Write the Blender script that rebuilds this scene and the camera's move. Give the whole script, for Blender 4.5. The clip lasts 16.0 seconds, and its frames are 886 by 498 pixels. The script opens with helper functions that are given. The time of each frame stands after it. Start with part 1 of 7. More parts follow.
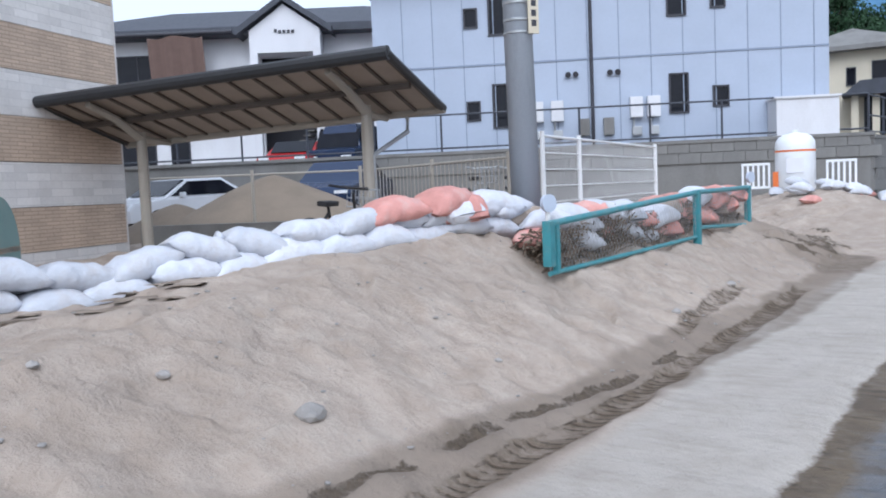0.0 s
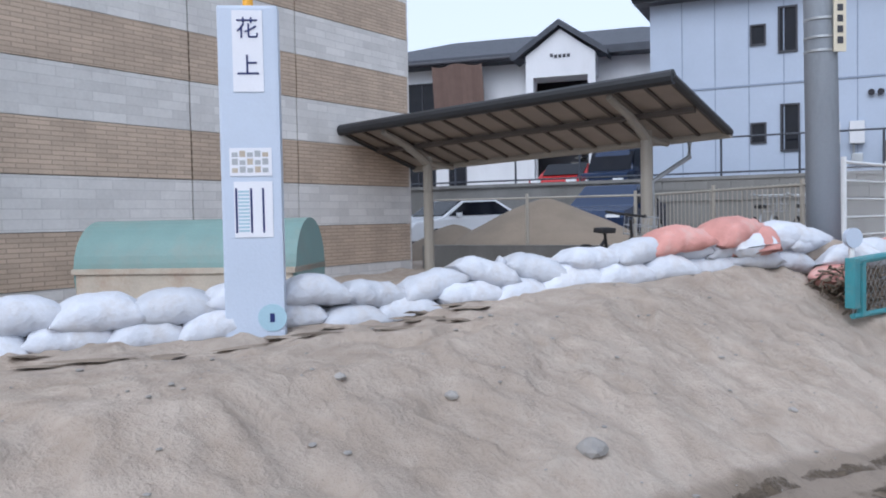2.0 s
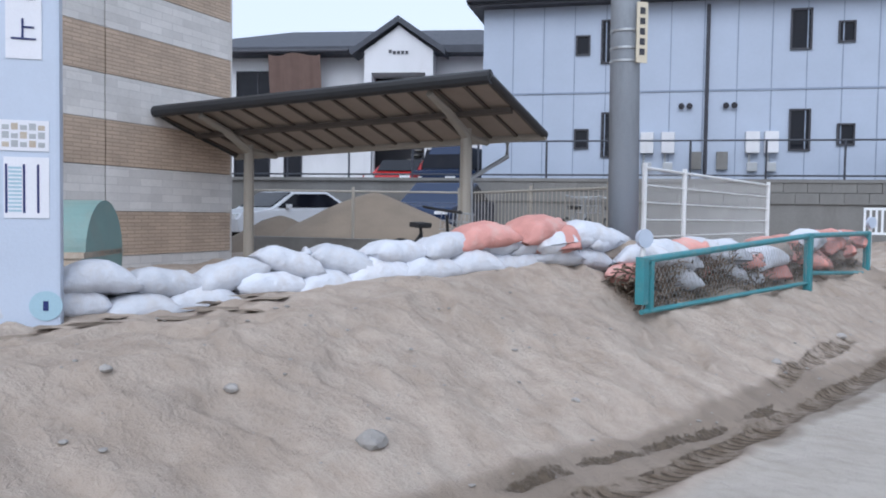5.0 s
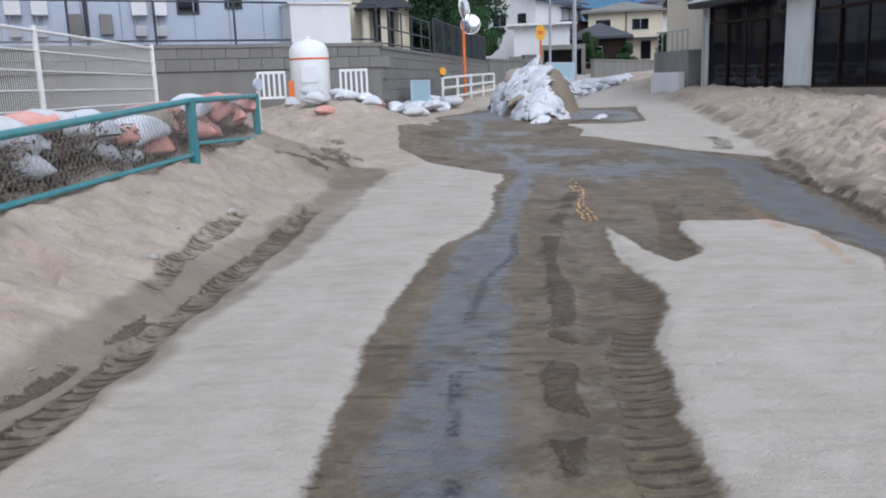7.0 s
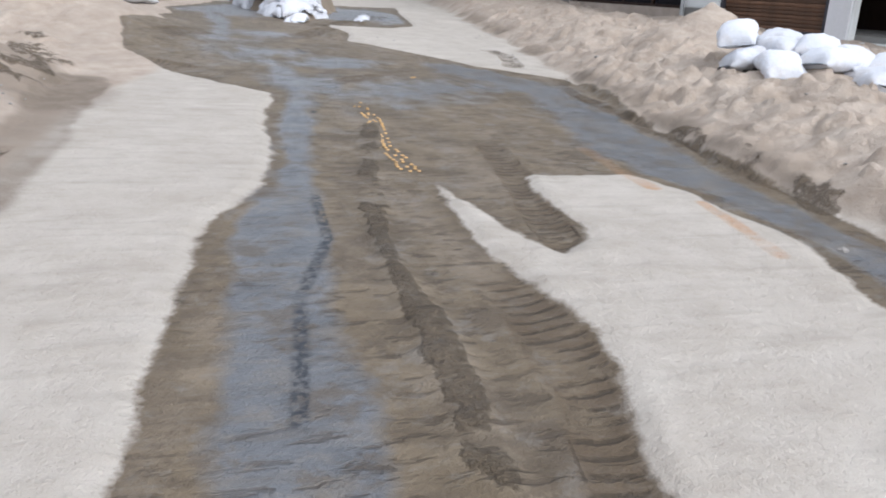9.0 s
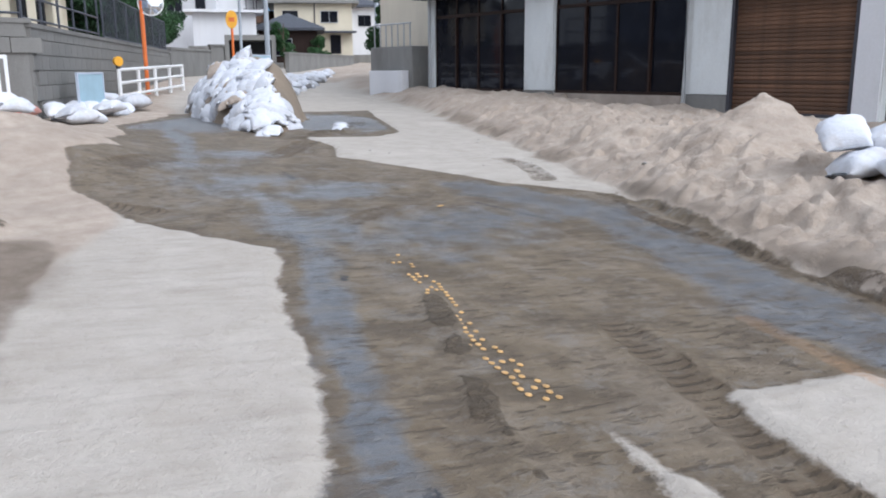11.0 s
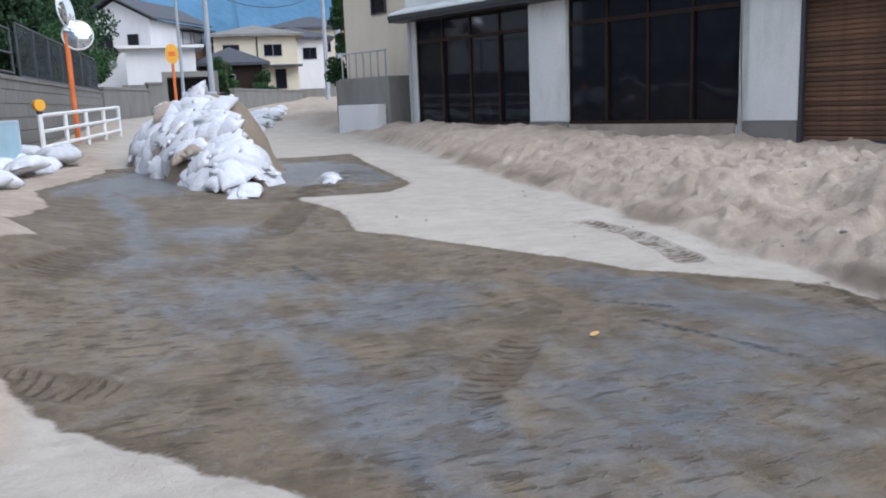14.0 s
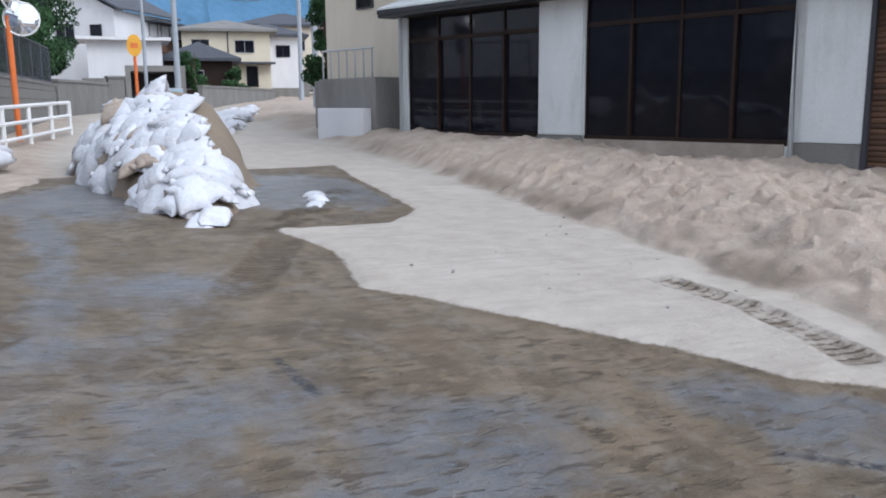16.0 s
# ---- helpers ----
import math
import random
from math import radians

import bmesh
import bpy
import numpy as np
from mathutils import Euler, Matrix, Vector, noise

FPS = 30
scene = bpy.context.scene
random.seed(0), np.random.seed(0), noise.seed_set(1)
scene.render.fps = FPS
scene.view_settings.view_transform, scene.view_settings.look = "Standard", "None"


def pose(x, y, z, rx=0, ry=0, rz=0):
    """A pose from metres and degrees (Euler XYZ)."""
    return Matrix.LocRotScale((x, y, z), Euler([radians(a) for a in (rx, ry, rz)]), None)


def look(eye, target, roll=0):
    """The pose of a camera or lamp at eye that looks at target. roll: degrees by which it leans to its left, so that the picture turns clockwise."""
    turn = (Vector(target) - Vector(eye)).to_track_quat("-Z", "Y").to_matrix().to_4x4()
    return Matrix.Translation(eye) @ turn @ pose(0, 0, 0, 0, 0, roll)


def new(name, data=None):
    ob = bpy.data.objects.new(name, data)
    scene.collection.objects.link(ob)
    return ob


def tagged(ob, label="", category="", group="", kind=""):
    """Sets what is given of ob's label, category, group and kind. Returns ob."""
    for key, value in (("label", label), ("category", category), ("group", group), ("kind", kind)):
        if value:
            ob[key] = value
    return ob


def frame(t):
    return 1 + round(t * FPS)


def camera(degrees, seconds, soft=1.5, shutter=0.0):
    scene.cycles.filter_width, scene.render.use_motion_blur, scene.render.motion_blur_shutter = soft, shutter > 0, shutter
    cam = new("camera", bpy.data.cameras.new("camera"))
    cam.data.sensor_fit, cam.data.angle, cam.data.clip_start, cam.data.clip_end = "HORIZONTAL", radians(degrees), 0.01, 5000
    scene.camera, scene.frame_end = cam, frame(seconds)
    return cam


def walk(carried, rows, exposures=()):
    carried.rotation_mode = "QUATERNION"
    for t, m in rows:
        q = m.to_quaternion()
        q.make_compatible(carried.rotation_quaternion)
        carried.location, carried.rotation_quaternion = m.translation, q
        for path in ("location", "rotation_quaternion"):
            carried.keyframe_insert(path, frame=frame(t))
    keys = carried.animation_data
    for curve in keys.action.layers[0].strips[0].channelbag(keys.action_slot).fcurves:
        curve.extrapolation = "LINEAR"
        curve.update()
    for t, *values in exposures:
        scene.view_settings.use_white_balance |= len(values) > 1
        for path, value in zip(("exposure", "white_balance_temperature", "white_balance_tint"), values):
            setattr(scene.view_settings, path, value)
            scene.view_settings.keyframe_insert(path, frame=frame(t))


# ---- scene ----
cam = camera(56.8, 16.0, 1.9)
METRES, EYE = 14.019, 1.5
# seconds, place over METRES, yaw, pitch, roll
ROWS = [
    (0, 0.0000, 0.0000, 0.0000, -0.18, -4.09, 2.47),
    (0.5, 0.0013, 0.0036, -0.0007, 2.71, -4.77, 0.77),
    (1, -0.0001, 0.0027, 0.0003, 3.37, -3.82, 1.08),
    (1.5, -0.0063, 0.0021, 0.0030, 12.89, -4.12, 2.21),
    (1.6, -0.0068, 0.0016, 0.0033, 15.50, -3.70, 2.00),
    (2, -0.0089, -0.0002, 0.0046, 18.23, -2.06, 1.12),
    (2.5, -0.0088, -0.0029, 0.0070, 19.38, 1.68, 0.77),
    (3, -0.0088, -0.0051, 0.0084, 21.11, 3.69, 0.93),
    (3.2, -0.0088, -0.0060, 0.0085, 21.70, 4.17, 1.20),
    (5.3, 0.0165, 0.0200, 0.0012, 1.10, -2.75, -1.41),
    (5.5, 0.0216, 0.0290, 0.0009, -3.48, -2.68, -1.41),
    (6, 0.0337, 0.0532, -0.0021, -13.43, -6.71, 2.10),
    (6.5, 0.0530, 0.0831, -0.0038, -23.64, -10.77, 0.93),
    (7, 0.0685, 0.1171, -0.0059, -31.71, -11.40, 1.98),
    (7.5, 0.0871, 0.1522, -0.0055, -42.90, -13.34, 1.30),
    (8, 0.1050, 0.1922, -0.0064, -42.49, -16.58, -0.05),
    (8.5, 0.1207, 0.2324, -0.0058, -47.16, -18.47, 0.77),
    (8.7, 0.1297, 0.2477, -0.0060, -48.10, -17.75, -0.50),
    (9, 0.1433, 0.2706, -0.0062, -49.62, -18.34, -2.46),
    (9.5, 0.1633, 0.3131, -0.0031, -50.12, -15.18, -1.28),
    (9.7, 0.1740, 0.3265, -0.0015, -51.60, -14.55, -1.00),
    (11.8, 0.2692, 0.5014, 0.0056, -55.00, -11.83, 1.40),
    (12, 0.2798, 0.5160, 0.0062, -55.94, -11.80, 1.66),
    (12.3, 0.2968, 0.5388, 0.0070, -55.00, -8.70, 0.75),
    (12.5, 0.3081, 0.5541, 0.0075, -55.22, -9.17, 0.60),
    (13, 0.3355, 0.5953, 0.0085, -56.60, -9.47, 2.05),
    (13.5, 0.3662, 0.6319, 0.0081, -56.58, -9.68, 2.88),
    (14, 0.3976, 0.6714, 0.0085, -58.05, -10.37, 2.32),
    (14.5, 0.4282, 0.7040, 0.0078, -59.40, -11.86, 2.40),
    (15, 0.4600, 0.7361, 0.0097, -59.38, -10.27, 1.10),
    (15.5, 0.4894, 0.7682, 0.0112, -61.36, -10.57, 2.51),
    (16, 0.5242, 0.7970, 0.0133, -60.05, -10.16, 0.53),
]
EXPOSURES = [(0.0, -0.08, 5550, 10), (1.0, -0.24, 5550, 10), (2.0, -0.25, 5550, 10), (3.0, -0.26, 5600, 10), (5.5, -0.28, 5550, 10), (7.0, -0.3, 5800, 10), (7.8, -0.12, 6000, 10), (9.0, 0.14, 6050, 10), (9.6, 0.14, 6050, 10), (12.0, 0.0, 5750, 10), (16.0, -0.05, 5800, 10)]
walk(cam, [(t, pose(METRES * x, METRES * y, EYE + METRES * z, 90 + pitch, roll, yaw)) for t, x, y, z, yaw, pitch, roll in ROWS], EXPOSURES)

# ---- light ----
world = bpy.data.worlds.new("overcast_sky")
scene.world = world
world.use_nodes = True
wn, wl = world.node_tree.nodes, world.node_tree.links
wn.clear()
sky = wn.new("ShaderNodeTexSky")
sky.sky_type, sky.sun_disc = "NISHITA", False
sky.sun_elevation, sky.sun_rotation = radians(44), radians(187)
sky.air_density, sky.dust_density, sky.ozone_density = 1.0, 4.0, 1.0
hsv = wn.new("ShaderNodeHueSaturation")
hsv.inputs["Saturation"].default_value, hsv.inputs["Value"].default_value = 0.3, 0.1
cloud = wn.new("ShaderNodeMix")
cloud.data_type, cloud.blend_type = "RGBA", "ADD"
cloud.inputs["Factor"].default_value = 1.0
cloud.inputs["B"].default_value = (0.70, 0.73, 0.78, 1)
bg = wn.new("ShaderNodeBackground")
bg.inputs["Strength"].default_value = 1.0
wout = wn.new("ShaderNodeOutputWorld")
wl.new(sky.outputs[0], hsv.inputs["Color"])
wl.new(hsv.outputs[0], cloud.inputs["A"])
wl.new(cloud.outputs["Result"], bg.inputs["Color"])
wl.new(bg.outputs[0], wout.inputs["Surface"])
sun_data = bpy.data.lights.new("sun", "SUN")
sun_data.energy, sun_data.angle, sun_data.color = 1.3, radians(40), (1.0, 0.97, 0.93)
sun = new("sun", sun_data)
sun.matrix_world = look((0, 0, 30), (0.12 * 20, 0.92 * 20, 30 - 18))

# ---- materials ----
def mat(name, color, rough=0.7, metal=0.0, vary=0.12, scale=3.0, fine=60.0, bump=0.15, bump_scale=40.0, spec=0.4, island=0.0, rand=0.0, streak=0.0, dirt=None, dirt_amount=0.0, transmission=0.0, coord="Object", course=None):
    """A surface with colour variation at two scales, optional soiling and a fine relief."""
    m = bpy.data.materials.new(name)
    m.use_nodes = True
    nt = m.node_tree
    n, l = nt.nodes, nt.links
    b = n["Principled BSDF"]
    b.inputs["Roughness"].default_value = rough
    b.inputs["Metallic"].default_value = metal
    b.inputs["Specular IOR Level"].default_value = spec
    b.inputs["Transmission Weight"].default_value = transmission
    tc = n.new("ShaderNodeTexCoord")
    mapping = n.new("ShaderNodeMapping")
    l.new(tc.outputs[coord], mapping.inputs["Vector"])
    if streak:
        mapping.inputs["Scale"].default_value = (1, 1, streak)
    big = n.new("ShaderNodeTexNoise")
    big.inputs["Scale"].default_value, big.inputs["Detail"].default_value = scale, 5
    small = n.new("ShaderNodeTexNoise")
    small.inputs["Scale"].default_value, small.inputs["Detail"].default_value = fine, 3
    l.new(mapping.outputs[0], big.inputs["Vector"])
    l.new(tc.outputs[coord], small.inputs["Vector"])
    add = n.new("ShaderNodeMath")
    add.operation = "MULTIPLY_ADD"
    l.new(small.outputs[0], add.inputs[0])
    add.inputs[1].default_value = 0.45
    l.new(big.outputs[0], add.inputs[2])
    ramp = n.new("ShaderNodeMapRange")
    l.new(add.outputs[0], ramp.inputs["Value"])
    ramp.inputs["From Min"].default_value, ramp.inputs["From Max"].default_value = 0.45, 1.0
    ramp.inputs["To Min"].default_value, ramp.inputs["To Max"].default_value = 1 - vary, 1 + vary
    val = ramp.outputs[0]
    if rand or island:
        src = n.new("ShaderNodeObjectInfo").outputs["Random"] if rand else n.new("ShaderNodeNewGeometry").outputs["Random Per Island"]
        r2 = n.new("ShaderNodeMapRange")
        l.new(src, r2.inputs["Value"])
        k = rand or island
        r2.inputs["To Min"].default_value, r2.inputs["To Max"].default_value = 1 - k, 1 + k
        mul = n.new("ShaderNodeMath")
        mul.operation = "MULTIPLY"
        l.new(val, mul.inputs[0])
        l.new(r2.outputs[0], mul.inputs[1])
        val = mul.outputs[0]
    h = n.new("ShaderNodeHueSaturation")
    h.inputs["Color"].default_value = (*color, 1)
    l.new(val, h.inputs["Value"])
    col = h.outputs[0]
    if dirt:
        dn = n.new("ShaderNodeTexNoise")
        dn.inputs["Scale"].default_value, dn.inputs["Detail"].default_value, dn.inputs["Roughness"].default_value = scale * 0.7, 8, 0.7
        l.new(mapping.outputs[0], dn.inputs["Vector"])
        dr = n.new("ShaderNodeMapRange")
        l.new(dn.outputs[0], dr.inputs["Value"])
        dr.inputs["From Min"].default_value, dr.inputs["From Max"].default_value = 0.5, 0.72
        dr.inputs["To Max"].default_value = dirt_amount
        mx = n.new("ShaderNodeMix")
        mx.data_type = "RGBA"
        l.new(dr.outputs[0], mx.inputs["Factor"])
        l.new(col, mx.inputs["A"])
        mx.inputs["B"].default_value = (*dirt, 1)
        col = mx.outputs["Result"]
    brick = None
    if course:
        turn = n.new("ShaderNodeMapping")
        turn.inputs["Rotation"].default_value = (radians(-90), 0, 0)
        l.new(tc.outputs["Object"], turn.inputs["Vector"])
        brick = n.new("ShaderNodeTexBrick")
        brick.inputs["Scale"].default_value, brick.inputs["Mortar Size"].default_value = 1.0, course[2]
        brick.inputs["Brick Width"].default_value, brick.inputs["Row Height"].default_value = course[0], course[1]
        brick.inputs["Color1"].default_value, brick.inputs["Color2"].default_value, brick.inputs["Mortar"].default_value = (1, 1, 1, 1), (0.84, 0.84, 0.84, 1), (course[3], course[3], course[3], 1)
        l.new(turn.outputs[0], brick.inputs["Vector"])
        tint = n.new("ShaderNodeMix")
        tint.data_type, tint.blend_type = "RGBA", "MULTIPLY"
        tint.inputs["Factor"].default_value = 1.0
        l.new(col, tint.inputs["A"])
        l.new(brick.outputs["Color"], tint.inputs["B"])
        col = tint.outputs["Result"]
    l.new(col, b.inputs["Base Color"])
    if bump:
        bn = n.new("ShaderNodeTexNoise")
        bn.inputs["Scale"].default_value, bn.inputs["Detail"].default_value = bump_scale, 4
        l.new(tc.outputs[coord], bn.inputs["Vector"])
        bp = n.new("ShaderNodeBump")
        bp.inputs["Strength"].default_value, bp.inputs["Distance"].default_value = bump, 0.02
        l.new(bn.outputs[0], bp.inputs["Height"])
        l.new(bp.outputs[0], b.inputs["Normal"])
    return m


M_TAN = mat("tan_brick_tile", (0.57, 0.445, 0.34), 0.8, rand=0.05, vary=0.14, scale=2.0, fine=30, bump=0.4, bump_scale=25, course=(0.26, 0.052, 0.006, 0.62))
M_PALE = mat("pale_stone_siding", (0.74, 0.715, 0.69), 0.8, rand=0.04, vary=0.1, scale=2.0, fine=25, bump=0.7, bump_scale=9, course=(0.42, 0.11, 0.006, 0.8))
M_JOINT = mat("grey_sealant", (0.22, 0.2, 0.19), 0.8)
M_SEAM = mat("grey_blue_joint", (0.25, 0.29, 0.37), 0.7)
M_BLUEWALL = mat("pale_blue_siding", (0.4, 0.45, 0.545), 0.6, vary=0.05, scale=0.8, fine=12, bump=0.1, rand=0.03, dirt=(0.36, 0.4, 0.48), dirt_amount=0.3)
M_WHITEWALL = mat("white_render", (0.66, 0.66, 0.68), 0.8, vary=0.07, scale=1.0, fine=20, dirt=(0.45, 0.43, 0.4), dirt_amount=0.35, streak=0.3)
M_CREAM = mat("cream_render", (0.6, 0.54, 0.42), 0.8, vary=0.08, scale=1.0, fine=20)
M_BEIGE = mat("beige_render", (0.6, 0.54, 0.44), 0.8, vary=0.08, scale=1.0, fine=20, dirt=(0.34, 0.3, 0.25), dirt_amount=0.3, streak=0.3)
M_ROOF = mat("dark_slate_roof", (0.055, 0.06, 0.075), 0.6, vary=0.2, scale=3, fine=30, bump=0.3)
M_DARKTRIM = mat("dark_bronze_trim", (0.045, 0.045, 0.055), 0.5, vary=0.1)
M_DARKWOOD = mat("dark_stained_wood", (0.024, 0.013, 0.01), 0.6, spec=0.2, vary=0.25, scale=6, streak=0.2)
M_BROWNCLOTH = mat("brown_cloth", (0.13, 0.085, 0.07), 0.95, vary=0.1, bump=0.1)
M_GLASSDARK = mat("dark_window_glass", (0.008, 0.009, 0.014), 0.05, vary=0.2, bump=0.02, bump_scale=2, spec=0.2, dirt=(0.05, 0.045, 0.04), dirt_amount=0.15)
M_CONC = mat("weathered_concrete", (0.2, 0.195, 0.185), 0.9, vary=0.16, scale=1.5, fine=30, bump=0.4, bump_scale=30, rand=0.06, dirt=(0.12, 0.11, 0.1), dirt_amount=0.55, streak=0.35)
M_PLINTH = mat("sand_stained_concrete", (0.34, 0.29, 0.25), 0.9, vary=0.2, scale=2, fine=30, bump=0.4, dirt=(0.2, 0.17, 0.14), dirt_amount=0.5)
M_POLE = mat("grey_concrete_pole", (0.33, 0.36, 0.4), 0.85, vary=0.1, scale=4, fine=60, bump=0.15, dirt=(0.18, 0.19, 0.2), dirt_amount=0.5, streak=0.25)
M_SHEDFRAME = mat("beige_shed_steel", (0.33, 0.3, 0.255), 0.5, vary=0.06, dirt=(0.3, 0.25, 0.2), dirt_amount=0.25)
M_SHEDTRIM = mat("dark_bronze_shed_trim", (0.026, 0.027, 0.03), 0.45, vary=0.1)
M_SHEDRIB = mat("brown_shed_rib", (0.09, 0.075, 0.065), 0.6, vary=0.1)
M_SHEDROOF = mat("pale_brown_roof_sheet", (0.31, 0.26, 0.215), 0.55, vary=0.08, dirt=(0.18, 0.15, 0.12), dirt_amount=0.3)
M_WHITEPAINT = mat("white_painted_steel", (0.75, 0.75, 0.75), 0.45, vary=0.05, dirt=(0.45, 0.4, 0.33), dirt_amount=0.3)
M_GREEN = mat("teal_painted_steel", (0.06, 0.24, 0.27), 0.45, vary=0.12, scale=8, dirt=(0.3, 0.26, 0.2), dirt_amount=0.35)
M_RAILDARK = mat("dark_railing_steel", (0.05, 0.055, 0.07), 0.5, vary=0.1)
M_BAG = mat("white_woven_sandbag", (0.58, 0.595, 0.64), 0.75, vary=0.12, scale=5, fine=120, bump=0.8, bump_scale=16, rand=0.13, dirt=(0.42, 0.34, 0.26), dirt_amount=0.45)
M_BAGRED = mat("salmon_red_sandbag", (0.6, 0.29, 0.25), 0.75, vary=0.2, scale=5, fine=120, bump=0.8, bump_scale=16, rand=0.15, dirt=(0.55, 0.42, 0.38), dirt_amount=0.8)
M_BAGBROWN = mat("muddy_sandbag", (0.36, 0.3, 0.25), 0.85, vary=0.2, scale=5, bump=0.8, bump_scale=16, rand=0.15, dirt=(0.2, 0.14, 0.09), dirt_amount=0.6)
M_SIGN = mat("silver_grey_sign_enamel", (0.5, 0.555, 0.655), 0.3, vary=0.05, scale=1.2, dirt=(0.4, 0.42, 0.45), dirt_amount=0.2)
M_WHITEPLATE = mat("white_paper_plate", (0.72, 0.72, 0.76), 0.6, vary=0.04)
M_NAVY = mat("navy_lettering", (0.015, 0.025, 0.12), 0.6)
M_ORANGE = mat("orange_painted_steel", (0.7, 0.17, 0.04), 0.5, vary=0.12, dirt=(0.4, 0.2, 0.1), dirt_amount=0.3)
M_YELLOW = mat("yellow_plastic", (0.8, 0.4, 0.04), 0.5)
M_TANKGREEN = mat("green_grey_tank_steel", (0.2, 0.31, 0.29), 0.5, vary=0.08, dirt=(0.3, 0.27, 0.22), dirt_amount=0.35)
M_RUSTCREAM = mat("cream_rusted_steel", (0.48, 0.42, 0.34), 0.7, vary=0.15, dirt=(0.3, 0.12, 0.05), dirt_amount=0.5)
M_WHITEPLASTIC = mat("white_polyethylene", (0.78, 0.8, 0.82), 0.4, vary=0.04, dirt=(0.6, 0.56, 0.5), dirt_amount=0.2)
M_RUSTSHUTTER = mat("rusted_brown_shutter", (0.105, 0.055, 0.032), 0.65, vary=0.45, scale=1.6, fine=20, rand=0.4, dirt=(0.07, 0.04, 0.025), dirt_amount=0.7)
M_SHUTTERBOX = mat("blue_grey_shutter_box", (0.2, 0.27, 0.34), 0.5, vary=0.1, dirt=(0.3, 0.3, 0.3), dirt_amount=0.3)
M_SHOPWALL = mat("pale_grey_green_plaster", (0.64, 0.66, 0.66), 0.85, vary=0.1, scale=1.2, fine=25, bump=0.25, bump_scale=18, dirt=(0.3, 0.28, 0.24), dirt_amount=0.5, streak=0.3)
M_CHROME = mat("mirror_steel", (0.8, 0.82, 0.85), 0.05, metal=1.0, vary=0.02, bump=0)
M_CARWHITE = mat("white_car_paint", (0.75, 0.77, 0.8), 0.25, vary=0.03, bump=0)
M_CARRED = mat("red_car_paint", (0.4, 0.03, 0.03), 0.25, vary=0.05, bump=0)
M_CARBLUE = mat("dark_blue_car_paint", (0.02, 0.035, 0.08), 0.25, vary=0.05, bump=0)
M_RUBBER = mat("black_rubber", (0.02, 0.02, 0.02), 0.8)
M_BLACK = mat("black_steel", (0.02, 0.02, 0.022), 0.5)
M_GREYSTEEL = mat("galvanised_steel", (0.4, 0.41, 0.42), 0.4, metal=0.6, vary=0.1)
M_LEAF = mat("dark_green_leaves", (0.035, 0.085, 0.03), 0.6, vary=0.3, island=0.4, bump=0, spec=0.25)
M_LEAFDEEP = mat("deep_green_forest_leaves", (0.025, 0.055, 0.025), 0.7, vary=0.3, island=0.45, bump=0, spec=0.2)
M_BARK = mat("brown_bark", (0.1, 0.075, 0.055), 0.9, bump=0.5)
# haze of distance is mixed into the mountain's blue base colour
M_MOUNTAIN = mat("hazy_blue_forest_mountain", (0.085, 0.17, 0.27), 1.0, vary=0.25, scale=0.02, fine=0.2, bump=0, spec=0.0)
M_HILL = mat("wooded_hill_ground", (0.03, 0.055, 0.03), 1.0, vary=0.3, scale=0.2, fine=2, bump=0, spec=0.0)
M_BALCONY = mat("brown_timber_boards", (0.12, 0.07, 0.05), 0.8, vary=0.25, scale=4)
M_DEBRIS = mat("grey_brown_dry_debris", (0.2, 0.155, 0.115), 0.9, vary=0.3, island=0.5)
M_STONE = mat("grey_pebble", (0.33, 0.31, 0.29), 0.85, vary=0.15, rand=0.2)
M_PILESAND = mat("brown_loose_sand", (0.23, 0.185, 0.14), 0.95, vary=0.12, scale=2, fine=40, bump=0.5, bump_scale=20)
M_BLUETINT = mat("pale_blue_panel", (0.35, 0.5, 0.58), 0.5, vary=0.1)

# ---- mesh helpers ----
def bm_box(bm, x0, x1, y0, y1, z0, z1, bevel=0.0, m=None):
    v = [bm.verts.new((x, y, z)) for z in (z0, z1) for y in (y0, y1) for x in (x0, x1)]
    f = [bm.faces.new([v[i] for i in q]) for q in ((0, 2, 3, 1), (4, 5, 7, 6), (0, 1, 5, 4), (2, 6, 7, 3), (0, 4, 6, 2), (1, 3, 7, 5))]
    if bevel:
        r = bmesh.ops.bevel(bm, geom=list({e for q in f for e in q.edges}), offset=bevel, segments=2, affect="EDGES", profile=0.7)
        v = list({w for q in r["faces"] for w in q.verts} | {w for w in v if w.is_valid})
    if m is not None:
        bmesh.ops.transform(bm, matrix=m, verts=[w for w in v if w.is_valid])
    return bm


def box(x0, x1, y0, y1, z0, z1, bevel=0.0):
    return bm_box(bmesh.new(), x0, x1, y0, y1, z0, z1, bevel)


def tube(bm, path, r0, r1=None, seg=8, caps=True):
    """A round bar along a path of points, tapering from r0 to r1."""
    path = [Vector(p) for p in path]
    r1 = r0 if r1 is None else r1
    rings = []
    for i, p in enumerate(path):
        d = (path[min(i + 1, len(path) - 1)] - path[max(i - 1, 0)]).normalized()
        side = d.cross(Vector((0, 0, 1)))
        side = side.normalized() if side.length > 1e-3 else Vector((1, 0, 0))
        up = side.cross(d).normalized()
        r = r0 + (r1 - r0) * i / max(1, len(path) - 1)
        rings.append([bm.verts.new(p + r * (math.cos(a) * side + math.sin(a) * up)) for a in [2 * math.pi * k / seg for k in range(seg)]])
    for a, b in zip(rings, rings[1:]):
        for k in range(seg):
            bm.faces.new((a[k], a[(k + 1) % seg], b[(k + 1) % seg], b[k]))
    if caps:
        bm.faces.new(rings[0][::-1])
        bm.faces.new(rings[-1])
    return bm


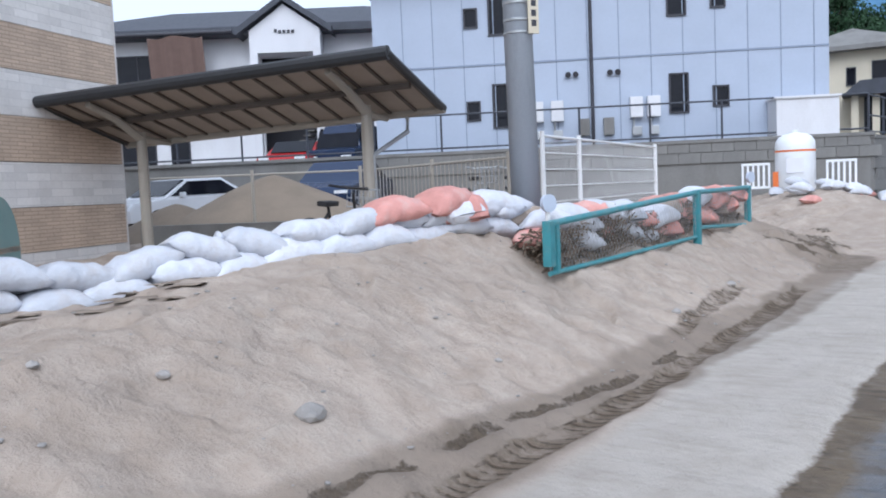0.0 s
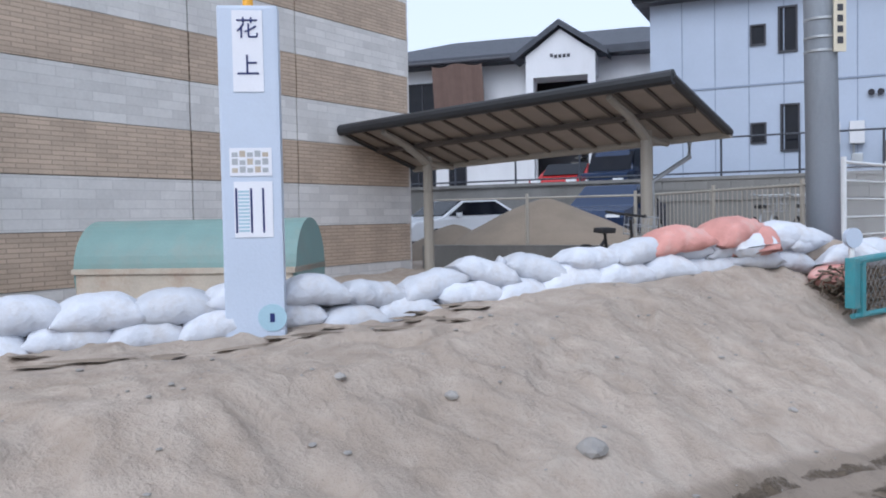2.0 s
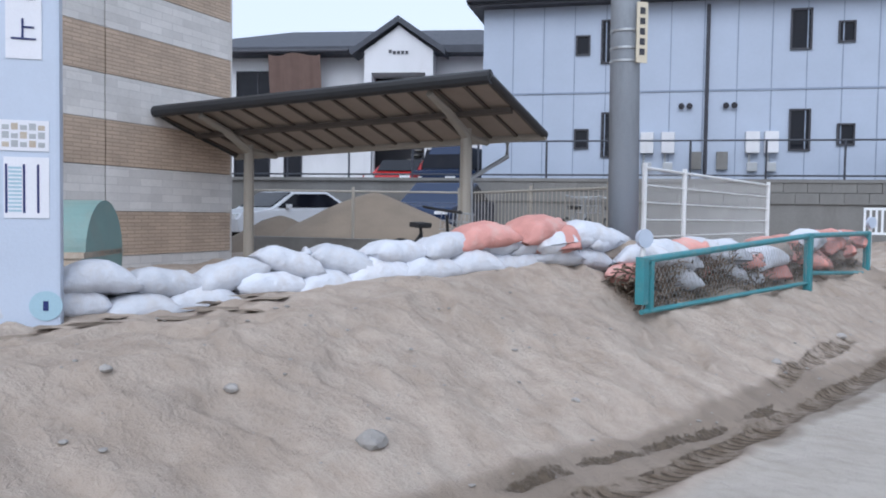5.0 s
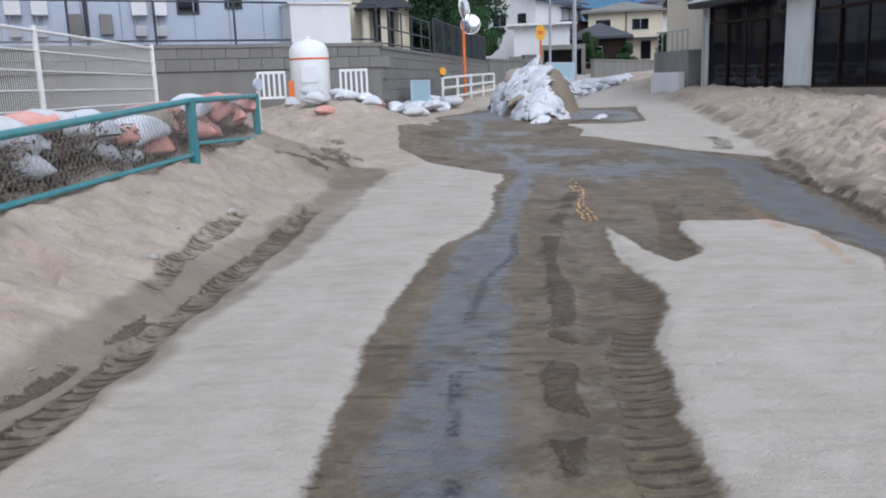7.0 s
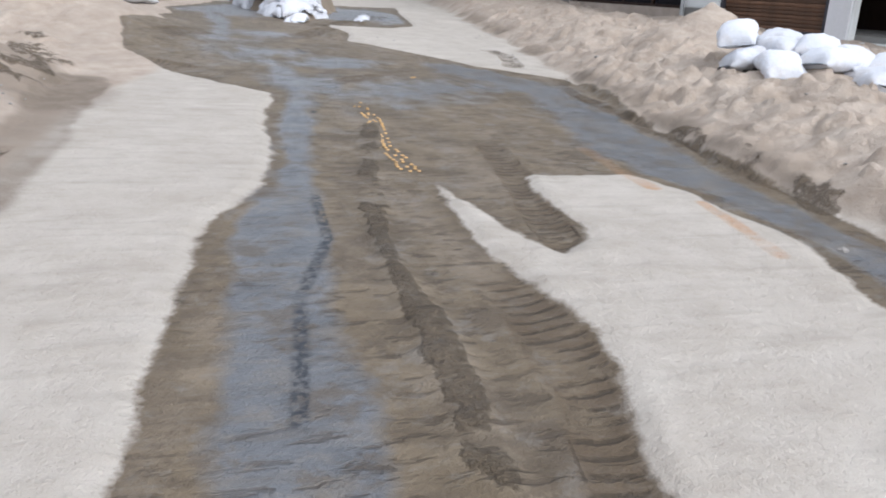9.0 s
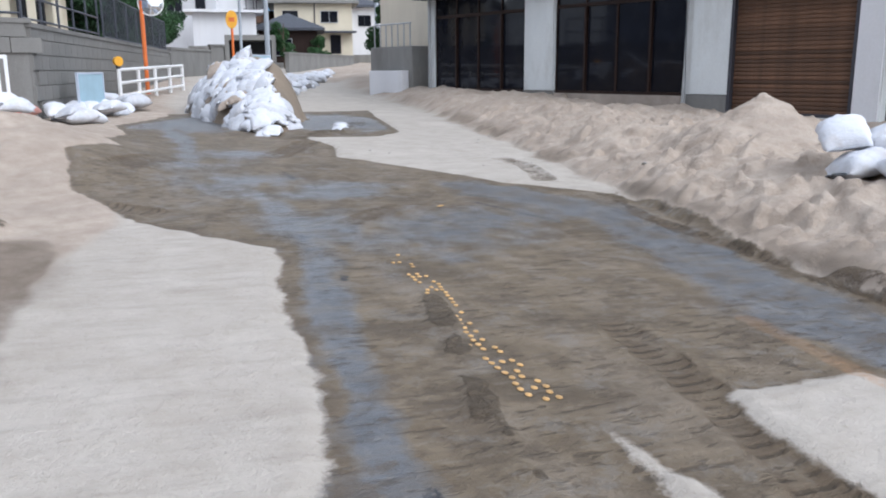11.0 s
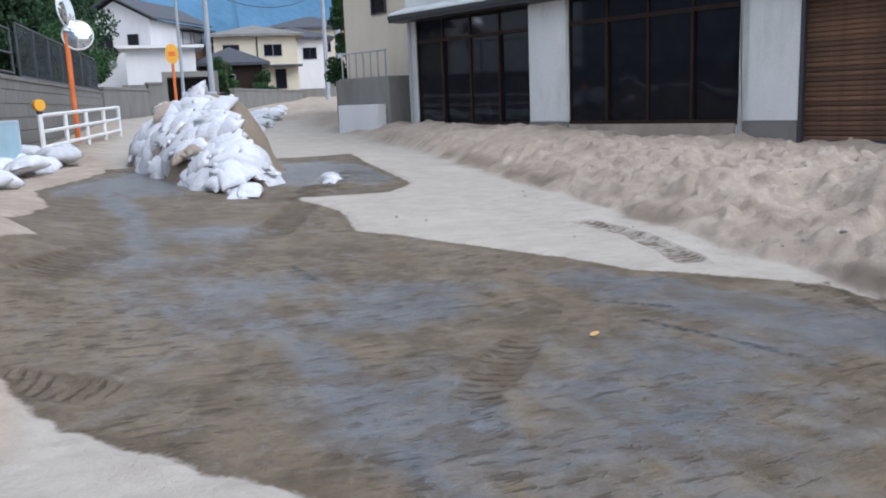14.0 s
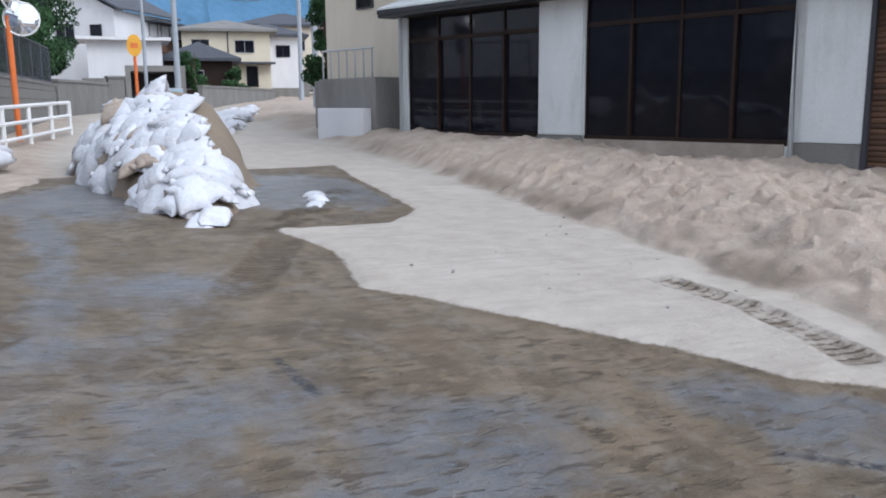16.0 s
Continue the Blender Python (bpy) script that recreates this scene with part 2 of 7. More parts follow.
def bar(path, r0, r1=None, seg=8):
    return tube(bmesh.new(), path, r0, r1, seg)


def prism(outline, y0, y1, bevel=0.0):
    """A closed x-z outline pushed from y0 to y1."""
    bm = bmesh.new()
    a = [bm.verts.new((x, y0, z)) for x, z in outline]
    b = [bm.verts.new((x, y1, z)) for x, z in outline]
    fs = [bm.faces.new(a), bm.faces.new(b[::-1])]
    for i in range(len(a)):
        j = (i + 1) % len(a)
        fs.append(bm.faces.new((a[j], a[i], b[i], b[j])))
    bmesh.ops.recalc_face_normals(bm, faces=bm.faces)
    if bevel:
        bmesh.ops.bevel(bm, geom=list(bm.edges), offset=bevel, segments=2, affect="EDGES", profile=0.7)
    return bm


def mesh_of(name, bm, material, smooth=False):
    me = bpy.data.meshes.new(name)
    bmesh.ops.recalc_face_normals(bm, faces=bm.faces)
    bm.to_mesh(me)
    bm.free()
    me.materials.append(material)
    if smooth:
        me.polygons.foreach_set("use_smooth", [True] * len(me.polygons))
    return me


def part(name, bm, material, parent=None, label="", smooth=False, m=None):
    """Links a bmesh as one mesh object, under a thing or a part."""
    ob = new(name, mesh_of(name, bm, material, smooth))
    ob.parent = parent
    if m is not None:
        ob.matrix_basis = m
    if label:
        ob["label"] = label
    return ob


def share(name, me, parent, m):
    """One more piece on a mesh that others use too."""
    ob = new(name, me)
    ob.parent = parent
    ob.matrix_basis = m
    return ob


def thing(name, m, label, category, group="", kind=""):
    ob = new(name)
    ob.empty_display_size = 0.1
    ob.matrix_world = m
    return tagged(ob, label, category, group, kind)


def along(p, d, z=0.0):
    """The pose whose local x runs along the plan direction d from p."""
    return pose(p[0], p[1], z, 0, 0, math.degrees(math.atan2(d[1], d[0])))


# ---- the ground ----
TOE = Vector((1.03, 5.38))
ROAD_DIR = Vector((0.583, 0.812))
RIGHT_TOE = [(-2.5, -7.0), (3.3, 0.0), (6.7, 3.93), (8.39, 5.86), (9.77, 7.46), (12.2, 9.9), (13.4, 11.1), (14.4, 12.3), (16.5, 14.5), (20.0, 18.5), (24.5, 24.0), (34, 36), (60, 62)]
BAG_LINE = [(-14.0, -4.2), (-8.0, 1.25), (-4.66, 4.13), (-3.2, 5.35), (-1.4, 6.95), (0.8, 8.85)]
STRIP_EDGE = [(-5.0, -4.5), (-0.4, 1.1), (1.86, 4.2), (2.36, 4.85), (2.72, 5.36), (3.32, 6.2), (3.82, 6.78), (4.2, 7.28), (4.45, 7.57), (4.72, 7.82), (5.46, 8.23), (6.01, 8.88), (6.55, 9.64), (6.9, 10.1), (7.57, 10.82), (7.77, 11.2), (7.79, 11.8), (7.65, 12.9), (7.85, 13.7), (8.0, 14.6), (8.7, 15.9), (9.87, 16.5), (10.3, 17.8), (11.5, 18.9), (12.6, 21.0), (14.9, 22.4), (17, 26), (24, 35), (60, 80)]
PATCH = [(6.46, 7.62), (5.9, 6.95), (5.49, 6.35), (5.18, 5.93), (4.9, 5.33), (4.5, 4.96), (4.15, 4.68), (3.8, 4.28), (3.43, 3.89), (3.2, 3.55), (-1.5, -3.0), (-0.2, -4.0), (5.0, 3.33), (6.0, 4.25), (6.97, 5.15), (7.6, 6.05), (7.8, 6.72), (7.5, 6.95), (7.06, 7.18), (6.55, 6.65), (6.1, 6.05), (5.72, 6.0), (5.78, 6.3), (6.05, 6.8)]
RIGHT_DRY = [(14.0, 17.05), (13.45, 15.9), (12.5, 14.9), (12.42, 13.8), (12.37, 12.9), (12.3, 12.26), (12.15, 11.7), (12.35, 11.0), (12.4, 10.3), (11.95, 9.45), (10.8, 8.4), (9.77, 7.46), (8.39, 5.86), (6.7, 3.93), (3.3, 0.0), (-2.5, -7.0), (40, -10), (60, 30), (50, 60), (22.7, 25.5), (22.0, 23.0), (17.9, 18.6), (16.2, 16.7), (15.15, 16.4), (14.4, 16.87)]


def lattice(ix, iy, seed):
    h = (ix.astype(np.int64) * 374761393 + iy.astype(np.int64) * 668265263 + seed * 144665) & 0xFFFFFFFF
    h = ((h ^ (h >> 13)) * 1274126177) & 0xFFFFFFFF
    return ((h ^ (h >> 16)) & 0xFFFF) / 65535.0


def vnoise(x, y, size, seed=0):
    """Smooth value noise in 0..1 with bumps of that size."""
    x, y = np.asarray(x, float) / size, np.asarray(y, float) / size
    ix, iy = np.floor(x), np.floor(y)
    fx, fy = x - ix, y - iy
    fx, fy = fx * fx * (3 - 2 * fx), fy * fy * (3 - 2 * fy)
    ix, iy = ix.astype(np.int64), iy.astype(np.int64)
    a, b = lattice(ix, iy, seed), lattice(ix + 1, iy, seed)
    c, d = lattice(ix, iy + 1, seed), lattice(ix + 1, iy + 1, seed)
    return (a * (1 - fx) + b * fx) * (1 - fy) + (c * (1 - fx) + d * fx) * fy


def fbm(x, y, size, octaves=4, seed=0, gain=0.5):
    total, amp, norm = 0.0, 1.0, 0.0
    for k in range(octaves):
        total, norm = total + amp * vnoise(x, y, size, seed + 17 * k), norm + amp
        amp, size = amp * gain, size * 0.5
    return total / norm


def smooth(a, b, v):
    t = np.clip((v - a) / (b - a), 0, 1)
    return t * t * (3 - 2 * t)


def line_distance(x, y, line, closed=False):
    """Distance to a broken line, positive on its left (for a closed one: outside)."""
    best = np.full(np.shape(x), 1e9)
    side = np.zeros(np.shape(x))
    inside = np.zeros(np.shape(x), bool)
    pts = list(line) + ([line[0]] if closed else [])
    for (ax, ay), (bx, by) in zip(pts, pts[1:]):
        dx, dy = bx - ax, by - ay
        t = np.clip(((x - ax) * dx + (y - ay) * dy) / (dx * dx + dy * dy), 0, 1)
        d = np.hypot(x - ax - t * dx, y - ay - t * dy)
        s = dx * (y - ay) - dy * (x - ax)
        near = d < best
        best, side = np.where(near, d, best), np.where(near, s, side)
        with np.errstate(divide="ignore", invalid="ignore"):
            inside ^= ((ay > y) != (by > y)) & (x < dx * (y - ay) / (dy if dy else 1e-9) + ax)
    if closed:
        return np.where(inside, -best, best)
    return np.where(side > 0, best, -best)


def ground_base(x, y):
    return 0.04 * np.logaddexp(0, np.clip((y - 8.5) * 1.5, -40, 300)) / 1.5


def bank_coords(x, y):
    rx, ry = x - TOE.x, y - TOE.y
    return rx * ROAD_DIR.x + ry * ROAD_DIR.y, -rx * ROAD_DIR.y + ry * ROAD_DIR.x


def ground_layers(x, y):
    """Height, and how far each spot is dry pale sand, wet asphalt and churned."""
    x, y = np.asarray(x, float), np.asarray(y, float)
    wob = 0.16 * (fbm(x, y, 0.7, 3, 5) - 0.5) + 0.06 * (vnoise(x, y, 0.13, 9) - 0.5)
    z = ground_base(x, np.clip(y, -50, 75))
    s, d = bank_coords(x, y)
    d = d + wob * 1.2
    # left bank of silt up to the row of bags, the yard behind lies lower
    fade = 1 - smooth(8.4, 11.0, s)
    top = 0.74 + 0.34 * smooth(-4.5, 2.6, s) * (1 - smooth(2.2, 4.8, s))
    bank = np.minimum(0.46 * np.clip(d, 0, 9), top)
    behind = line_distance(x, y, BAG_LINE)
    bank = bank - 0.35 * smooth(0.15, 0.9, behind) * (1 - smooth(4.2, 5.2, s))
    low = 0.28 * smooth(0.2, 3.0, d) + 0.5 * smooth(3.0, 9.0, d)
    left = bank * fade + low * (1 - fade) * smooth(0, 1, d)
    z = z + np.where(d > 0, left, 0)
    # the yard behind the bags lies level
    yard = smooth(0.6, 1.6, behind) * smooth(3.4, 4.4, d) * (1 - smooth(17.0, 20.0, s))
    z = z * (1 - yard) + 0.72 * yard
    # mound by the water tank
    z = z + 0.6 * np.exp(-(((x - 8.5) / 1.5) ** 2 + ((y - 17.3) / 1.9) ** 2)) + 0.4 * np.exp(-(((x - 9.2) / 2.0) ** 2 + ((y - 20.0) / 2.0) ** 2))
    # right bank in front of the shop
    r = -line_distance(x, y, RIGHT_TOE) + wob + 0.35 * (fbm(x, y, 0.45, 3, 33) - 0.5)
    plateau = np.clip(0.66 + 0.035 * (y - 12.5) - ground_base(x, np.clip(y, -50, 75)), 0.05, 1.1)
    rise = (0.13 * (1 - np.exp(-np.clip(r, 0, 50) / 0.3)) + 0.27 * r) * (0.7 + 0.6 * fbm(x, y, 1.3, 3, 31))
    z = z + np.where(r > 0, np.minimum(rise, plateau + 0.25 * (fbm(x, y, 1.0, 3, 35) - 0.5)), 0)
    # fresh cone of sand by the shutter
    cone = np.clip(1 - np.hypot((x - 15.2) / 1.7, (y - 9.3) / 1.5), 0, 1)
    z = z + 0.6 * cone ** 1.1
    sandy = np.maximum(smooth(0.1, 0.6, d), smooth(0.0, 0.6, r))
    on_right = smooth(0, 0.5, r) * (1 - 0.85 * smooth(0.05, 0.3, cone)) * (1 - 0.6 * smooth(4.0, 7.0, r))
    pits = smooth(0.62, 0.74, vnoise(x, y, 0.34, 47)) * smooth(0.35, 0.6, fbm(x, y, 1.6, 2, 48))
    prints = smooth(0.64, 0.72, vnoise(x, y, 0.26, 53)) * smooth(0.4, 0.5, vnoise(x, y, 0.9, 54))
    clods = smooth(0.7, 0.9, vnoise(x, y, 0.17, 45))
    lumps = 1 - np.abs(2 * fbm(x, y, 0.75, 4, 57, 0.55) - 1)
    churn = sandy * (0.13 * (fbm(x, y, 0.6, 4, 41) - 0.5) + 0.05 * (fbm(x, y, 0.2, 2, 43) - 0.5) - 0.06 * pits + 0.03 * clods)
    z = z + churn * 0.9 + on_right * (0.15 * (lumps - 0.7) - 0.06 * prints + 0.05 * clods + 0.06 * (fbm(x, y, 0.24, 3, 59) - 0.5))
    strip = line_distance(x, y, STRIP_EDGE) + wob * 0.8
    patch = -line_distance(x, y, PATCH, True) + wob * 0.8
    right = -line_distance(x, y, RIGHT_DRY, True) + wob * 0.8
    dry = np.maximum(np.maximum(strip, patch), right)
    z = z + 0.025 * smooth(0.0, 0.1, dry) * (1 - sandy)
    z = z + 0.02 * (fbm(x, y, 0.5, 4, 51) - 0.5)
    return z, dry, strip, patch, right, s, d, r


HX, HY = np.arange(-16.0, 46.0, 0.1), np.arange(-6.0, 46.0, 0.1)
HZ = ground_layers(*np.meshgrid(HX, HY))[0]


def height(x, y):
    """The ground's height, from a table of it."""
    fx, fy = min(max((x + 16.0) / 0.1, 0), len(HX) - 2.001), min(max((y + 6.0) / 0.1, 0), len(HY) - 2.001)
    i, j = int(fx), int(fy)
    u, v = fx - i, fy - j
    return float((HZ[j, i] * (1 - u) + HZ[j, i + 1] * u) * (1 - v) + (HZ[j + 1, i] * (1 - u) + HZ[j + 1, i + 1] * u) * v)


def axis_steps(lo, hi, fine_lo, fine_hi, step):
    fine = np.arange(fine_lo, fine_hi + 1e-6, step)
    def run(start, end):
        out, v, k = [], start, step
        while abs(v - end) > 1e-6 and abs(v - start) < abs(end - start):
            k *= 1.12
            v = v + math.copysign(k, end - start)
            out.append(v)
        return out
    return np.array(run(fine_lo, lo)[::-1] + list(fine) + run(fine_hi, hi))


def build_ground():
    gx, gy = axis_steps(-900, 900, -4.5, 18.5, 0.036), axis_steps(-900, 900, 2.4, 20.0, 0.036)
    X, Y = np.meshgrid(gx, gy)
    z, dry, strip, patch, right, s, d, r = ground_layers(X, Y)
    nx, ny = len(gx), len(gy)
    # tyre treads: rows of cross bars pressed along the wheel lines
    tread = np.zeros_like(z)
    rut = np.zeros_like(z)
    bars_run = np.zeros_like(z)
    for line, half, depth in (([(-3.0, -0.5), (0.0, 3.9), (0.6, 4.65), (1.17, 5.39), (1.57, 5.95), (2.25, 6.95), (3.3, 8.4), (4.5, 10.2)], 0.11, 0.02),
                              ([(2.0, 7.1), (2.35, 7.75), (2.95, 8.7), (3.5, 9.6)], 0.085, 0.015),
                              ([(5.25, 6.14), (4.96, 5.73), (4.69, 5.37), (4.39, 5.0), (3.83, 4.54), (3.47, 4.07), (2.9, 3.3)], 0.17, 0.012),
                              ([(7.95, 8.25), (7.16, 7.41), (6.54, 6.78), (6.07, 6.29), (5.55, 5.75)], 0.14, 0.02),
                              ([(11.7, 15.45), (12.22, 15.78), (12.9, 16.2), (13.8, 16.8)], 0.24, 0.02),
                              ([(8.9, 15.2), (9.5, 15.5), (10.2, 15.85)], 0.24, 0.02),
                              ([(7.75, 13.9), (7.95, 13.45), (8.05, 12.9)], 0.2, 0.03),
                              ([(8.7, 11.35), (9.3, 11.5), (10.2, 11.65)], 0.15, 0.01),
                              ([(11.6, 9.75), (10.9, 8.9), (9.75, 7.35), (8.8, 6.32), (7.9, 5.25)], 0.1, 0.01),
                              ([(12.5, 11.25), (13.1, 11.7), (13.6, 12.15), (14.2, 13.1)], 0.17, 0.03)):
        dist = np.abs(line_distance(X, Y, line)) + 0.06 * (vnoise(X, Y, 0.3, 71) - 0.5)
        run = np.zeros_like(z)
        total = 0.0
        near = np.full_like(z, 1e9)
        for (ax, ay), (bx, by) in zip(line, line[1:]):
            ln = math.hypot(bx - ax, by - ay)
            t = np.clip(((X - ax) * (bx - ax) + (Y - ay) * (by - ay)) / ln**2, 0, 1)
            q = np.hypot(X - ax - t * (bx - ax), Y - ay - t * (by - ay))
            run = np.where(q < near, total + t * ln, run)
            near = np.minimum(near, q)
            total += ln
        ends = smooth(0, 0.3, run) * (1 - smooth(total - 0.3, total, run))
        on = (1 - smooth(half * 0.7, half, dist)) * ends
        if line[0][0] > 4.5 and line[0][0] < 12.0:
            on = on * (1 - smooth(-0.06, 0.02, dry))
        bars_run = np.where(on > tread, run + 0.25 * line_distance(X, Y, line), bars_run)
        tread = np.maximum(tread, on)
        rut = np.maximum(rut, (on > 0) * (1 - smooth(half * 0.9, half * 1.35, dist + 0.5 * half * (fbm(X, Y, 0.3, 3, 73) - 0.5))) * ends)
        z = z - depth * on * 0.7 + 0.012 * np.exp(-(((dist - half) / 0.07) ** 2)) * ends
    # churned ridges thrown up beside the wheel lines
    ridge = np.zeros_like(z)
    for line, half, lift in (([(7.5, 9.3), (6.22, 8.02), (5.25, 6.96), (4.85, 6.45), (4.41, 5.79), (4.04, 5.35), (3.4, 4.6), (2.8, 3.8)], 0.12, 0.02),
                             ([(-3.4, 0.0), (-0.15, 4.2), (0.43, 4.95), (0.77, 5.31), (1.16, 5.76), (1.68, 6.4), (2.3, 7.25)], 0.07, -0.03),
                             ([(12.4, 10.35), (11.6, 9.65), (10.86, 8.85), (9.69, 7.3), (8.77, 6.27), (7.9, 5.25)], 0.17, 0.01),
                             ([(5.2, 12.3), (5.7, 12.7), (6.3, 13.6), (6.9, 15.2)], 0.5, 0.06),
                             ([(14.2, 17.2), (15.4, 17.7), (17.2, 18.6)], 0.35, 0.03)):
        near_line = np.abs(line_distance(X, Y, line)) + half * (fbm(X, Y, 0.35, 3, 81) - 0.5)
        on = (1 - smooth(half * 0.4, half, near_line)) * smooth(0.3, 0.52, fbm(X, Y, 0.3, 3, 83))
        ridge = np.maximum(ridge, on)
        z = z + lift * on * (0.5 + fbm(X, Y, 0.12, 2, 85))
    # pale crust of the strip, wet mud, bare wet asphalt and painted sky sheen
    pale = smooth(0.0, 0.09, dry)
    track_band = (1 - smooth(0.24, 0.34, 0.2 * (fbm(X, Y, 0.5, 3, 75) - 0.5) + np.abs(line_distance(X, Y, [(-3.2, 0.0), (0.1, 4.25), (1.1, 5.5), (2.15, 6.95), (3.4, 8.5), (4.6, 10.1), (6.4, 12.6)]))))
    track_band *= (strip > 0)
    notch = (1 - smooth(0.7, 1.3, np.hypot((X - 5.6) / 0.8, (Y - 12.6) / 1.3))) * (0.4 + 0.6 * fbm(X, Y, 0.6, 3, 15))
    crust = (1 - smooth(-0.1, 0.12, line_distance(X, Y, [(-8, -5.2), (-0.6, 2.6), (1.02, 4.82), (2.25, 6.85), (4.17, 9.4), (5.6, 11.3), (7.4, 12.8), (9.0, 15.5), (12, 19), (30, 40)]) + 0.12 * (fbm(X, Y, 0.6, 3, 25) - 0.5)))
    crust = np.where(strip > -0.3, crust, 1)
    crust *= 1 - smooth(-0.15, 0.12, r)
    wet_edge = smooth(-0.9, -0.05, dry) * (1 - pale)
    toe_wet = np.exp(-((r - 0.12) / 0.2) ** 2) * smooth(0.3, 0.6, fbm(X, Y, 0.7, 3, 27))
    damp = np.clip(track_band * (0.45 + 0.6 * fbm(X, Y, 0.5, 4, 77)) + 1.0 * notch + 0.9 * toe_wet, 0, 1) * pale
    lane = np.exp(-((line_distance(X, Y, [(-1.5, -1.0), (1.6, 3.0), (2.54, 4.27), (3.46, 5.56), (4.97, 7.53), (6.4, 9.3), (8.0, 10.9), (9.3, 13.0), (10.2, 15.5), (12.0, 18.0), (13.6, 21), (17, 25)]) / 0.25) ** 2))
    lane *= 1 - 0.5 * smooth(8.0, 11.0, Y)
    lane2 = np.exp(-((line_distance(X, Y, [(4.0, 0.8), (6.3, 3.9), (8.0, 6.3), (9.6, 8.0), (11.4, 10.0), (11.6, 11.5)]) / 0.45) ** 2)) * 0.75
    lane3 = np.exp(-(np.hypot((X - 9.6) / 1.5, (Y - 10.6) / 1.0)) ** 2) * 0.5
    lane4 = np.exp(-(np.hypot((X - 14.6) / 2.2, (Y - 20.5) / 1.5)) ** 2) * 0.8 + np.exp(-(np.hypot((X - 17.0) / 1.6, (Y - 19.0) / 1.8)) ** 2) * 0.9
    for px, py, pr in ((10.0, 15.2, 0.7), (9.9, 13.9, 1.1), (8.6, 11.5, 0.8), (13.8, 20.0, 1.2), (11.4, 16.2, 0.8), (10.9, 10.1, 0.9), (10.2, 12.9, 0.9), (11.7, 11.9, 0.6)):
        lane3 = np.maximum(lane3, 0.5 * np.exp(-(np.hypot(X - px, Y - py) / pr) ** 2))
    grey = np.clip(np.maximum(np.maximum(lane, lane2), np.maximum(lane3, lane4)) * (0.55 + 0.9 * fbm(X, Y, 0.9, 4, 61)), 0, 1) * (1 - pale)
    grey = np.maximum(grey, 0.04 * smooth(8.0, 10.5, Y) * (1 - pale))
    grey *= 1 - 0.8 * np.exp(-((dry + 0.05) / 0.12) ** 2)
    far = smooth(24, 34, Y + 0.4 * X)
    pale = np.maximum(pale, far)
    verts = np.stack([X, Y, z], -1).reshape(-1, 3)
    idx = np.arange(nx * ny).reshape(ny, nx)
    quads = np.stack([idx[:-1, :-1], idx[:-1, 1:], idx[1:, 1:], idx[1:, :-1]], -1).reshape(-1, 4)
    me = bpy.data.meshes.new("ground")
    me.vertices.add(len(verts))
    me.vertices.foreach_set("co", verts.ravel())
    me.loops.add(quads.size)
    me.loops.foreach_set("vertex_index", quads.ravel())
    me.polygons.add(len(quads))
    me.polygons.foreach_set("loop_start", np.arange(len(quads)) * 4)
    me.polygons.foreach_set("use_smooth", np.ones(len(quads), bool))
    me.update(calc_edges=True)
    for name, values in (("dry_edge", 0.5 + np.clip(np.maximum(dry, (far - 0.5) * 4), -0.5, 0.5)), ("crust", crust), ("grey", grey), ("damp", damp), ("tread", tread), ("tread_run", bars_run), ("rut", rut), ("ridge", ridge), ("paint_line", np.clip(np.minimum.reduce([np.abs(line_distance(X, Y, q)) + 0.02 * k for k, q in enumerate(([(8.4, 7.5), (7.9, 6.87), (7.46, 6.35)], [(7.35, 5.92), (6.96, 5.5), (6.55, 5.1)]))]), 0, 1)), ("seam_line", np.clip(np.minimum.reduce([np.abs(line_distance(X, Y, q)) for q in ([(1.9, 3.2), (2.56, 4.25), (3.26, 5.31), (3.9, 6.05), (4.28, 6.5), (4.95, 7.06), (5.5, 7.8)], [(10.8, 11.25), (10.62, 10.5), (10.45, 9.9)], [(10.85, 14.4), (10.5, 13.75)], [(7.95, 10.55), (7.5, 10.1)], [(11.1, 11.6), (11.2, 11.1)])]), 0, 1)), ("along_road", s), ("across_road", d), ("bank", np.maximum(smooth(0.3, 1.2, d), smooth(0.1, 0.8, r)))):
        me.attributes.new(name, "FLOAT", "POINT").data.foreach_set("value", values.ravel().astype(np.float32))
    me.materials.append(ground_material())
    ob = new("ground", me)
    return tagged(ob, "road buried under pale dry and brown wet flood silt", "ground", kind="structure")


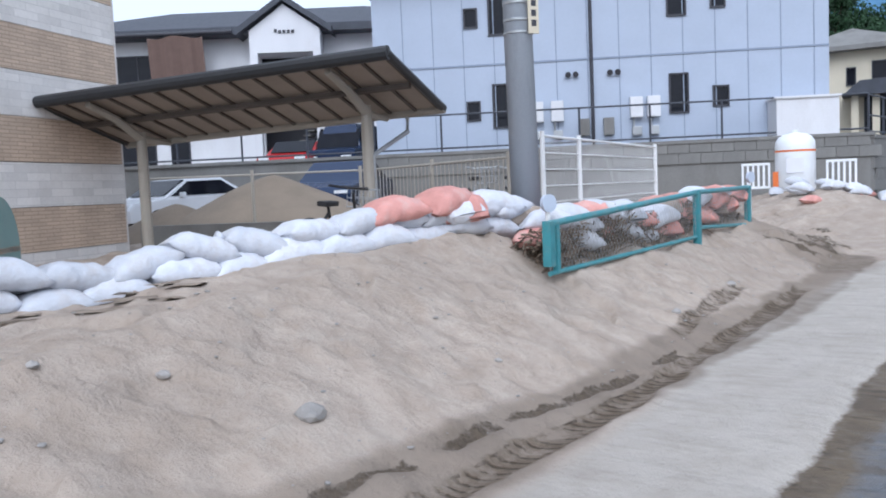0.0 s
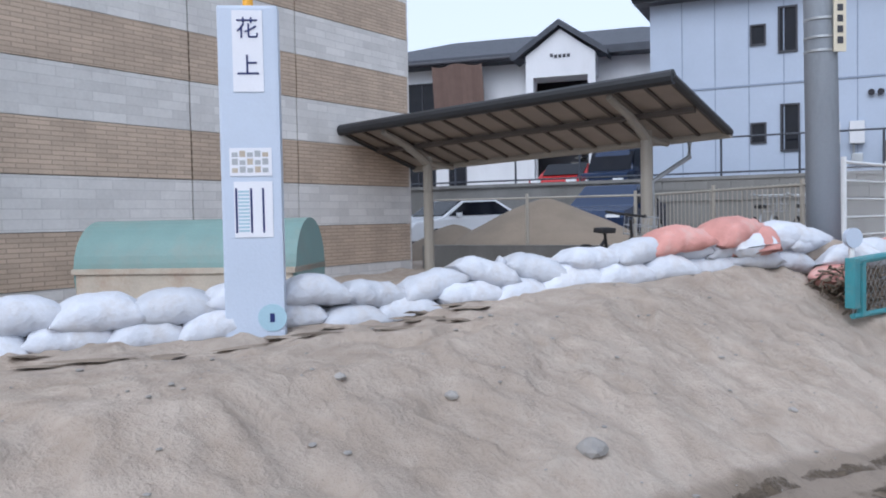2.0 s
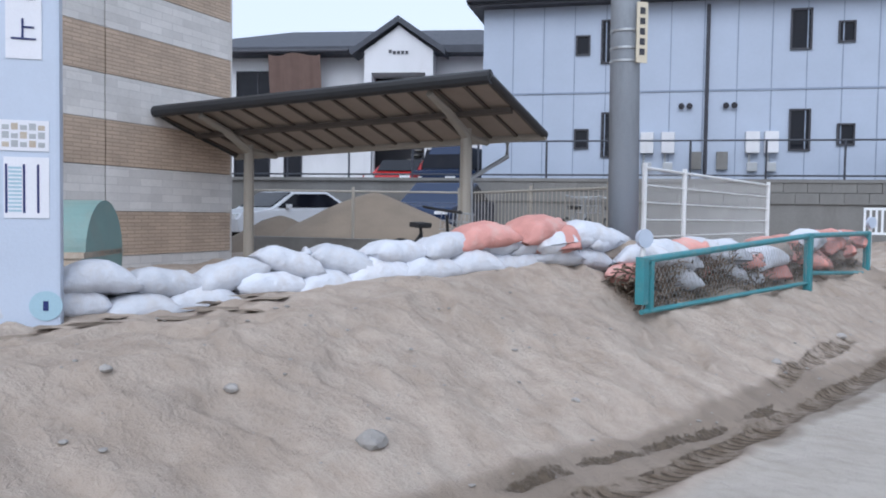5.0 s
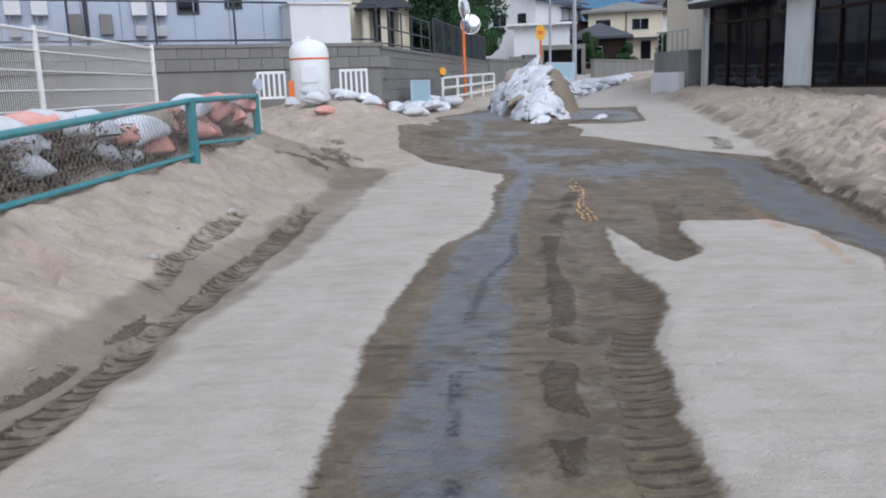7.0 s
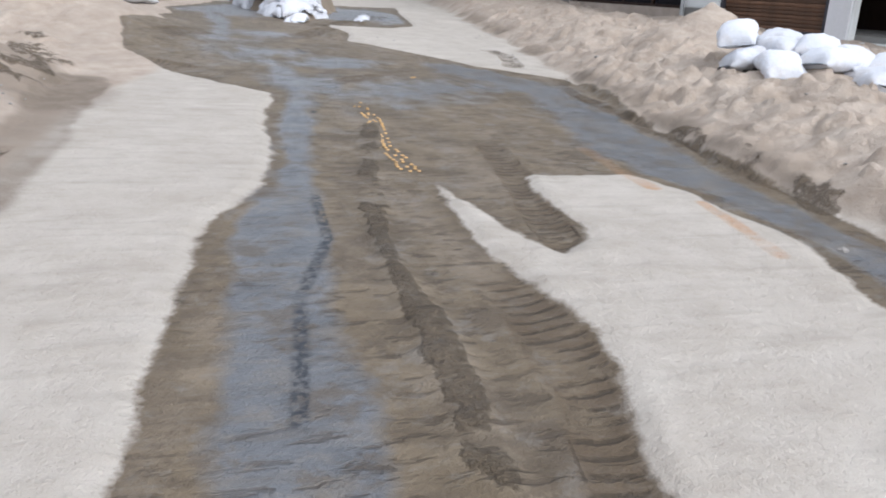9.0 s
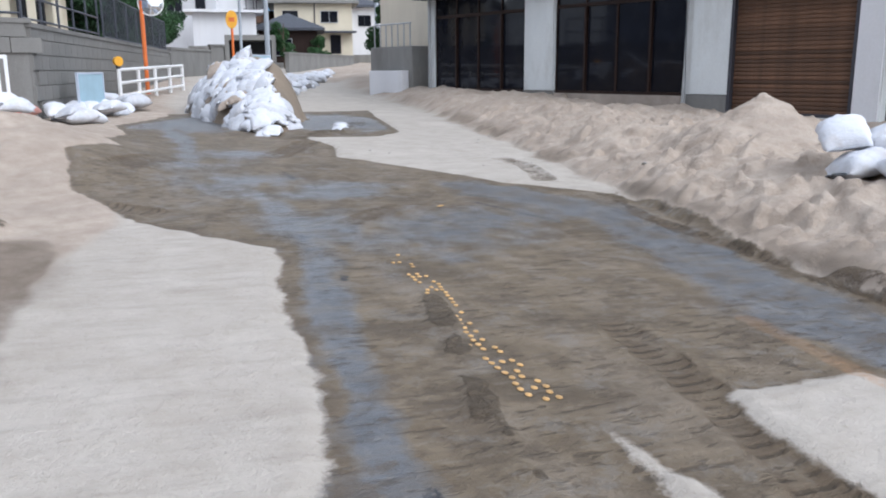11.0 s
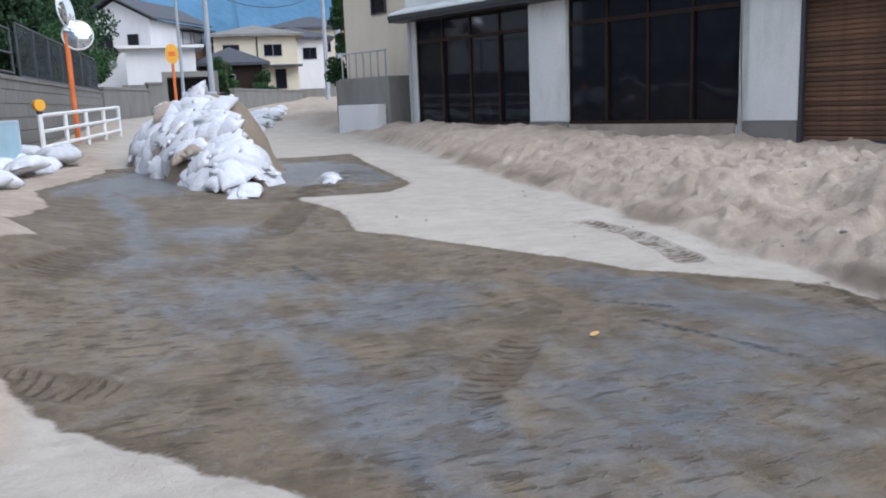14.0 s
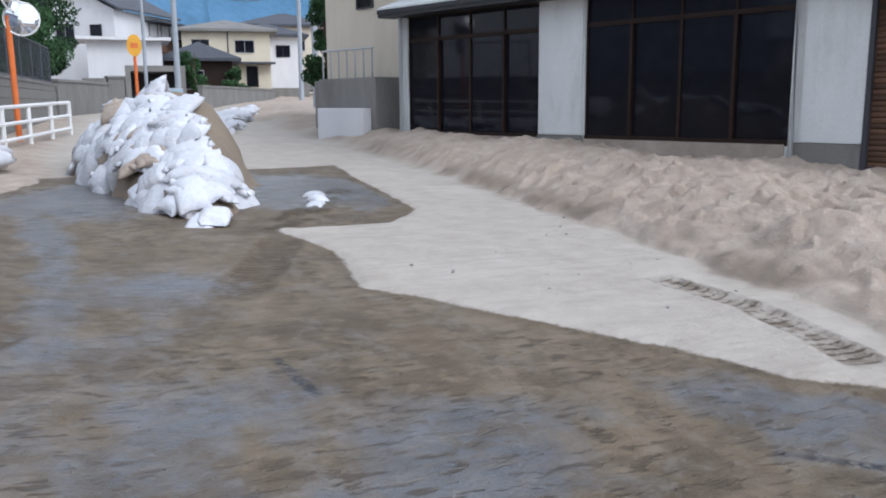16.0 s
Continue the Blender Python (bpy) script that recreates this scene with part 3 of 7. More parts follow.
def ground_material():
    m = bpy.data.materials.new("flood_silt")
    m.use_nodes = True
    n, l = m.node_tree.nodes, m.node_tree.links
    b = n["Principled BSDF"]
    tc = n.new("ShaderNodeTexCoord")

    def noise_node(scale, detail, rough=0.6):
        t = n.new("ShaderNodeTexNoise")
        t.inputs["Scale"].default_value, t.inputs["Detail"].default_value, t.inputs["Roughness"].default_value = scale, detail, rough
        l.new(tc.outputs["Object"], t.inputs["Vector"])
        return t.outputs[0]

    def attr(name):
        a = n.new("ShaderNodeAttribute")
        a.attribute_name = name
        return a.outputs["Fac"]

    def mrange(v, a, b2, lo=0.0, hi=1.0):
        r = n.new("ShaderNodeMapRange")
        l.new(v, r.inputs["Value"])
        for k, q in (("From Min", a), ("From Max", b2), ("To Min", lo), ("To Max", hi)):
            r.inputs[k].default_value = q
        return r.outputs[0]

    def mix(f, a, c):
        x = n.new("ShaderNodeMix")
        x.data_type = "RGBA"
        for sock, v in (("Factor", f), ("A", a), ("B", c)):
            if isinstance(v, tuple):
                x.inputs[sock].default_value = (*v, 1)
            elif isinstance(v, float):
                x.inputs[sock].default_value = v
            else:
                l.new(v, x.inputs[sock])
        return x.outputs["Result"]

    def math_node(op, a, c):
        x = n.new("ShaderNodeMath")
        x.operation = op
        for i, v in enumerate((a, c)):
            if isinstance(v, float):
                x.inputs[i].default_value = v
            else:
                l.new(v, x.inputs[i])
        return x.outputs[0]

    big, mid, fine, grain = noise_node(0.7, 5), noise_node(3.5, 6, 0.65), noise_node(22, 5, 0.7), noise_node(160, 2)
    # ripples left by wheels, stretched across the road
    comb = n.new("ShaderNodeCombineXYZ")
    l.new(math_node("MULTIPLY", attr("along_road"), 9.0), comb.inputs[0])
    l.new(math_node("MULTIPLY", attr("across_road"), 1.6), comb.inputs[1])
    rip = n.new("ShaderNodeTexNoise")
    rip.inputs["Scale"].default_value, rip.inputs["Detail"].default_value, rip.inputs["Roughness"].default_value = 1.0, 4, 0.6
    l.new(comb.outputs[0], rip.inputs["Vector"])
    ripple = rip.outputs[0]
    comb2 = n.new("ShaderNodeCombineXYZ")
    l.new(math_node("MULTIPLY", attr("along_road"), 0.5), comb2.inputs[0])
    l.new(math_node("MULTIPLY", attr("across_road"), 3.0), comb2.inputs[1])
    stk = n.new("ShaderNodeTexNoise")
    stk.inputs["Scale"].default_value, stk.inputs["Detail"].default_value = 1.0, 5
    l.new(comb2.outputs[0], stk.inputs["Vector"])
    lanes = stk.outputs[0]
    edge = math_node("ADD", attr("dry_edge"), math_node("MULTIPLY", math_node("SUBTRACT", fine, 0.5), 0.1))
    pale = mrange(edge, 0.485, 0.525)
    rim = mrange(edge, 0.36, 0.485, 0.0, 0.45)
    silt = mix(mrange(mid, 0.35, 0.65), (0.36, 0.293, 0.236), (0.475, 0.402, 0.338))
    silt = mix(mrange(big, 0.42, 0.62, 0.0, 0.45), silt, (0.3, 0.247, 0.203))
    silt = mix(mrange(noise_node(1.6, 6, 0.7), 0.56, 0.68, 0.0, 0.55), silt, (0.43, 0.375, 0.32))
    crust = mix(mrange(mid, 0.35, 0.7), (0.465, 0.425, 0.378), (0.395, 0.353, 0.305))
    crust = mix(mrange(noise_node(0.8, 7, 0.7), 0.5, 0.66, 0.0, 0.55), crust, (0.52, 0.48, 0.43))
    crust = mix(mrange(ripple, 0.5, 0.72, 0.0, 0.45), crust, (0.31, 0.275, 0.24))
    dry = mix(attr("crust"), silt, crust)
    dry = mix(mrange(fine, 0.54, 0.72, 0.0, 0.2), dry, (0.22, 0.175, 0.135))
    specks = mrange(noise_node(75, 2), 0.7, 0.74, 0.0, 0.55)
    dry = mix(specks, dry, (0.14, 0.115, 0.095))
    mud = mix(mrange(mid, 0.3, 0.7), (0.132, 0.1, 0.064), (0.215, 0.171, 0.12))
    mud = mix(mrange(ripple, 0.45, 0.7, 0.0, 0.5), mud, (0.075, 0.056, 0.038))
    mud = mix(mrange(lanes, 0.48, 0.64, 0.0, 0.35), mud, (0.25, 0.208, 0.165))
    mud = mix(mrange(noise_node(1.4, 8, 0.72), 0.5, 0.6, 0.0, 0.7), mud, (0.085, 0.064, 0.043))
    mud = mix(rim, mud, (0.1, 0.073, 0.047))
    # wet asphalt grey, with the sky's bluish reflection put into the colour
    asphalt_sheen = mix(mrange(mid, 0.3, 0.7), (0.1, 0.106, 0.117), (0.172, 0.177, 0.188))
    asphalt_sheen = mix(mrange(ripple, 0.48, 0.66, 0.0, 0.5), asphalt_sheen, (0.15, 0.126, 0.1))
    g = mrange(math_node("ADD", math_node("ADD", attr("grey"), math_node("MULTIPLY", noise_node(1.7, 8, 0.7), 1.15)), math_node("MULTIPLY", math_node("SUBTRACT", lanes, 0.5), 0.45)), 0.76, 1.06)
    wet = mix(g, mud, asphalt_sheen)
    # short dark scuffs and dimples left in the wet film
    comb3 = n.new("ShaderNodeCombineXYZ")
    l.new(math_node("MULTIPLY", attr("along_road"), 16.0), comb3.inputs[0])
    l.new(math_node("MULTIPLY", attr("across_road"), 5.0), comb3.inputs[1])
    dsh = n.new("ShaderNodeTexNoise")
    dsh.inputs["Scale"].default_value, dsh.inputs["Detail"].default_value, dsh.inputs["Roughness"].default_value = 1.0, 3, 0.6
    l.new(comb3.outputs[0], dsh.inputs["Vector"])
    dash = math_node("MULTIPLY", mrange(dsh.outputs[0], 0.555, 0.63), mrange(noise_node(0.9, 4), 0.4, 0.56, 0.15, 1.0))
    dash = math_node("MULTIPLY", dash, math_node("SUBTRACT", 1.0, pale))
    wet = mix(math_node("MULTIPLY", dash, 0.72), wet, (0.062, 0.046, 0.032))
    wet = mix(mrange(dsh.outputs[0], 0.42, 0.34, 0.0, 0.28), wet, (0.24, 0.215, 0.185))
    wet = mix(mrange(noise_node(2.4, 9, 0.75), 0.52, 0.58, 0.0, 0.65), wet, (0.105, 0.08, 0.056))
    wet = mix(mrange(noise_node(2.9, 9, 0.75), 0.54, 0.61, 0.0, 0.5), wet, (0.205, 0.185, 0.162))
    dry = mix(math_node("MULTIPLY", attr("damp"), mrange(mid, 0.2, 0.6, 0.5, 1.0)), dry, (0.185, 0.148, 0.115))
    col = mix(pale, wet, dry)
    # worn edge paint and the tar seam
    worn = math_node("MULTIPLY", mrange(math_node("ADD", attr("paint_line"), math_node("MULTIPLY", mid, 0.08)), 0.09, 0.125, 1.0, 0.0), mrange(math_node("ADD", big, math_node("MULTIPLY", fine, 0.4)), 0.55, 0.78, 0.9, 0.15))
    col = mix(worn, col, (0.42, 0.225, 0.1))
    seam = math_node("MULTIPLY", mrange(math_node("ADD", attr("seam_line"), math_node("MULTIPLY", fine, 0.05)), 0.05, 0.07, 1.0, 0.0), mrange(noise_node(1.3, 3), 0.4, 0.46))
    col = mix(math_node("MULTIPLY", seam, mrange(fine, 0.44, 0.54, 0.1, 1.0)), col, (0.03, 0.034, 0.042))
    wave = n.new("ShaderNodeMath")
    wave.operation = "SINE"
    l.new(math_node("ADD", math_node("MULTIPLY", attr("tread_run"), 64.0), math_node("MULTIPLY", noise_node(5, 3), 4.0)), wave.inputs[0])
    groove = math_node("MULTIPLY", mrange(wave.outputs[0], 0.35, 0.85), math_node("MULTIPLY", mrange(attr("tread"), 0.15, 0.9), math_node("MULTIPLY", mrange(noise_node(4.5, 6, 0.7), 0.41, 0.53), mrange(fine, 0.36, 0.52, 0.6, 1.0))))
    ridges = mrange(math_node("ADD", attr("ridge"), math_node("MULTIPLY", math_node("SUBTRACT", noise_node(11, 6, 0.75), 0.5), 2.2)), 0.72, 1.05, 0.0, 0.75)
    col = mix(ridges, col, (0.098, 0.072, 0.046))
    churned = math_node("MULTIPLY", attr("rut"), mrange(noise_node(4.5, 7, 0.72), 0.4, 0.58, 0.1, 0.75))
    col = mix(churned, col, (0.1, 0.07, 0.043))
    col = mix(math_node("MULTIPLY", groove, 0.8), col, (0.055, 0.04, 0.025))
    l.new(col, b.inputs["Base Color"])
    wet_rough = mrange(math_node("ADD", g, math_node("MULTIPLY", ripple, 0.6)), 0.2, 1.3, 0.7, 0.3)
    rough = n.new("ShaderNodeMix")
    l.new(pale, rough.inputs["Factor"])
    l.new(wet_rough, rough.inputs["A"])
    rough.inputs["B"].default_value = 0.95
    l.new(rough.outputs["Result"], b.inputs["Roughness"])
    b.inputs["Specular IOR Level"].default_value = 0.3
    bump = n.new("ShaderNodeBump")
    bump.inputs["Strength"].default_value, bump.inputs["Distance"].default_value = 0.9, 0.045
    rough_h = math_node("ADD", math_node("MULTIPLY", fine, 0.35), math_node("ADD", math_node("MULTIPLY", grain, 0.12), mid))
    rough_h = math_node("ADD", rough_h, math_node("MULTIPLY", ripple, 0.3))
    rough_h = math_node("SUBTRACT", rough_h, math_node("MULTIPLY", groove, 0.4))
    rough_h = math_node("SUBTRACT", rough_h, math_node("MULTIPLY", dash, 0.3))
    rough_h = math_node("ADD", rough_h, math_node("MULTIPLY", ridges, noise_node(14, 5, 0.7)))
    rough_h = math_node("ADD", rough_h, math_node("MULTIPLY", math_node("MULTIPLY", attr("bank"), noise_node(7, 5, 0.6)), 0.7))
    l.new(rough_h, bump.inputs["Height"])
    l.new(bump.outputs[0], b.inputs["Normal"])
    return m


build_ground()

# ---- buildings ----
def window_unit(name, parent, x, z, w, h, depth=0.0, material=None, frame_mat=None, mullions=0, label=""):
    """A framed window in a wall whose face is local y = depth, looking to -y."""
    win = part(name, frame_bm(w, h, 0.045, 0.07), frame_mat or M_DARKTRIM, parent, label, m=pose(x, depth - 0.02, z))
    part("pane", box(0.04, w - 0.04, 0.0, 0.012, 0.04, h - 0.04), material or M_GLASSDARK, win, m=pose(0, 0.02, 0))
    for k in range(mullions):
        c = w * (k + 1) / (mullions + 1)
        part("mullion", box(c - 0.02, c + 0.02, -0.022, 0.018, 0.045, h - 0.045), frame_mat or M_DARKTRIM, win)
    return win


def frame_bm(w, h, t, d):
    bm = bmesh.new()
    for x0, x1, z0, z1 in ((0, t, 0, h), (w - t, w, 0, h), (t, w - t, 0, t), (t, w - t, h - t, h)):
        bm_box(bm, x0, x1, -d / 2, d / 2, z0, z1)
    return bm


def wall_bm(length, z0, z1, thick, holes):
    """A wall with its face at y = 0 and openings (x, z, w, h) that go through it."""
    bm = bmesh.new()
    xs = sorted({0.0, length, *[q for x, z, w, h in holes for q in (x, x + w)]})
    zs = sorted({z0, z1, *[q for x, z, w, h in holes for q in (z, z + h)]})
    for xa, xb in zip(xs, xs[1:]):
        start = None
        for za, zb in zip(zs, zs[1:]):
            cx, cz = (xa + xb) / 2, (za + zb) / 2
            solid = not any(x < cx < x + w and z < cz < z + h for x, z, w, h in holes)
            if solid and start is None:
                start = za
            if start is not None and (not solid or zb == zs[-1]):
                bm_box(bm, xa, xb, 0, thick, start, zb if solid else za)
                start = None
    bmesh.ops.remove_doubles(bm, verts=bm.verts, dist=1e-4)
    return bm


def hip_roof(x0, x1, y0, y1, z, rise, thick=0.12):
    bm = bmesh.new()
    inset = min((y1 - y0), (x1 - x0)) / 2
    if x1 - x0 >= y1 - y0:
        ridge = [(x0 + inset, (y0 + y1) / 2), (x1 - inset, (y0 + y1) / 2)]
    else:
        ridge = [((x0 + x1) / 2, y0 + inset), ((x0 + x1) / 2, y1 - inset)]
    c = [bm.verts.new((x, y, z)) for x, y in ((x0, y0), (x1, y0), (x1, y1), (x0, y1))]
    lo = [bm.verts.new((x, y, z - thick)) for x, y in ((x0, y0), (x1, y0), (x1, y1), (x0, y1))]
    r = [bm.verts.new((x, y, z + rise)) for x, y in ridge]
    if x1 - x0 >= y1 - y0:
        fs = ((c[0], c[1], r[1], r[0]), (c[1], c[2], r[1]), (c[2], c[3], r[0], r[1]), (c[3], c[0], r[0]))
    else:
        fs = ((c[0], c[1], r[0]), (c[1], c[2], r[1], r[0]), (c[2], c[3], r[1]), (c[3], c[0], r[0], r[1]))
    for f in fs:
        bm.faces.new(f)
    for i in range(4):
        j = (i + 1) % 4
        bm.faces.new((c[i], lo[i], lo[j], c[j]))
    bm.faces.new(lo)
    return bm


def gable_roof(x0, x1, y0, y1, z, rise, thick=0.14):
    """Ridge along x."""
    ym = (y0 + y1) / 2
    o = [(y0, z), (ym, z + rise), (y1, z), (y1, z - thick), (ym, z + rise - thick), (y0, z - thick)]
    bm = bmesh.new()
    a = [bm.verts.new((x0, y, q)) for y, q in o]
    b = [bm.verts.new((x1, y, q)) for y, q in o]
    for i in range(6):
        j = (i + 1) % 6
        bm.faces.new((a[i], a[j], b[j], b[i]))
    for v in (a, b):
        bm.faces.new((v[0], v[1], v[4], v[5]))
        bm.faces.new((v[1], v[2], v[3], v[4]))
    return bm


def build_striped_building():
    """Two-tone tiled apartment block; its roadside wall runs along local x, face at y = 0."""
    d = Vector((0.299, 0.954))
    corner = Vector((-5.0, 13.0))
    length = 20.0
    start = corner - d * length
    # local y points away from the road
    b = thing("apartment_building", along(start, d, 0.0), "apartment block with tan brick-tile and pale stone bands", "building")
    part("wall", box(0, length, 0.06, 0.3, 0.2, 11.0), M_JOINT, b)
    part("end_wall", box(length - 0.24, length - 0.002, 0.302, 9.0, 0.2, 11.0), M_PALE, b)
    part("back_wall", box(0, length, 9.0, 9.24, 0.2, 11.0), M_PALE, b)
    part("roof", box(-0.1, length + 0.1, -0.1, 9.3, 11.0, 11.25), M_ROOF, b)
    joints = [0.0, 3.1, 6.6, 10.2, 12.99, 15.59, 17.43, length]
    band = 0.615
    for row in range(17):
        z0 = 0.28 + row * band
        tan = row % 2 == 1
        for xa, xb in zip(joints, joints[1:]):
            panel = part("panel", box(xa + 0.012, xb - 0.012 if xb < length else xb, 0.0 if tan else 0.006, 0.058, z0 + 0.004, z0 + band - 0.004), M_TAN if tan else M_PALE, b)
            panel.location.z = 0.0
    part("end_cladding", box(length, length + 0.04, 0.0, 8.8, 0.2, 11.0), M_PALE, b)
    # meter box on the wall
    part("meter_box", box(12.25, 12.82, -0.16, 0.0, 2.1, 2.62, 0.02), M_BLUETINT, b, "blue-grey wall box")
    return b


def build_pale_blue_building():
    d = Vector((0.994, -0.112)).normalized()
    L, base, top = 13.0, 2.4, 7.75
    b = thing("apartment_house", along((-1.83, 24.8), d), "two-storey pale blue panelled apartment house with dark windows", "building")
    holes = [(2.73, 6.2, 0.42, 0.58), (2.73, 3.5, 0.42, 0.58), (3.45, 5.95, 0.5, 1.25), (3.5, 3.25, 0.5, 1.3), (8.55, 6.18, 0.56, 1.12), (8.58, 3.42, 0.56, 1.15), (9.76, 6.34, 0.44, 0.58), (9.8, 3.56, 0.46, 0.6)]
    part("wall", wall_bm(L, base, top, 0.2, holes), M_BLUEWALL, b)
    part("side_wall", box(0, 0.2, 0.2, 9.0, base, top), M_BLUEWALL, b)
    part("side_wall", box(L - 0.2, L, 0.2, 9.0, base, top), M_BLUEWALL, b)
    part("back_wall", box(0, L, 9.0, 9.2, base, top), M_BLUEWALL, b)
    for x, z, w, h in holes:
        window_unit("window", b, x, z, w, h)
    part("belt", box(0, L, -0.025, 0.0, 5.1, 5.15), M_SEAM, b, "grey belt course")
    seam = mesh_of("seam", box(-0.015, 0.015, -0.012, 0.0, base, top), M_SEAM)
    for k in range(1, 15):
        share("seam", seam, b, pose(k * 0.9, 0, 0))
    part("downpipe", bar([(6.4, -0.08, 2.5), (6.4, -0.08, 7.5)], 0.05), M_DARKTRIM, b, "dark downpipe")
    part("roof", hip_roof(-0.42, L + 0.45, -0.5, 9.7, 7.95, 1.9, 0.25), M_ROOF, b)
    part("gutter", bar([(-0.42, -0.55, 7.8), (L + 0.45, -0.55, 7.8)], 0.07), M_DARKTRIM, b)
    part("soffit", box(-0.38, L + 0.4, -0.45, 0.0, 7.64, 7.69), M_DARKTRIM, b)
    for x in (4.62, 5.2, 7.46, 7.95):
        heater = part("water_heater", box(x, x + 0.36, -0.22, 0.0, 3.36, 3.95, 0.02), M_WHITEWALL, b, "white gas water heater")
        part("pipe", bar([(0.1, -0.1, 3.36), (0.1, -0.1, 3.0)], 0.03), M_GREYSTEEL, heater, m=pose(x, 0, 0))
        part("meter", box(x + 0.05, x + 0.32, -0.16, 0.0, 2.85, 3.1, 0.02), M_GREYSTEEL, b)
    for x in (6.0, 6.7):
        part("meter", box(x, x + 0.3, -0.15, 0.0, 2.9, 3.4, 0.02), M_CONC, b)
    for x in (5.72, 6.92):
        for k in (0, 0.22):
            part("vent_hood", bar([(x + k, -0.12, 4.68), (x + k, 0.0, 4.72)], 0.085, 0.07, 12), M_DARKTRIM, b)
    part("bin_store", box(11.3, 12.95, -0.9, -0.01, 2.4, 3.6, 0.02), M_WHITEWALL, b, "white store box by the wall")
    part("store_lid", box(11.25, 13.0, -0.95, -0.01, 3.6, 3.66), M_WHITEWALL, b)


def build_gabled_apartment():
    b = thing("gabled_apartment", pose(-16.0, 34.0, 0), "two-storey white apartment house with dark tiled roof and a gable porch", "building")
    base, eave = 1.9, 8.15
    holes = [(2.9, 5.6, 1.9, 1.9), (2.8, 2.9, 1.6, 2.0), (5.0, 2.9, 0.8, 1.9), (8.9, 2.7, 2.4, 4.5), (12.0, 5.9, 1.0, 1.0), (11.8, 3.2, 1.0, 1.1)]
    part("wall", wall_bm(17, base, eave, 0.2, holes), M_WHITEWALL, b)
    part("back_wall", box(0, 17, 8, 8.2, base, eave), M_WHITEWALL, b)
    part("side_wall", box(0, 0.2, 0.2, 8, base, eave), M_WHITEWALL, b)
    part("side_wall", box(16.8, 17, 0.2, 8, base, eave), M_WHITEWALL, b)
    for x, z, w, h in holes:
        if w == 2.4:
            continue
        window_unit("window", b, x, z, w, h, mullions=1 if w > 1.2 else 0)
    # dark back sheet paints the gloom inside the stair opening
    part("stair_hall_shade", box(8.4, 11.0, 2.5, 2.6, base, eave), M_DARKTRIM, b, "dark sheet standing in for shade inside the open stair hall")
    steps = bmesh.new()
    for k in range(12):
        bm_box(steps, 8.8 + k * 0.16, 9.1 + k * 0.16, 0.4, 1.6, base + 0.1 + k * 0.2, base + 0.16 + k * 0.2)
    part("staircase", steps, M_CONC, b)
    part("roof", hip_roof(-0.9, 17.9, -0.9, 9.1, eave + 0.2, 1.7, 0.3), M_ROOF, b)
    part("gutter", bar([(-0.9, -0.95, eave + 0.0), (8.0, -0.95, eave + 0.0)], 0.08), M_DARKTRIM, b)
    cx = 10.1
    gable = prism([(cx - 1.4, 7.22), (cx + 1.4, 7.22), (cx + 1.4, 8.1), (cx, 9.1), (cx - 1.4, 8.1)], -1.1, -0.02)
    part("gable", gable, M_WHITEWALL, b, "white gable over the stair hall")
    for sx in (-1, 1):
        rake = prism([(cx, 9.45), (cx, 9.2), (cx + sx * 1.9, 7.9), (cx + sx * 1.9, 8.15)], -1.35, 3.0)
        part("gable_roof", rake, M_ROOF, b)
        x = cx + (1.1 if sx > 0 else -1.4)
        part("pillar", box(x, x + 0.3, -1.1, -0.75, base, 7.22), M_WHITEWALL, b)
    for k in range(5):
        part("gable_letter", box(cx - 0.4 + k * 0.17, cx - 0.28 + k * 0.17, -1.13, -1.1, 7.95 + 0.05 * (k == 0), 8.08 + 0.05 * (k == 0)), M_DARKTRIM, b)
    balcony = part("balcony", box(2.3, 7.3, -1.0, -0.95, 5.3, 6.15), M_DARKTRIM, b, "dark balcony parapet")
    part("balcony_floor", box(2.3, 7.3, -0.95, 0.0, 5.2, 5.3), M_CONC, balcony)
    cloth = bmesh.new()
    bmesh.ops.create_grid(cloth, x_segments=14, y_segments=10, size=0.5)
    for v in cloth.verts:
        u, w = v.co.x, v.co.y
        v.co = Vector((5.8 + u * 2.2 - w * 0.1, -1.05 + 0.05 * math.sin(u * 19) - 0.04 * w, 6.95 + w * 2.1 + 0.06 * math.cos(u * 9)))
    bmesh.ops.solidify(cloth, geom=cloth.faces[:], thickness=0.02)
    part("hung_cloth", cloth, M_BROWNCLOTH, b, "brown cloth hung from the balcony")
    for x in (2.4, 3.6, 4.8):
        part("curtain", box(x + 0.6, x + 1.0, 0.05, 0.08, 5.7, 7.4), M_WHITEPLATE, b)
    return b


def railing(name, p0, p1, z0, z1, h, spacing, mat_, label, rails=(1.0, 0.55, 0.1), r=0.025, post_r=0.03, group=""):
    a, c = Vector((*p0, z0)), Vector((*p1, z1))
    L = (c - a).length
    t = thing(name, Matrix.Translation(a), label, "railing", group)
    n = max(1, round(L / spacing))
    for k in range(n + 1):
        q = (c - a) * (k / n)
        part("post", bar([q, q + Vector((0, 0, h))], post_r), mat_, t)
    for f in rails:
        part("rail", bar([Vector((0, 0, h * f)), (c - a) + Vector((0, 0, h * f))], r), mat_, t)
    return t


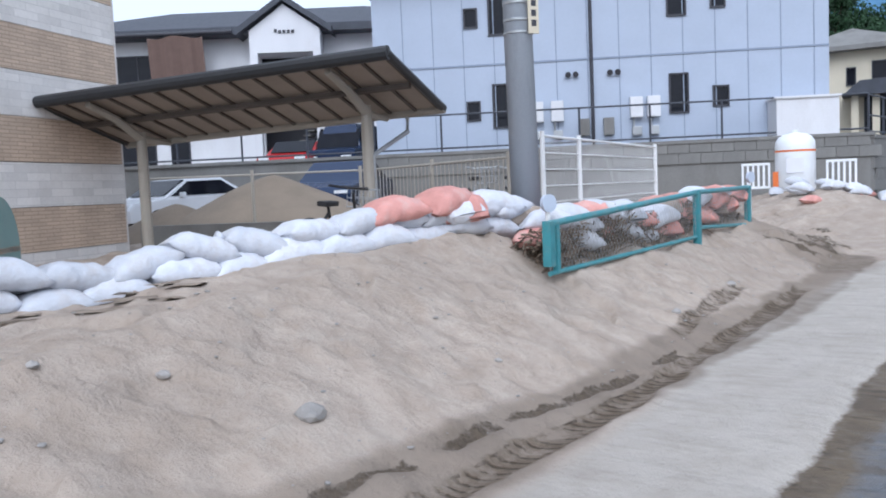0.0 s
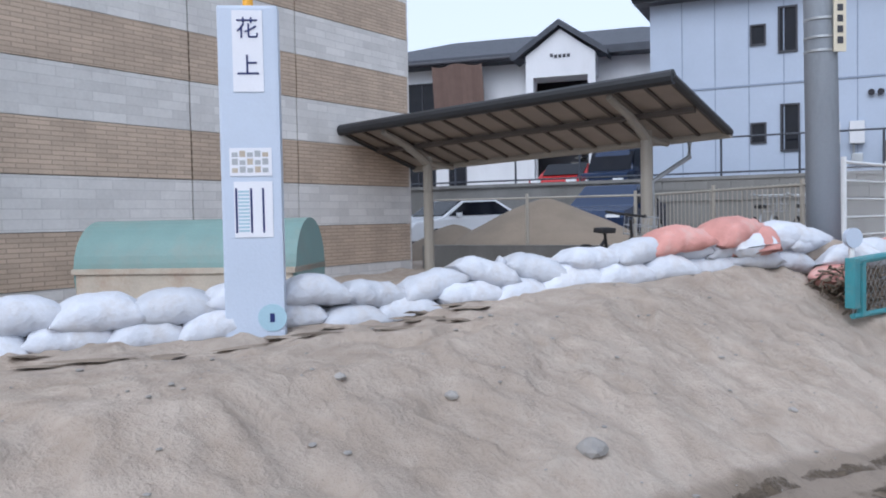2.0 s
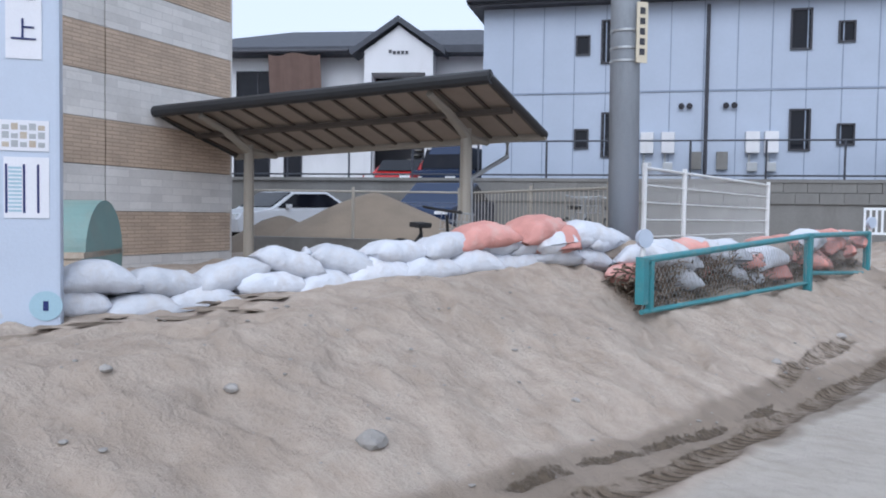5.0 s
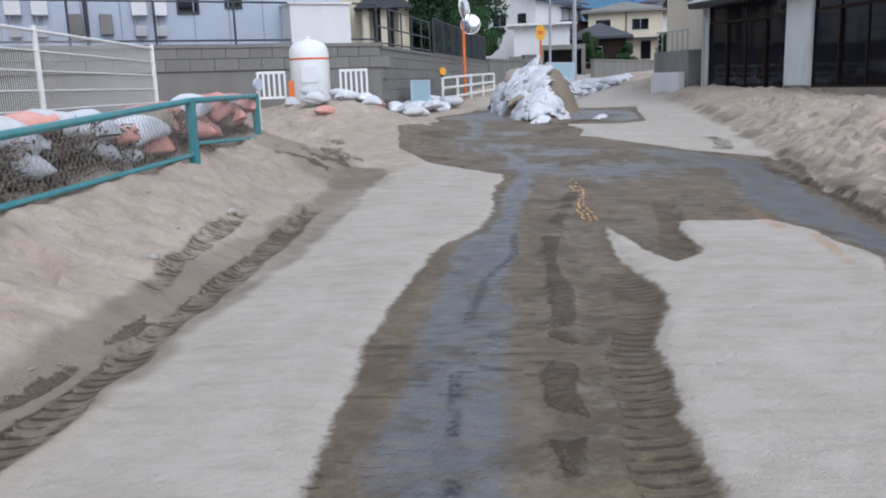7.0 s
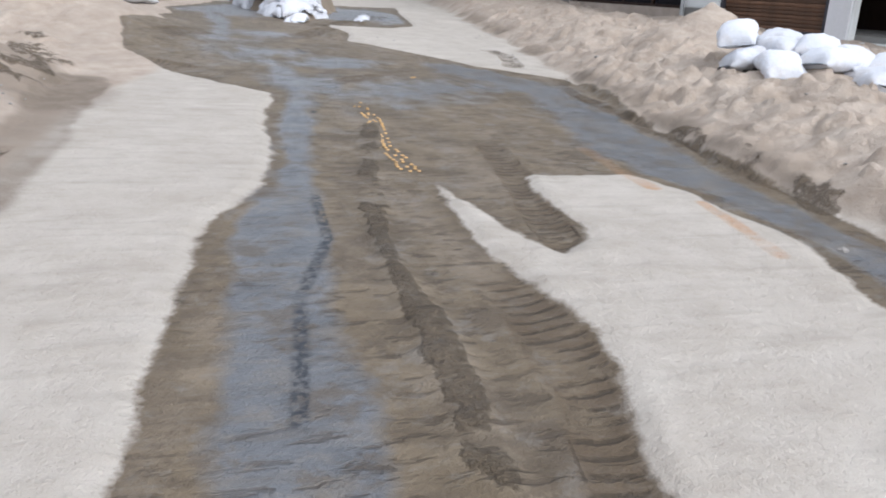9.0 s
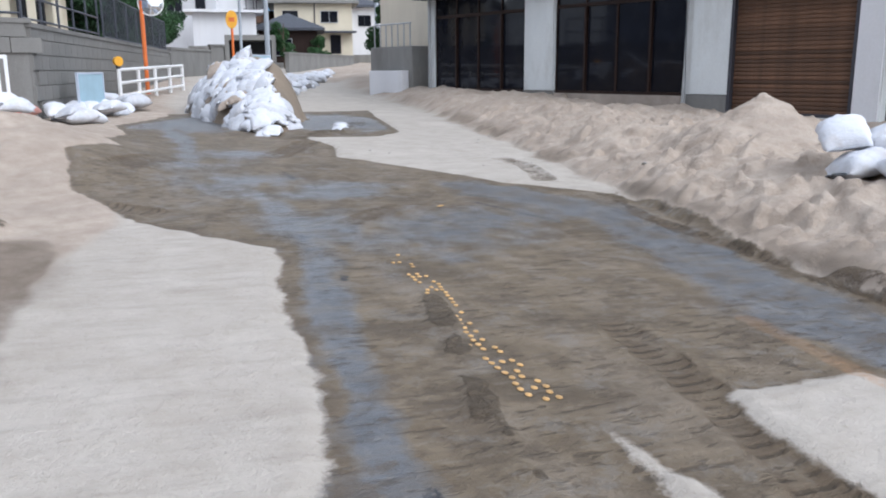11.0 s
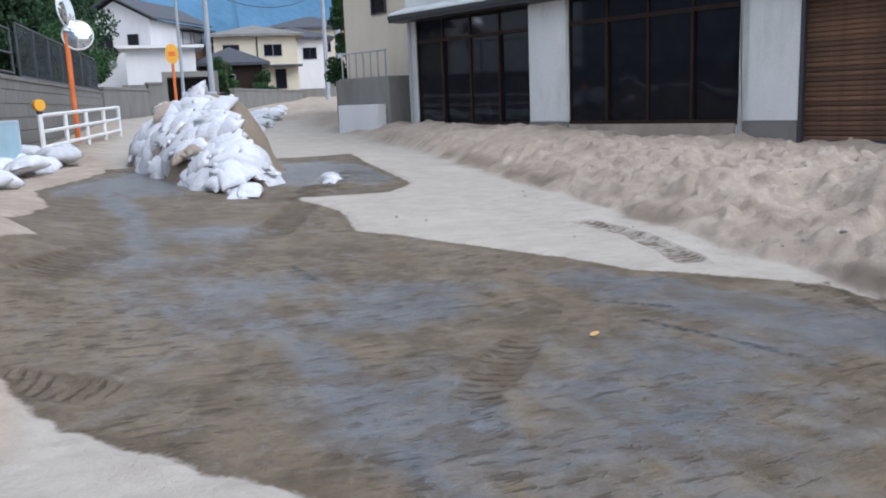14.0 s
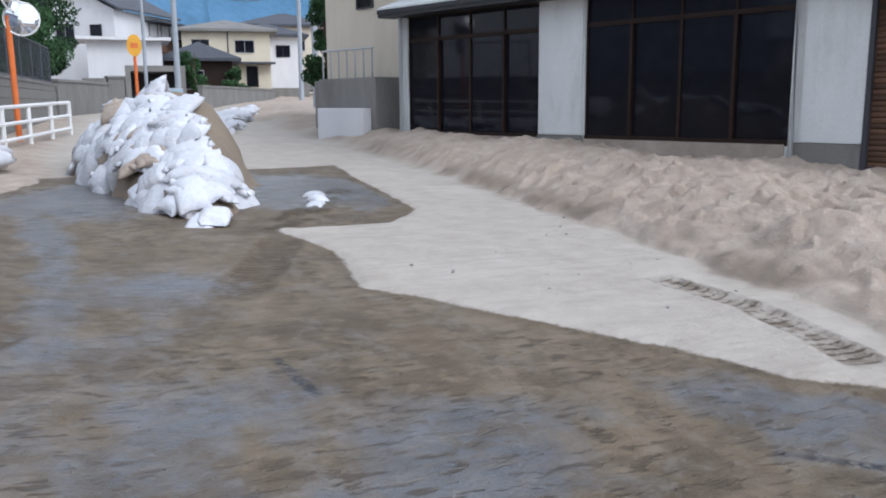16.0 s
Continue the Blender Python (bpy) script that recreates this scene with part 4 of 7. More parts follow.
def build_retaining_wall():
    # main run under the apartment house, then along the road
    runs = [((-14, 24.6), (11.8, 22.3), 0.3, 2.5), ((11.8, 22.3), (27.4, 39.6), 0.3, 2.42)]
    for i, (p, q, z0, z1) in enumerate(runs):
        d = Vector(q) - Vector(p)
        w = tagged(part("wall_retaining_%d" % (i + 1), box(0, d.length, 0.05, 0.45, z0, z1), M_CONC, None, m=along(p, d)), "weathered grey concrete block retaining wall", "wall", kind="structure")
        block = mesh_of("block", box(0.006, 0.594, 0, 0.05, 0.006, 0.294, 0.012), M_CONC)
        n = int(d.length / 0.6)
        if i > 0:
            for row in range(7):
                for k in range(n):
                    share("block", block, w, pose(k * 0.6 + (0.3 if row % 2 else 0), 0, 0.4 + row * 0.3))
        else:
            for row in (5, 6):
                for k in range(20, n):
                    share("block", block, w, pose(k * 0.6 + (0.3 if row % 2 else 0), 0, 0.43 + row * 0.3))
        part("coping", box(-0.02, d.length + 0.02, -0.03, 0.5, z1, z1 + 0.09), M_CONC, w)
    for name, outline, z in (("ground_lower_terrace", ((-60, 24.75), (-14, 24.75), (-2.1, 23.75), (-2.1, 60), (-60, 90)), 2.0), ("ground_upper_terrace", ((-2.1, 23.75), (11.7, 22.6), (27.0, 39.9), (24, 60), (20, 90), (-2.1, 90)), 2.56)):
        up = bmesh.new()
        f = up.faces.new([up.verts.new((*v, z)) for v in outline])
        r = bmesh.ops.extrude_face_region(up, geom=[f])
        bmesh.ops.translate(up, vec=(0, 0, -0.3), verts=[v for v in r["geom"] if isinstance(v, bmesh.types.BMVert)])
        tagged(part(name, up, M_CONC), "paved terrace behind the retaining wall", "ground", kind="structure")
    railing("fence_rail", (-13.5, 24.75), (11.75, 22.5), 2.59, 2.59, 1.05, 1.9, M_RAILDARK, "dark steel railing along the retaining wall", (1.0, 0.1))
    railing("fence_rail", (11.8, 22.6), (16.8, 28.1), 2.51, 2.51, 1.1, 1.4, M_RAILDARK, "dark steel railing along the retaining wall", (1.0, 0.5, 0.1))
    t = railing("mesh_fence", (17.2, 28.5), (27.2, 39.6), 2.5, 2.5, 1.3, 2.0, M_RAILDARK, "dark wire-mesh fence on the retaining wall", (1.0, 0.05))
    wires = bmesh.new()
    for k in range(100):
        tube(wires, [(k * 0.1, k * 0.111, 0.05), (k * 0.1, k * 0.111, 1.28)], 0.008, seg=3, caps=False)
    part("wire_infill", wires, M_RAILDARK, t)


def build_shop():
    d = Vector((0.275, 0.9614))
    p0 = Vector((22.17, 12.89))
    # local x runs towards the camera's side of the street front so that local -y faces the road
    b = thing("shop_building", along(p0, -d), "old two-storey shop with dark glazed doors and rusted shutter", "building")
    X = lambda u: -u
    H = 3.75
    holes = [(X(9.75), 0.9, 9.75 - 5.58, 2.9), (X(4.4), 0.9, 4.4 - 0.2, 2.9), (X(-1.0), 0.55, 2.75, 2.75), (X(-4.3), 0.5, 2.6, 2.8)]
    w = wall_bm(22.0, 0.0, H + 0.15, 0.25, [(x + 10.0, z, ww, h) for x, z, ww, h in holes])
    part("wall", w, M_SHOPWALL, b, m=pose(-10.0, 0, 0))
    part("upper_wall", box(-10.1, 12, 0.0, 0.25, H + 0.15, 7.4), M_SHOPWALL, b, "pale plaster upper storey")
    part("side_wall", box(-10.1, -9.85, 0.25, 8, 0.0, 7.4), M_SHOPWALL, b)
    part("back_wall", box(-9.85, 12, 7.8, 8, 0.0, 7.4), M_SHOPWALL, b)
    part("roof", hip_roof(-10.6, 12.5, -0.6, 8.5, 7.5, 1.8), M_ROOF, b)
    part("floor", box(-9.85, 12, 0.25, 7.8, 0.5, 0.62), M_CONC, b)
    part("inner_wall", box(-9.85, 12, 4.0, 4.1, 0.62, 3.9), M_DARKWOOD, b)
    part("eave", prism([(-0.5, 3.95), (0.0, 4.12), (0.0, 3.96), (-0.5, 3.85)], -10.25, 1.0), M_SHOPWALL, b, "narrow plaster canopy", m=Matrix(((0, 1, 0, 0), (1, 0, 0, 0), (0, 0, 1, 0), (0, 0, 0, 1))))
    # the shadow band below the canopy is painted as a near-black box
    part("soffit", box(-10.25, 1.0, -0.5, -0.004, 3.72, 3.83), M_SHEDTRIM, b, "near-black soffit standing in for shade under the canopy")
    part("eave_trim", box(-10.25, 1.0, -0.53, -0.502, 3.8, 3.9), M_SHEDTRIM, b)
    # glazed fronts
    for x0, width, n in ((X(9.75), 4.17, 4), (X(4.4), 4.2, 4)):
        front = part("glazed_front", box(x0, x0 + width, 0.06, 0.16, 3.13, 3.22), M_DARKWOOD, b, "dark wooden glazed shop front")
        part("head", box(x0, x0 + width, 0.05, 0.17, 3.7, 3.8), M_DARKWOOD, front)
        part("sill", box(x0, x0 + width, 0.02, 0.2, 0.9, 1.0), M_DARKWOOD, front)
        for k in range(n + 1):
            x = x0 + width * k / n
            part("stile", box(max(x0, x - 0.032), min(x0 + width, x + 0.032), 0.055 - 0.02 * (k % 2), 0.165, 1.0, 3.13), M_DARKWOOD, front)
            part("stile", box(max(x0, x - 0.025), min(x0 + width, x + 0.025), 0.065, 0.155, 3.22, 3.7), M_DARKWOOD, front)
        for k in range(n):
            xa, xb = x0 + width * k / n + 0.032, x0 + width * (k + 1) / n - 0.032
            part("pane", box(xa, xb, 0.09 + 0.03 * (k % 2), 0.1 + 0.03 * (k % 2), 1.0, 3.13), M_GLASSDARK, front)
            part("pane", box(xa, xb, 0.1, 0.11, 3.22, 3.7), M_GLASSDARK, front)
    for u0, u1 in ((9.7, 5.62), (4.38, 0.25)):
        part("base", box(X(u0), X(u1), -0.025, 0.0, 0.3, 0.93), M_PLINTH, b, "sand-stained concrete base course")
    part("pillar_face", box(X(5.55), X(4.43), -0.03, 0.0, 1.0, 3.72), M_SHOPWALL, b, "pale flaking plaster pillar")
    part("wall_face", box(X(0.0), X(-0.98), -0.03, 0.0, 0.98, 3.6), M_SHOPWALL, b)
    part("base", box(X(5.6), X(4.4), -0.02, 0.0, 0.3, 0.99), M_CONC, b)
    part("base", box(X(0.1), X(-0.98), -0.02, 0.0, 0.3, 0.97), M_CONC, b)
    part("downpipe", bar([(X(0.1), -0.12, 0.6), (X(0.1), -0.12, 3.85), (X(0.1), -0.45, 3.9)], 0.055), M_GREYSTEEL, b, "grey downpipe")
    part("downpipe", bar([(X(9.88), -0.1, 0.6), (X(9.88), -0.1, 3.9)], 0.05), M_GREYSTEEL, b)
    shutter = part("shutter_box", box(X(-0.8), X(-3.85), -0.35, 0.0, 3.28, 3.72, 0.02), M_SHUTTERBOX, b, "blue-grey shutter housing")
    door = part("roller_shutter", box(X(-1.0), X(-3.75), 0.1, 0.12, 0.55, 3.3), M_RUSTSHUTTER, b, "rusted brown steel roller shutter")
    slat = mesh_of("slat", prism([(0.0, 0.0), (-0.02, 0.02), (-0.02, 0.06), (0.0, 0.085)], 0, 2.75), M_RUSTSHUTTER)
    for k in range(31):
        share("slat", slat, door, Matrix(((0, 1, 0, 1.0), (1, 0, 0, 0.1), (0, 0, 1, 0.6 + k * 0.087), (0, 0, 0, 1))))
    for u in (-1.0, -3.72):
        part("guide_rail", box(X(u) - 0.03, X(u) + 0.05, -0.03, 0.1, 0.5, 3.3), M_DARKTRIM, b)
    part("shutter_bar", box(X(-1.0), X(-3.75), 0.05, 0.13, 0.5, 0.62), M_DARKTRIM, b)
    part("post", box(X(-3.78), X(-4.28), -0.06, 0.0, 0.4, 3.7), M_WHITEWALL, b, "white post")
    return b


def build_cream_neighbour():
    """Plain beige house behind the shop's far corner, on a concrete plinth."""
    d = Vector((0.275, 0.9614))
    p = Vector((22.17, 12.89)) + d * 11.6
    b = thing("house", along(p + Vector((1.6, -0.4)), -d), "beige rendered house on a stained concrete plinth", "building")
    part("wall", wall_bm(3.65, 2.4, 9.0, 0.2, [(1.55, 4.35, 0.75, 0.75), (1.55, 6.9, 0.75, 0.75)]), M_BEIGE, b, m=pose(-3.65, 0, 0))
    window_unit("window", b, -2.1, 4.35, 0.75, 0.75)
    window_unit("window", b, -2.1, 6.9, 0.75, 0.75)
    part("side_wall", box(-3.65, -3.45, 0.2, 8, 2.4, 9), M_BEIGE, b)
    part("side_wall", box(-0.2, 0.0, 0.2, 8, 2.4, 9), M_BEIGE, b)
    part("roof", hip_roof(-4.15, 0.6, -0.6, 8.6, 9.1, 1.8), M_ROOF, b)
    part("plinth", box(-1.9, 0.6, -1.6, 0.0, 0.3, 2.35, 0.03), M_CONC, b, "stained concrete plinth")
    part("plinth", box(-3.8, -1.9, -0.4, 0.0, 0.3, 2.35, 0.03), M_CONC, b, "stained concrete plinth")
    part("plinth_front", box(-1.6, 0.4, -1.9, -1.6, 0.3, 1.55, 0.03), M_WHITEWALL, b)
    for k in range(7):
        part("baluster", bar([(-1.8 + k * 0.36, -1.5, 2.35), (-1.8 + k * 0.36, -1.5, 3.1)], 0.025), M_GREYSTEEL, b)
    part("handrail", bar([(-1.8, -1.5, 3.1), (0.4, -1.5, 3.1)], 0.03), M_GREYSTEEL, b)
    return b


build_striped_building()
build_pale_blue_building()
build_gabled_apartment()
build_retaining_wall()
build_shop()
build_cream_neighbour()

# ---- shed, poles, fences ----
def build_shed():
    t = thing("bicycle_shed", pose(0, 0, 0), "open bicycle shed with dark-edged sloping roof on beige posts", "shed")
    A, B, C = Vector((-0.56, 9.64, 3.12)), Vector((0.08, 11.25, 2.62)), Vector((-5.53, 11.43, 2.95))
    Dn = B + (C - A)
    ax, ay = (C - A), (B - A)

    def P(u, v, w=0.0):
        return A + ax * u + ay * v + Vector((0, 0, w))

    def slab(u0, u1, v0, v1, w0, w1):
        bm = bmesh.new()
        vs = [bm.verts.new(P(u, v, w)) for w in (w0, w1) for v in (v0, v1) for u in (u0, u1)]
        for q in ((0, 2, 3, 1), (4, 5, 7, 6), (0, 1, 5, 4), (2, 6, 7, 3), (0, 4, 6, 2), (1, 3, 7, 5)):
            bm.faces.new([vs[i] for i in q])
        return bm
    n = 14
    for k in range(n):
        part("roof_sheet", slab(k / n + 0.002, (k + 1) / n - 0.002, 0.01, 0.99, 0.0, 0.015), M_SHEDROOF, t)
    for k in range(n + 1):
        u = min(max(k / n, 0.008), 0.992)
        part("purlin", slab(u - 0.004, u + 0.004, 0.01, 0.99, -0.03, -0.002), M_SHEDRIB, t)
    for v in (0.45,):
        part("beam", slab(0.01, 0.99, v - 0.02, v + 0.02, -0.09, -0.036), M_SHEDRIB, t)
    part("front_edge", bar([P(-0.005, 0), P(1.005, 0)], 0.085, seg=10), M_SHEDTRIM, t, "dark rolled roof edge")
    part("back_gutter", bar([P(-0.005, 1, -0.02), P(1.005, 1, -0.02)], 0.06, seg=10), M_SHEDFRAME, t)
    for u in (0.0, 1.0):
        part("side_edge", bar([P(u, -0.01), P(u, 1.01)], 0.055), M_SHEDTRIM, t)
    for u in (0.155, 0.845):
        foot = P(u, 0.62)
        head = P(u, 0.62, -0.12)
        part("post", bar([(foot.x, foot.y, 0.45), (foot.x, foot.y, head.z - 0.25), head], 0.085, 0.07, 10), M_SHEDFRAME, t)
        part("arm", bar([head + Vector((0, 0, -0.1)), P(u, 0.35, -0.11), P(u, 0.05, -0.08)], 0.07, 0.045, 8), M_SHEDFRAME, t)
        part("arm", bar([head + Vector((0, 0, -0.1)), P(u, 0.98, -0.08)], 0.06, 0.04, 8), M_SHEDFRAME, t)
    g = P(0.1, 1.0, -0.05)
    part("drain_pipe", bar([g, g + Vector((0, 0, -0.22)), (foot.x * 0 + P(0.155, 0.62).x + 0.06, P(0.155, 0.62).y, 2.0), (P(0.155, 0.62).x + 0.1, P(0.155, 0.62).y, 0.8)], 0.035), M_GREYSTEEL, t)
    return t


def build_utility_pole():
    x, y = 0.97, 9.42
    t = thing("utility_pole", pose(x, y, 0), "thick grey concrete utility pole with name plate band", "pole")
    part("shaft", bar([(0.02, 0, 0.3), (-0.1, 0.1, 11)], 0.172, 0.135, 24), M_POLE, t, smooth=True)
    for z in (3.22, 3.36, 3.55):
        part("band", bar([(-0.012, 0.02, z), (-0.012, 0.02, z + 0.025)], 0.17, 0.17, 24), M_GREYSTEEL, t)
    plate = part("name_plate", box(0.02, 0.15, -0.19, -0.172, 3.2, 3.85, 0.004), M_CREAM, t, "cream plate with dark characters", m=pose(0, 0, 0, 0, 0, 22))
    for k in range(5):
        part("bar_mark", box(0.055, 0.115, -0.194, -0.1905, 3.28 + k * 0.11, 3.35 + k * 0.11), M_DARKTRIM, plate)
    return t


def build_white_fence():
    d = Vector((2.14, 3.9)).normalized()
    p = Vector((2.06, 12.1)) - d * 1.45
    t = thing("mesh_fence", along(p, d), "white welded-wire mesh fence panels", "fence")
    L = 5.9
    for k, x in enumerate((0.0, 1.45, L)):
        part("post", bar([(x, 0, 0.6), (x, 0, 2.22)], 0.035), M_WHITEPAINT, t)
    for a, b in ((0.0, 1.45), (1.45, L)):
        panel = part("mesh_panel", bar([(a, 0, 2.16), (b, 0, 2.16)], 0.02), M_WHITEPAINT, t)
        for z in (1.94, 1.72, 1.5, 1.28, 1.06):
            part("wire", bar([(a, 0, z), (b, 0, z)], 0.01, seg=5), M_WHITEPAINT, panel)
        wires = bmesh.new()
        n = int((b - a) / 0.05)
        for i in range(1, n):
            x = a + (b - a) * i / n
            tube(wires, [(x, 0.01, 0.95), (x, 0.01, 2.16)], 0.0025, seg=3, caps=False)
        ob = part("wire_infill", wires, M_WHITEPAINT, panel)
    return t


def build_back_fence():
    """Low grey bar fence round the bicycle yard."""
    for p, q in (((-5.2, 14.4), (-1.2, 14.6)), ((-1.2, 14.6), (1.3, 11.0))):
        d = Vector(q) - Vector(p)
        t = thing("bar_fence", along(p, d), "grey upright-bar steel fence with mesh", "fence", "bar fences")
        for k in range(int(d.length / 1.9) + 1):
            part("post", bar([(k * 1.9, 0, 0.5), (k * 1.9, 0, 2.0)], 0.03), M_SHEDFRAME, t)
        for z in (1.92, 0.95):
            part("rail", bar([(0, 0, z), (d.length, 0, z)], 0.018), M_SHEDFRAME, t)
        if p[1] > 14.5:
            for k in range(int(d.length / 0.11)):
                part("bar", bar([(k * 0.11 + 0.05, 0, 0.8), (k * 0.11 + 0.05, 0, 1.95)], 0.009, seg=5), M_SHEDFRAME, t)


def build_green_fence():
    pts = [Vector((1.0, 7.7, 1.17)), Vector((3.4, 10.9, 1.36)), Vector((4.9, 13.1, 1.37))]
    foot = [0.74, 0.6, 0.62]
    t = thing("guard_fence", Matrix.Translation((0, 0, 0)), "teal steel road fence with wire mesh, half buried in silt", "fence")
    for p, z in zip(pts, foot):
        part("post", box(-0.045, 0.045, -0.045, 0.045, 0, p.z - z, 0.008), M_GREEN, t, m=Matrix.Translation((p.x, p.y, z)) @ pose(0, 0, 0, 0, 0, 54))
    p2 = pts[0] + (pts[1] - pts[0]).normalized() * 0.14
    part("post", box(-0.03, 0.03, -0.03, 0.03, 0, 0.5, 0.006), M_GREEN, t, m=Matrix.Translation((p2.x, p2.y, 0.66)) @ pose(0, 0, 0, 0, 0, 54))
    for a, b in zip(pts, pts[1:]):
        top = part("top_rail", bar([a - Vector((0, 0, 0.03)), b - Vector((0, 0, 0.03))], 0.035, seg=8), M_GREEN, t)
        low0, low1 = a - Vector((0, 0, 0.5)), b - Vector((0, 0, 0.62))
        part("bottom_rail", bar([low0, low1], 0.025), M_GREEN, t)
        mesh = bmesh.new()
        n = int((b - a).length / 0.075)
        for i in range(n):
            for s_ in (-1, 1):
                q0, q1 = i / n, min(1, max(0, (i + s_ * 4.5) / n))
                tube(mesh, [a.lerp(b, q0) - Vector((0, 0, 0.04)), low0.lerp(low1, q1)], 0.0022, seg=3, caps=False)
        part("wire_mesh", mesh, M_GREYSTEEL, top, "grey diamond wire mesh")
    return t


def reflector(p, h, label):
    t = thing("delineator", Matrix.Translation(p), label, "delineator", "round delineators")
    part("stem", bar([(0, 0, -0.3), (0, 0, h)], 0.025), M_WHITEPAINT, t)
    part("disc", bar([(0.02, -0.03, h), (-0.01, 0.015, h)], 0.09, 0.085, 16), M_SIGN, t, "round grey reflector")
    return t


def build_bus_stop():
    p = Vector((-3.2, 5.07))
    t = thing("bus_stop", pose(p.x, p.y, 0.32, 0, 0, 24) @ Matrix.Diagonal((0.8, 0.8, 0.775, 1)), "tall silver-grey bus stop pillar with name and timetable", "bus stop")
    pillar = part("pillar", box(-0.26, 0.26, -0.09, 0.09, 0.35, 3.55, 0.03), M_SIGN, t)
    name = part("name_plate", box(-0.13, 0.13, -0.098, -0.091, 2.78, 3.5), M_WHITEPLATE, t, "white name plate with navy characters")
    for k, ch in enumerate(("花", "上")):
        cu = bpy.data.curves.new("lettering", "FONT")
        cu.body, cu.size, cu.extrude, cu.align_x = ch, 0.2, 0.002, "CENTER"
        ob = new("lettering", cu)
        dg = bpy.context.evaluated_depsgraph_get()
        me = bpy.data.meshes.new_from_object(ob.evaluated_get(dg))
        bpy.data.objects.remove(ob)
        me.materials.clear()
        me.materials.append(M_NAVY)
        o2 = new("lettering", me)
        o2.parent = name
        o2.matrix_basis = pose(0.0, -0.102, 3.27 - k * 0.33, 90, 0, 0)
    notice = part("notice", box(-0.18, 0.18, -0.098, -0.091, 2.03, 2.28), M_WHITEPLATE, t, "white notice with grey print")
    for i in range(5):
        for j in range(3):
            part("print_mark", box(-0.16 + i * 0.065, -0.11 + i * 0.065, -0.1, -0.0985, 2.06 + j * 0.07, 2.1 + j * 0.07 + 0.015 * ((i + j) % 2)), M_GREYSTEEL if (i + j) % 3 else M_RUSTCREAM, notice)
    table = part("timetable", box(-0.15, 0.18, -0.098, -0.091, 1.48, 1.98), M_WHITEPLATE, t, "white timetable with blue columns")
    for x in (-0.14, -0.012, 0.09):
        part("column", box(x, x + 0.018, -0.1, -0.0985, 1.52, 1.92), M_NAVY, table)
    for k in range(12):
        part("row", box(-0.115, -0.02, -0.1, -0.0985, 1.53 + k * 0.032, 1.547 + k * 0.032), M_BLUETINT, table)
    badge = part("badge", bar([(0.15, -0.093, 0.75), (0.15, -0.1, 0.75)], 0.125, 0.125, 20), M_BLUETINT, t, "round pale blue sticker")
    part("badge_mark", box(0.13, 0.17, -0.104, -0.1005, 0.71, 0.79), M_NAVY, badge)
    part("stem", bar([(0, 0, 3.55), (0, 0, 3.66)], 0.045, seg=12), M_YELLOW, t, "orange collar")
    part("clamp", bar([(0.02, 0, 3.66), (0.02, 0, 3.8)], 0.04, seg=10), M_GREYSTEEL, t)
    disc = part("round_sign", bar([(0, -0.012, 0), (0, 0.012, 0)], 0.3, 0.3, 28), M_WHITEPLATE, t, "round white sign seen nearly edge-on", m=pose(0.06, 0, 4.08, 0, 6, 83))
    ring = bmesh.new()
    tube(ring, [(0.285 * math.cos(a), -0.014, 0.285 * math.sin(a)) for a in [k * math.pi / 16 for k in range(33)]], 0.013, seg=6)
    part("rim", ring, M_BAGRED, disc)
    return t


def build_green_tank():
    # horizontal cylinder on a cream steel box beside the striped wall
    a, b = Vector((-5.75, 6.13)), Vector((-3.66, 6.53))
    d = b - a
    t = thing("storage_tank", along(a, d), "grey-green horizontal tank cover on a rusted cream box", "tank")
    L = d.length
    bm = bmesh.new()
    tube(bm, [(0.0, 0.45, 1.14), (0.06, 0.45, 1.14), (L - 0.1, 0.45, 1.14), (L, 0.45, 1.14)], 0.47, 0.47, 40)
    part("cover", bm, M_TANKGREEN, t, smooth=False)
    part("box", box(0.03, L - 0.03, -0.04, 0.9, 0.4, 1.12, 0.02), M_RUSTCREAM, t, "cream steel box with rust streaks")
    part("lip", box(0.0, L, -0.06, 0.95, 1.12, 1.17), M_RUSTCREAM, t)
    return t


build_shed()
build_utility_pole()
build_white_fence()
build_back_fence()
build_green_fence()
build_bus_stop()
build_green_tank()
reflector(Vector((1.05, 8.1, 0.95)), 0.38, "small round grey delineator by the pole")
reflector(Vector((5.05, 13.4, 0.9)), 0.6, "small round grey delineator at the fence end")

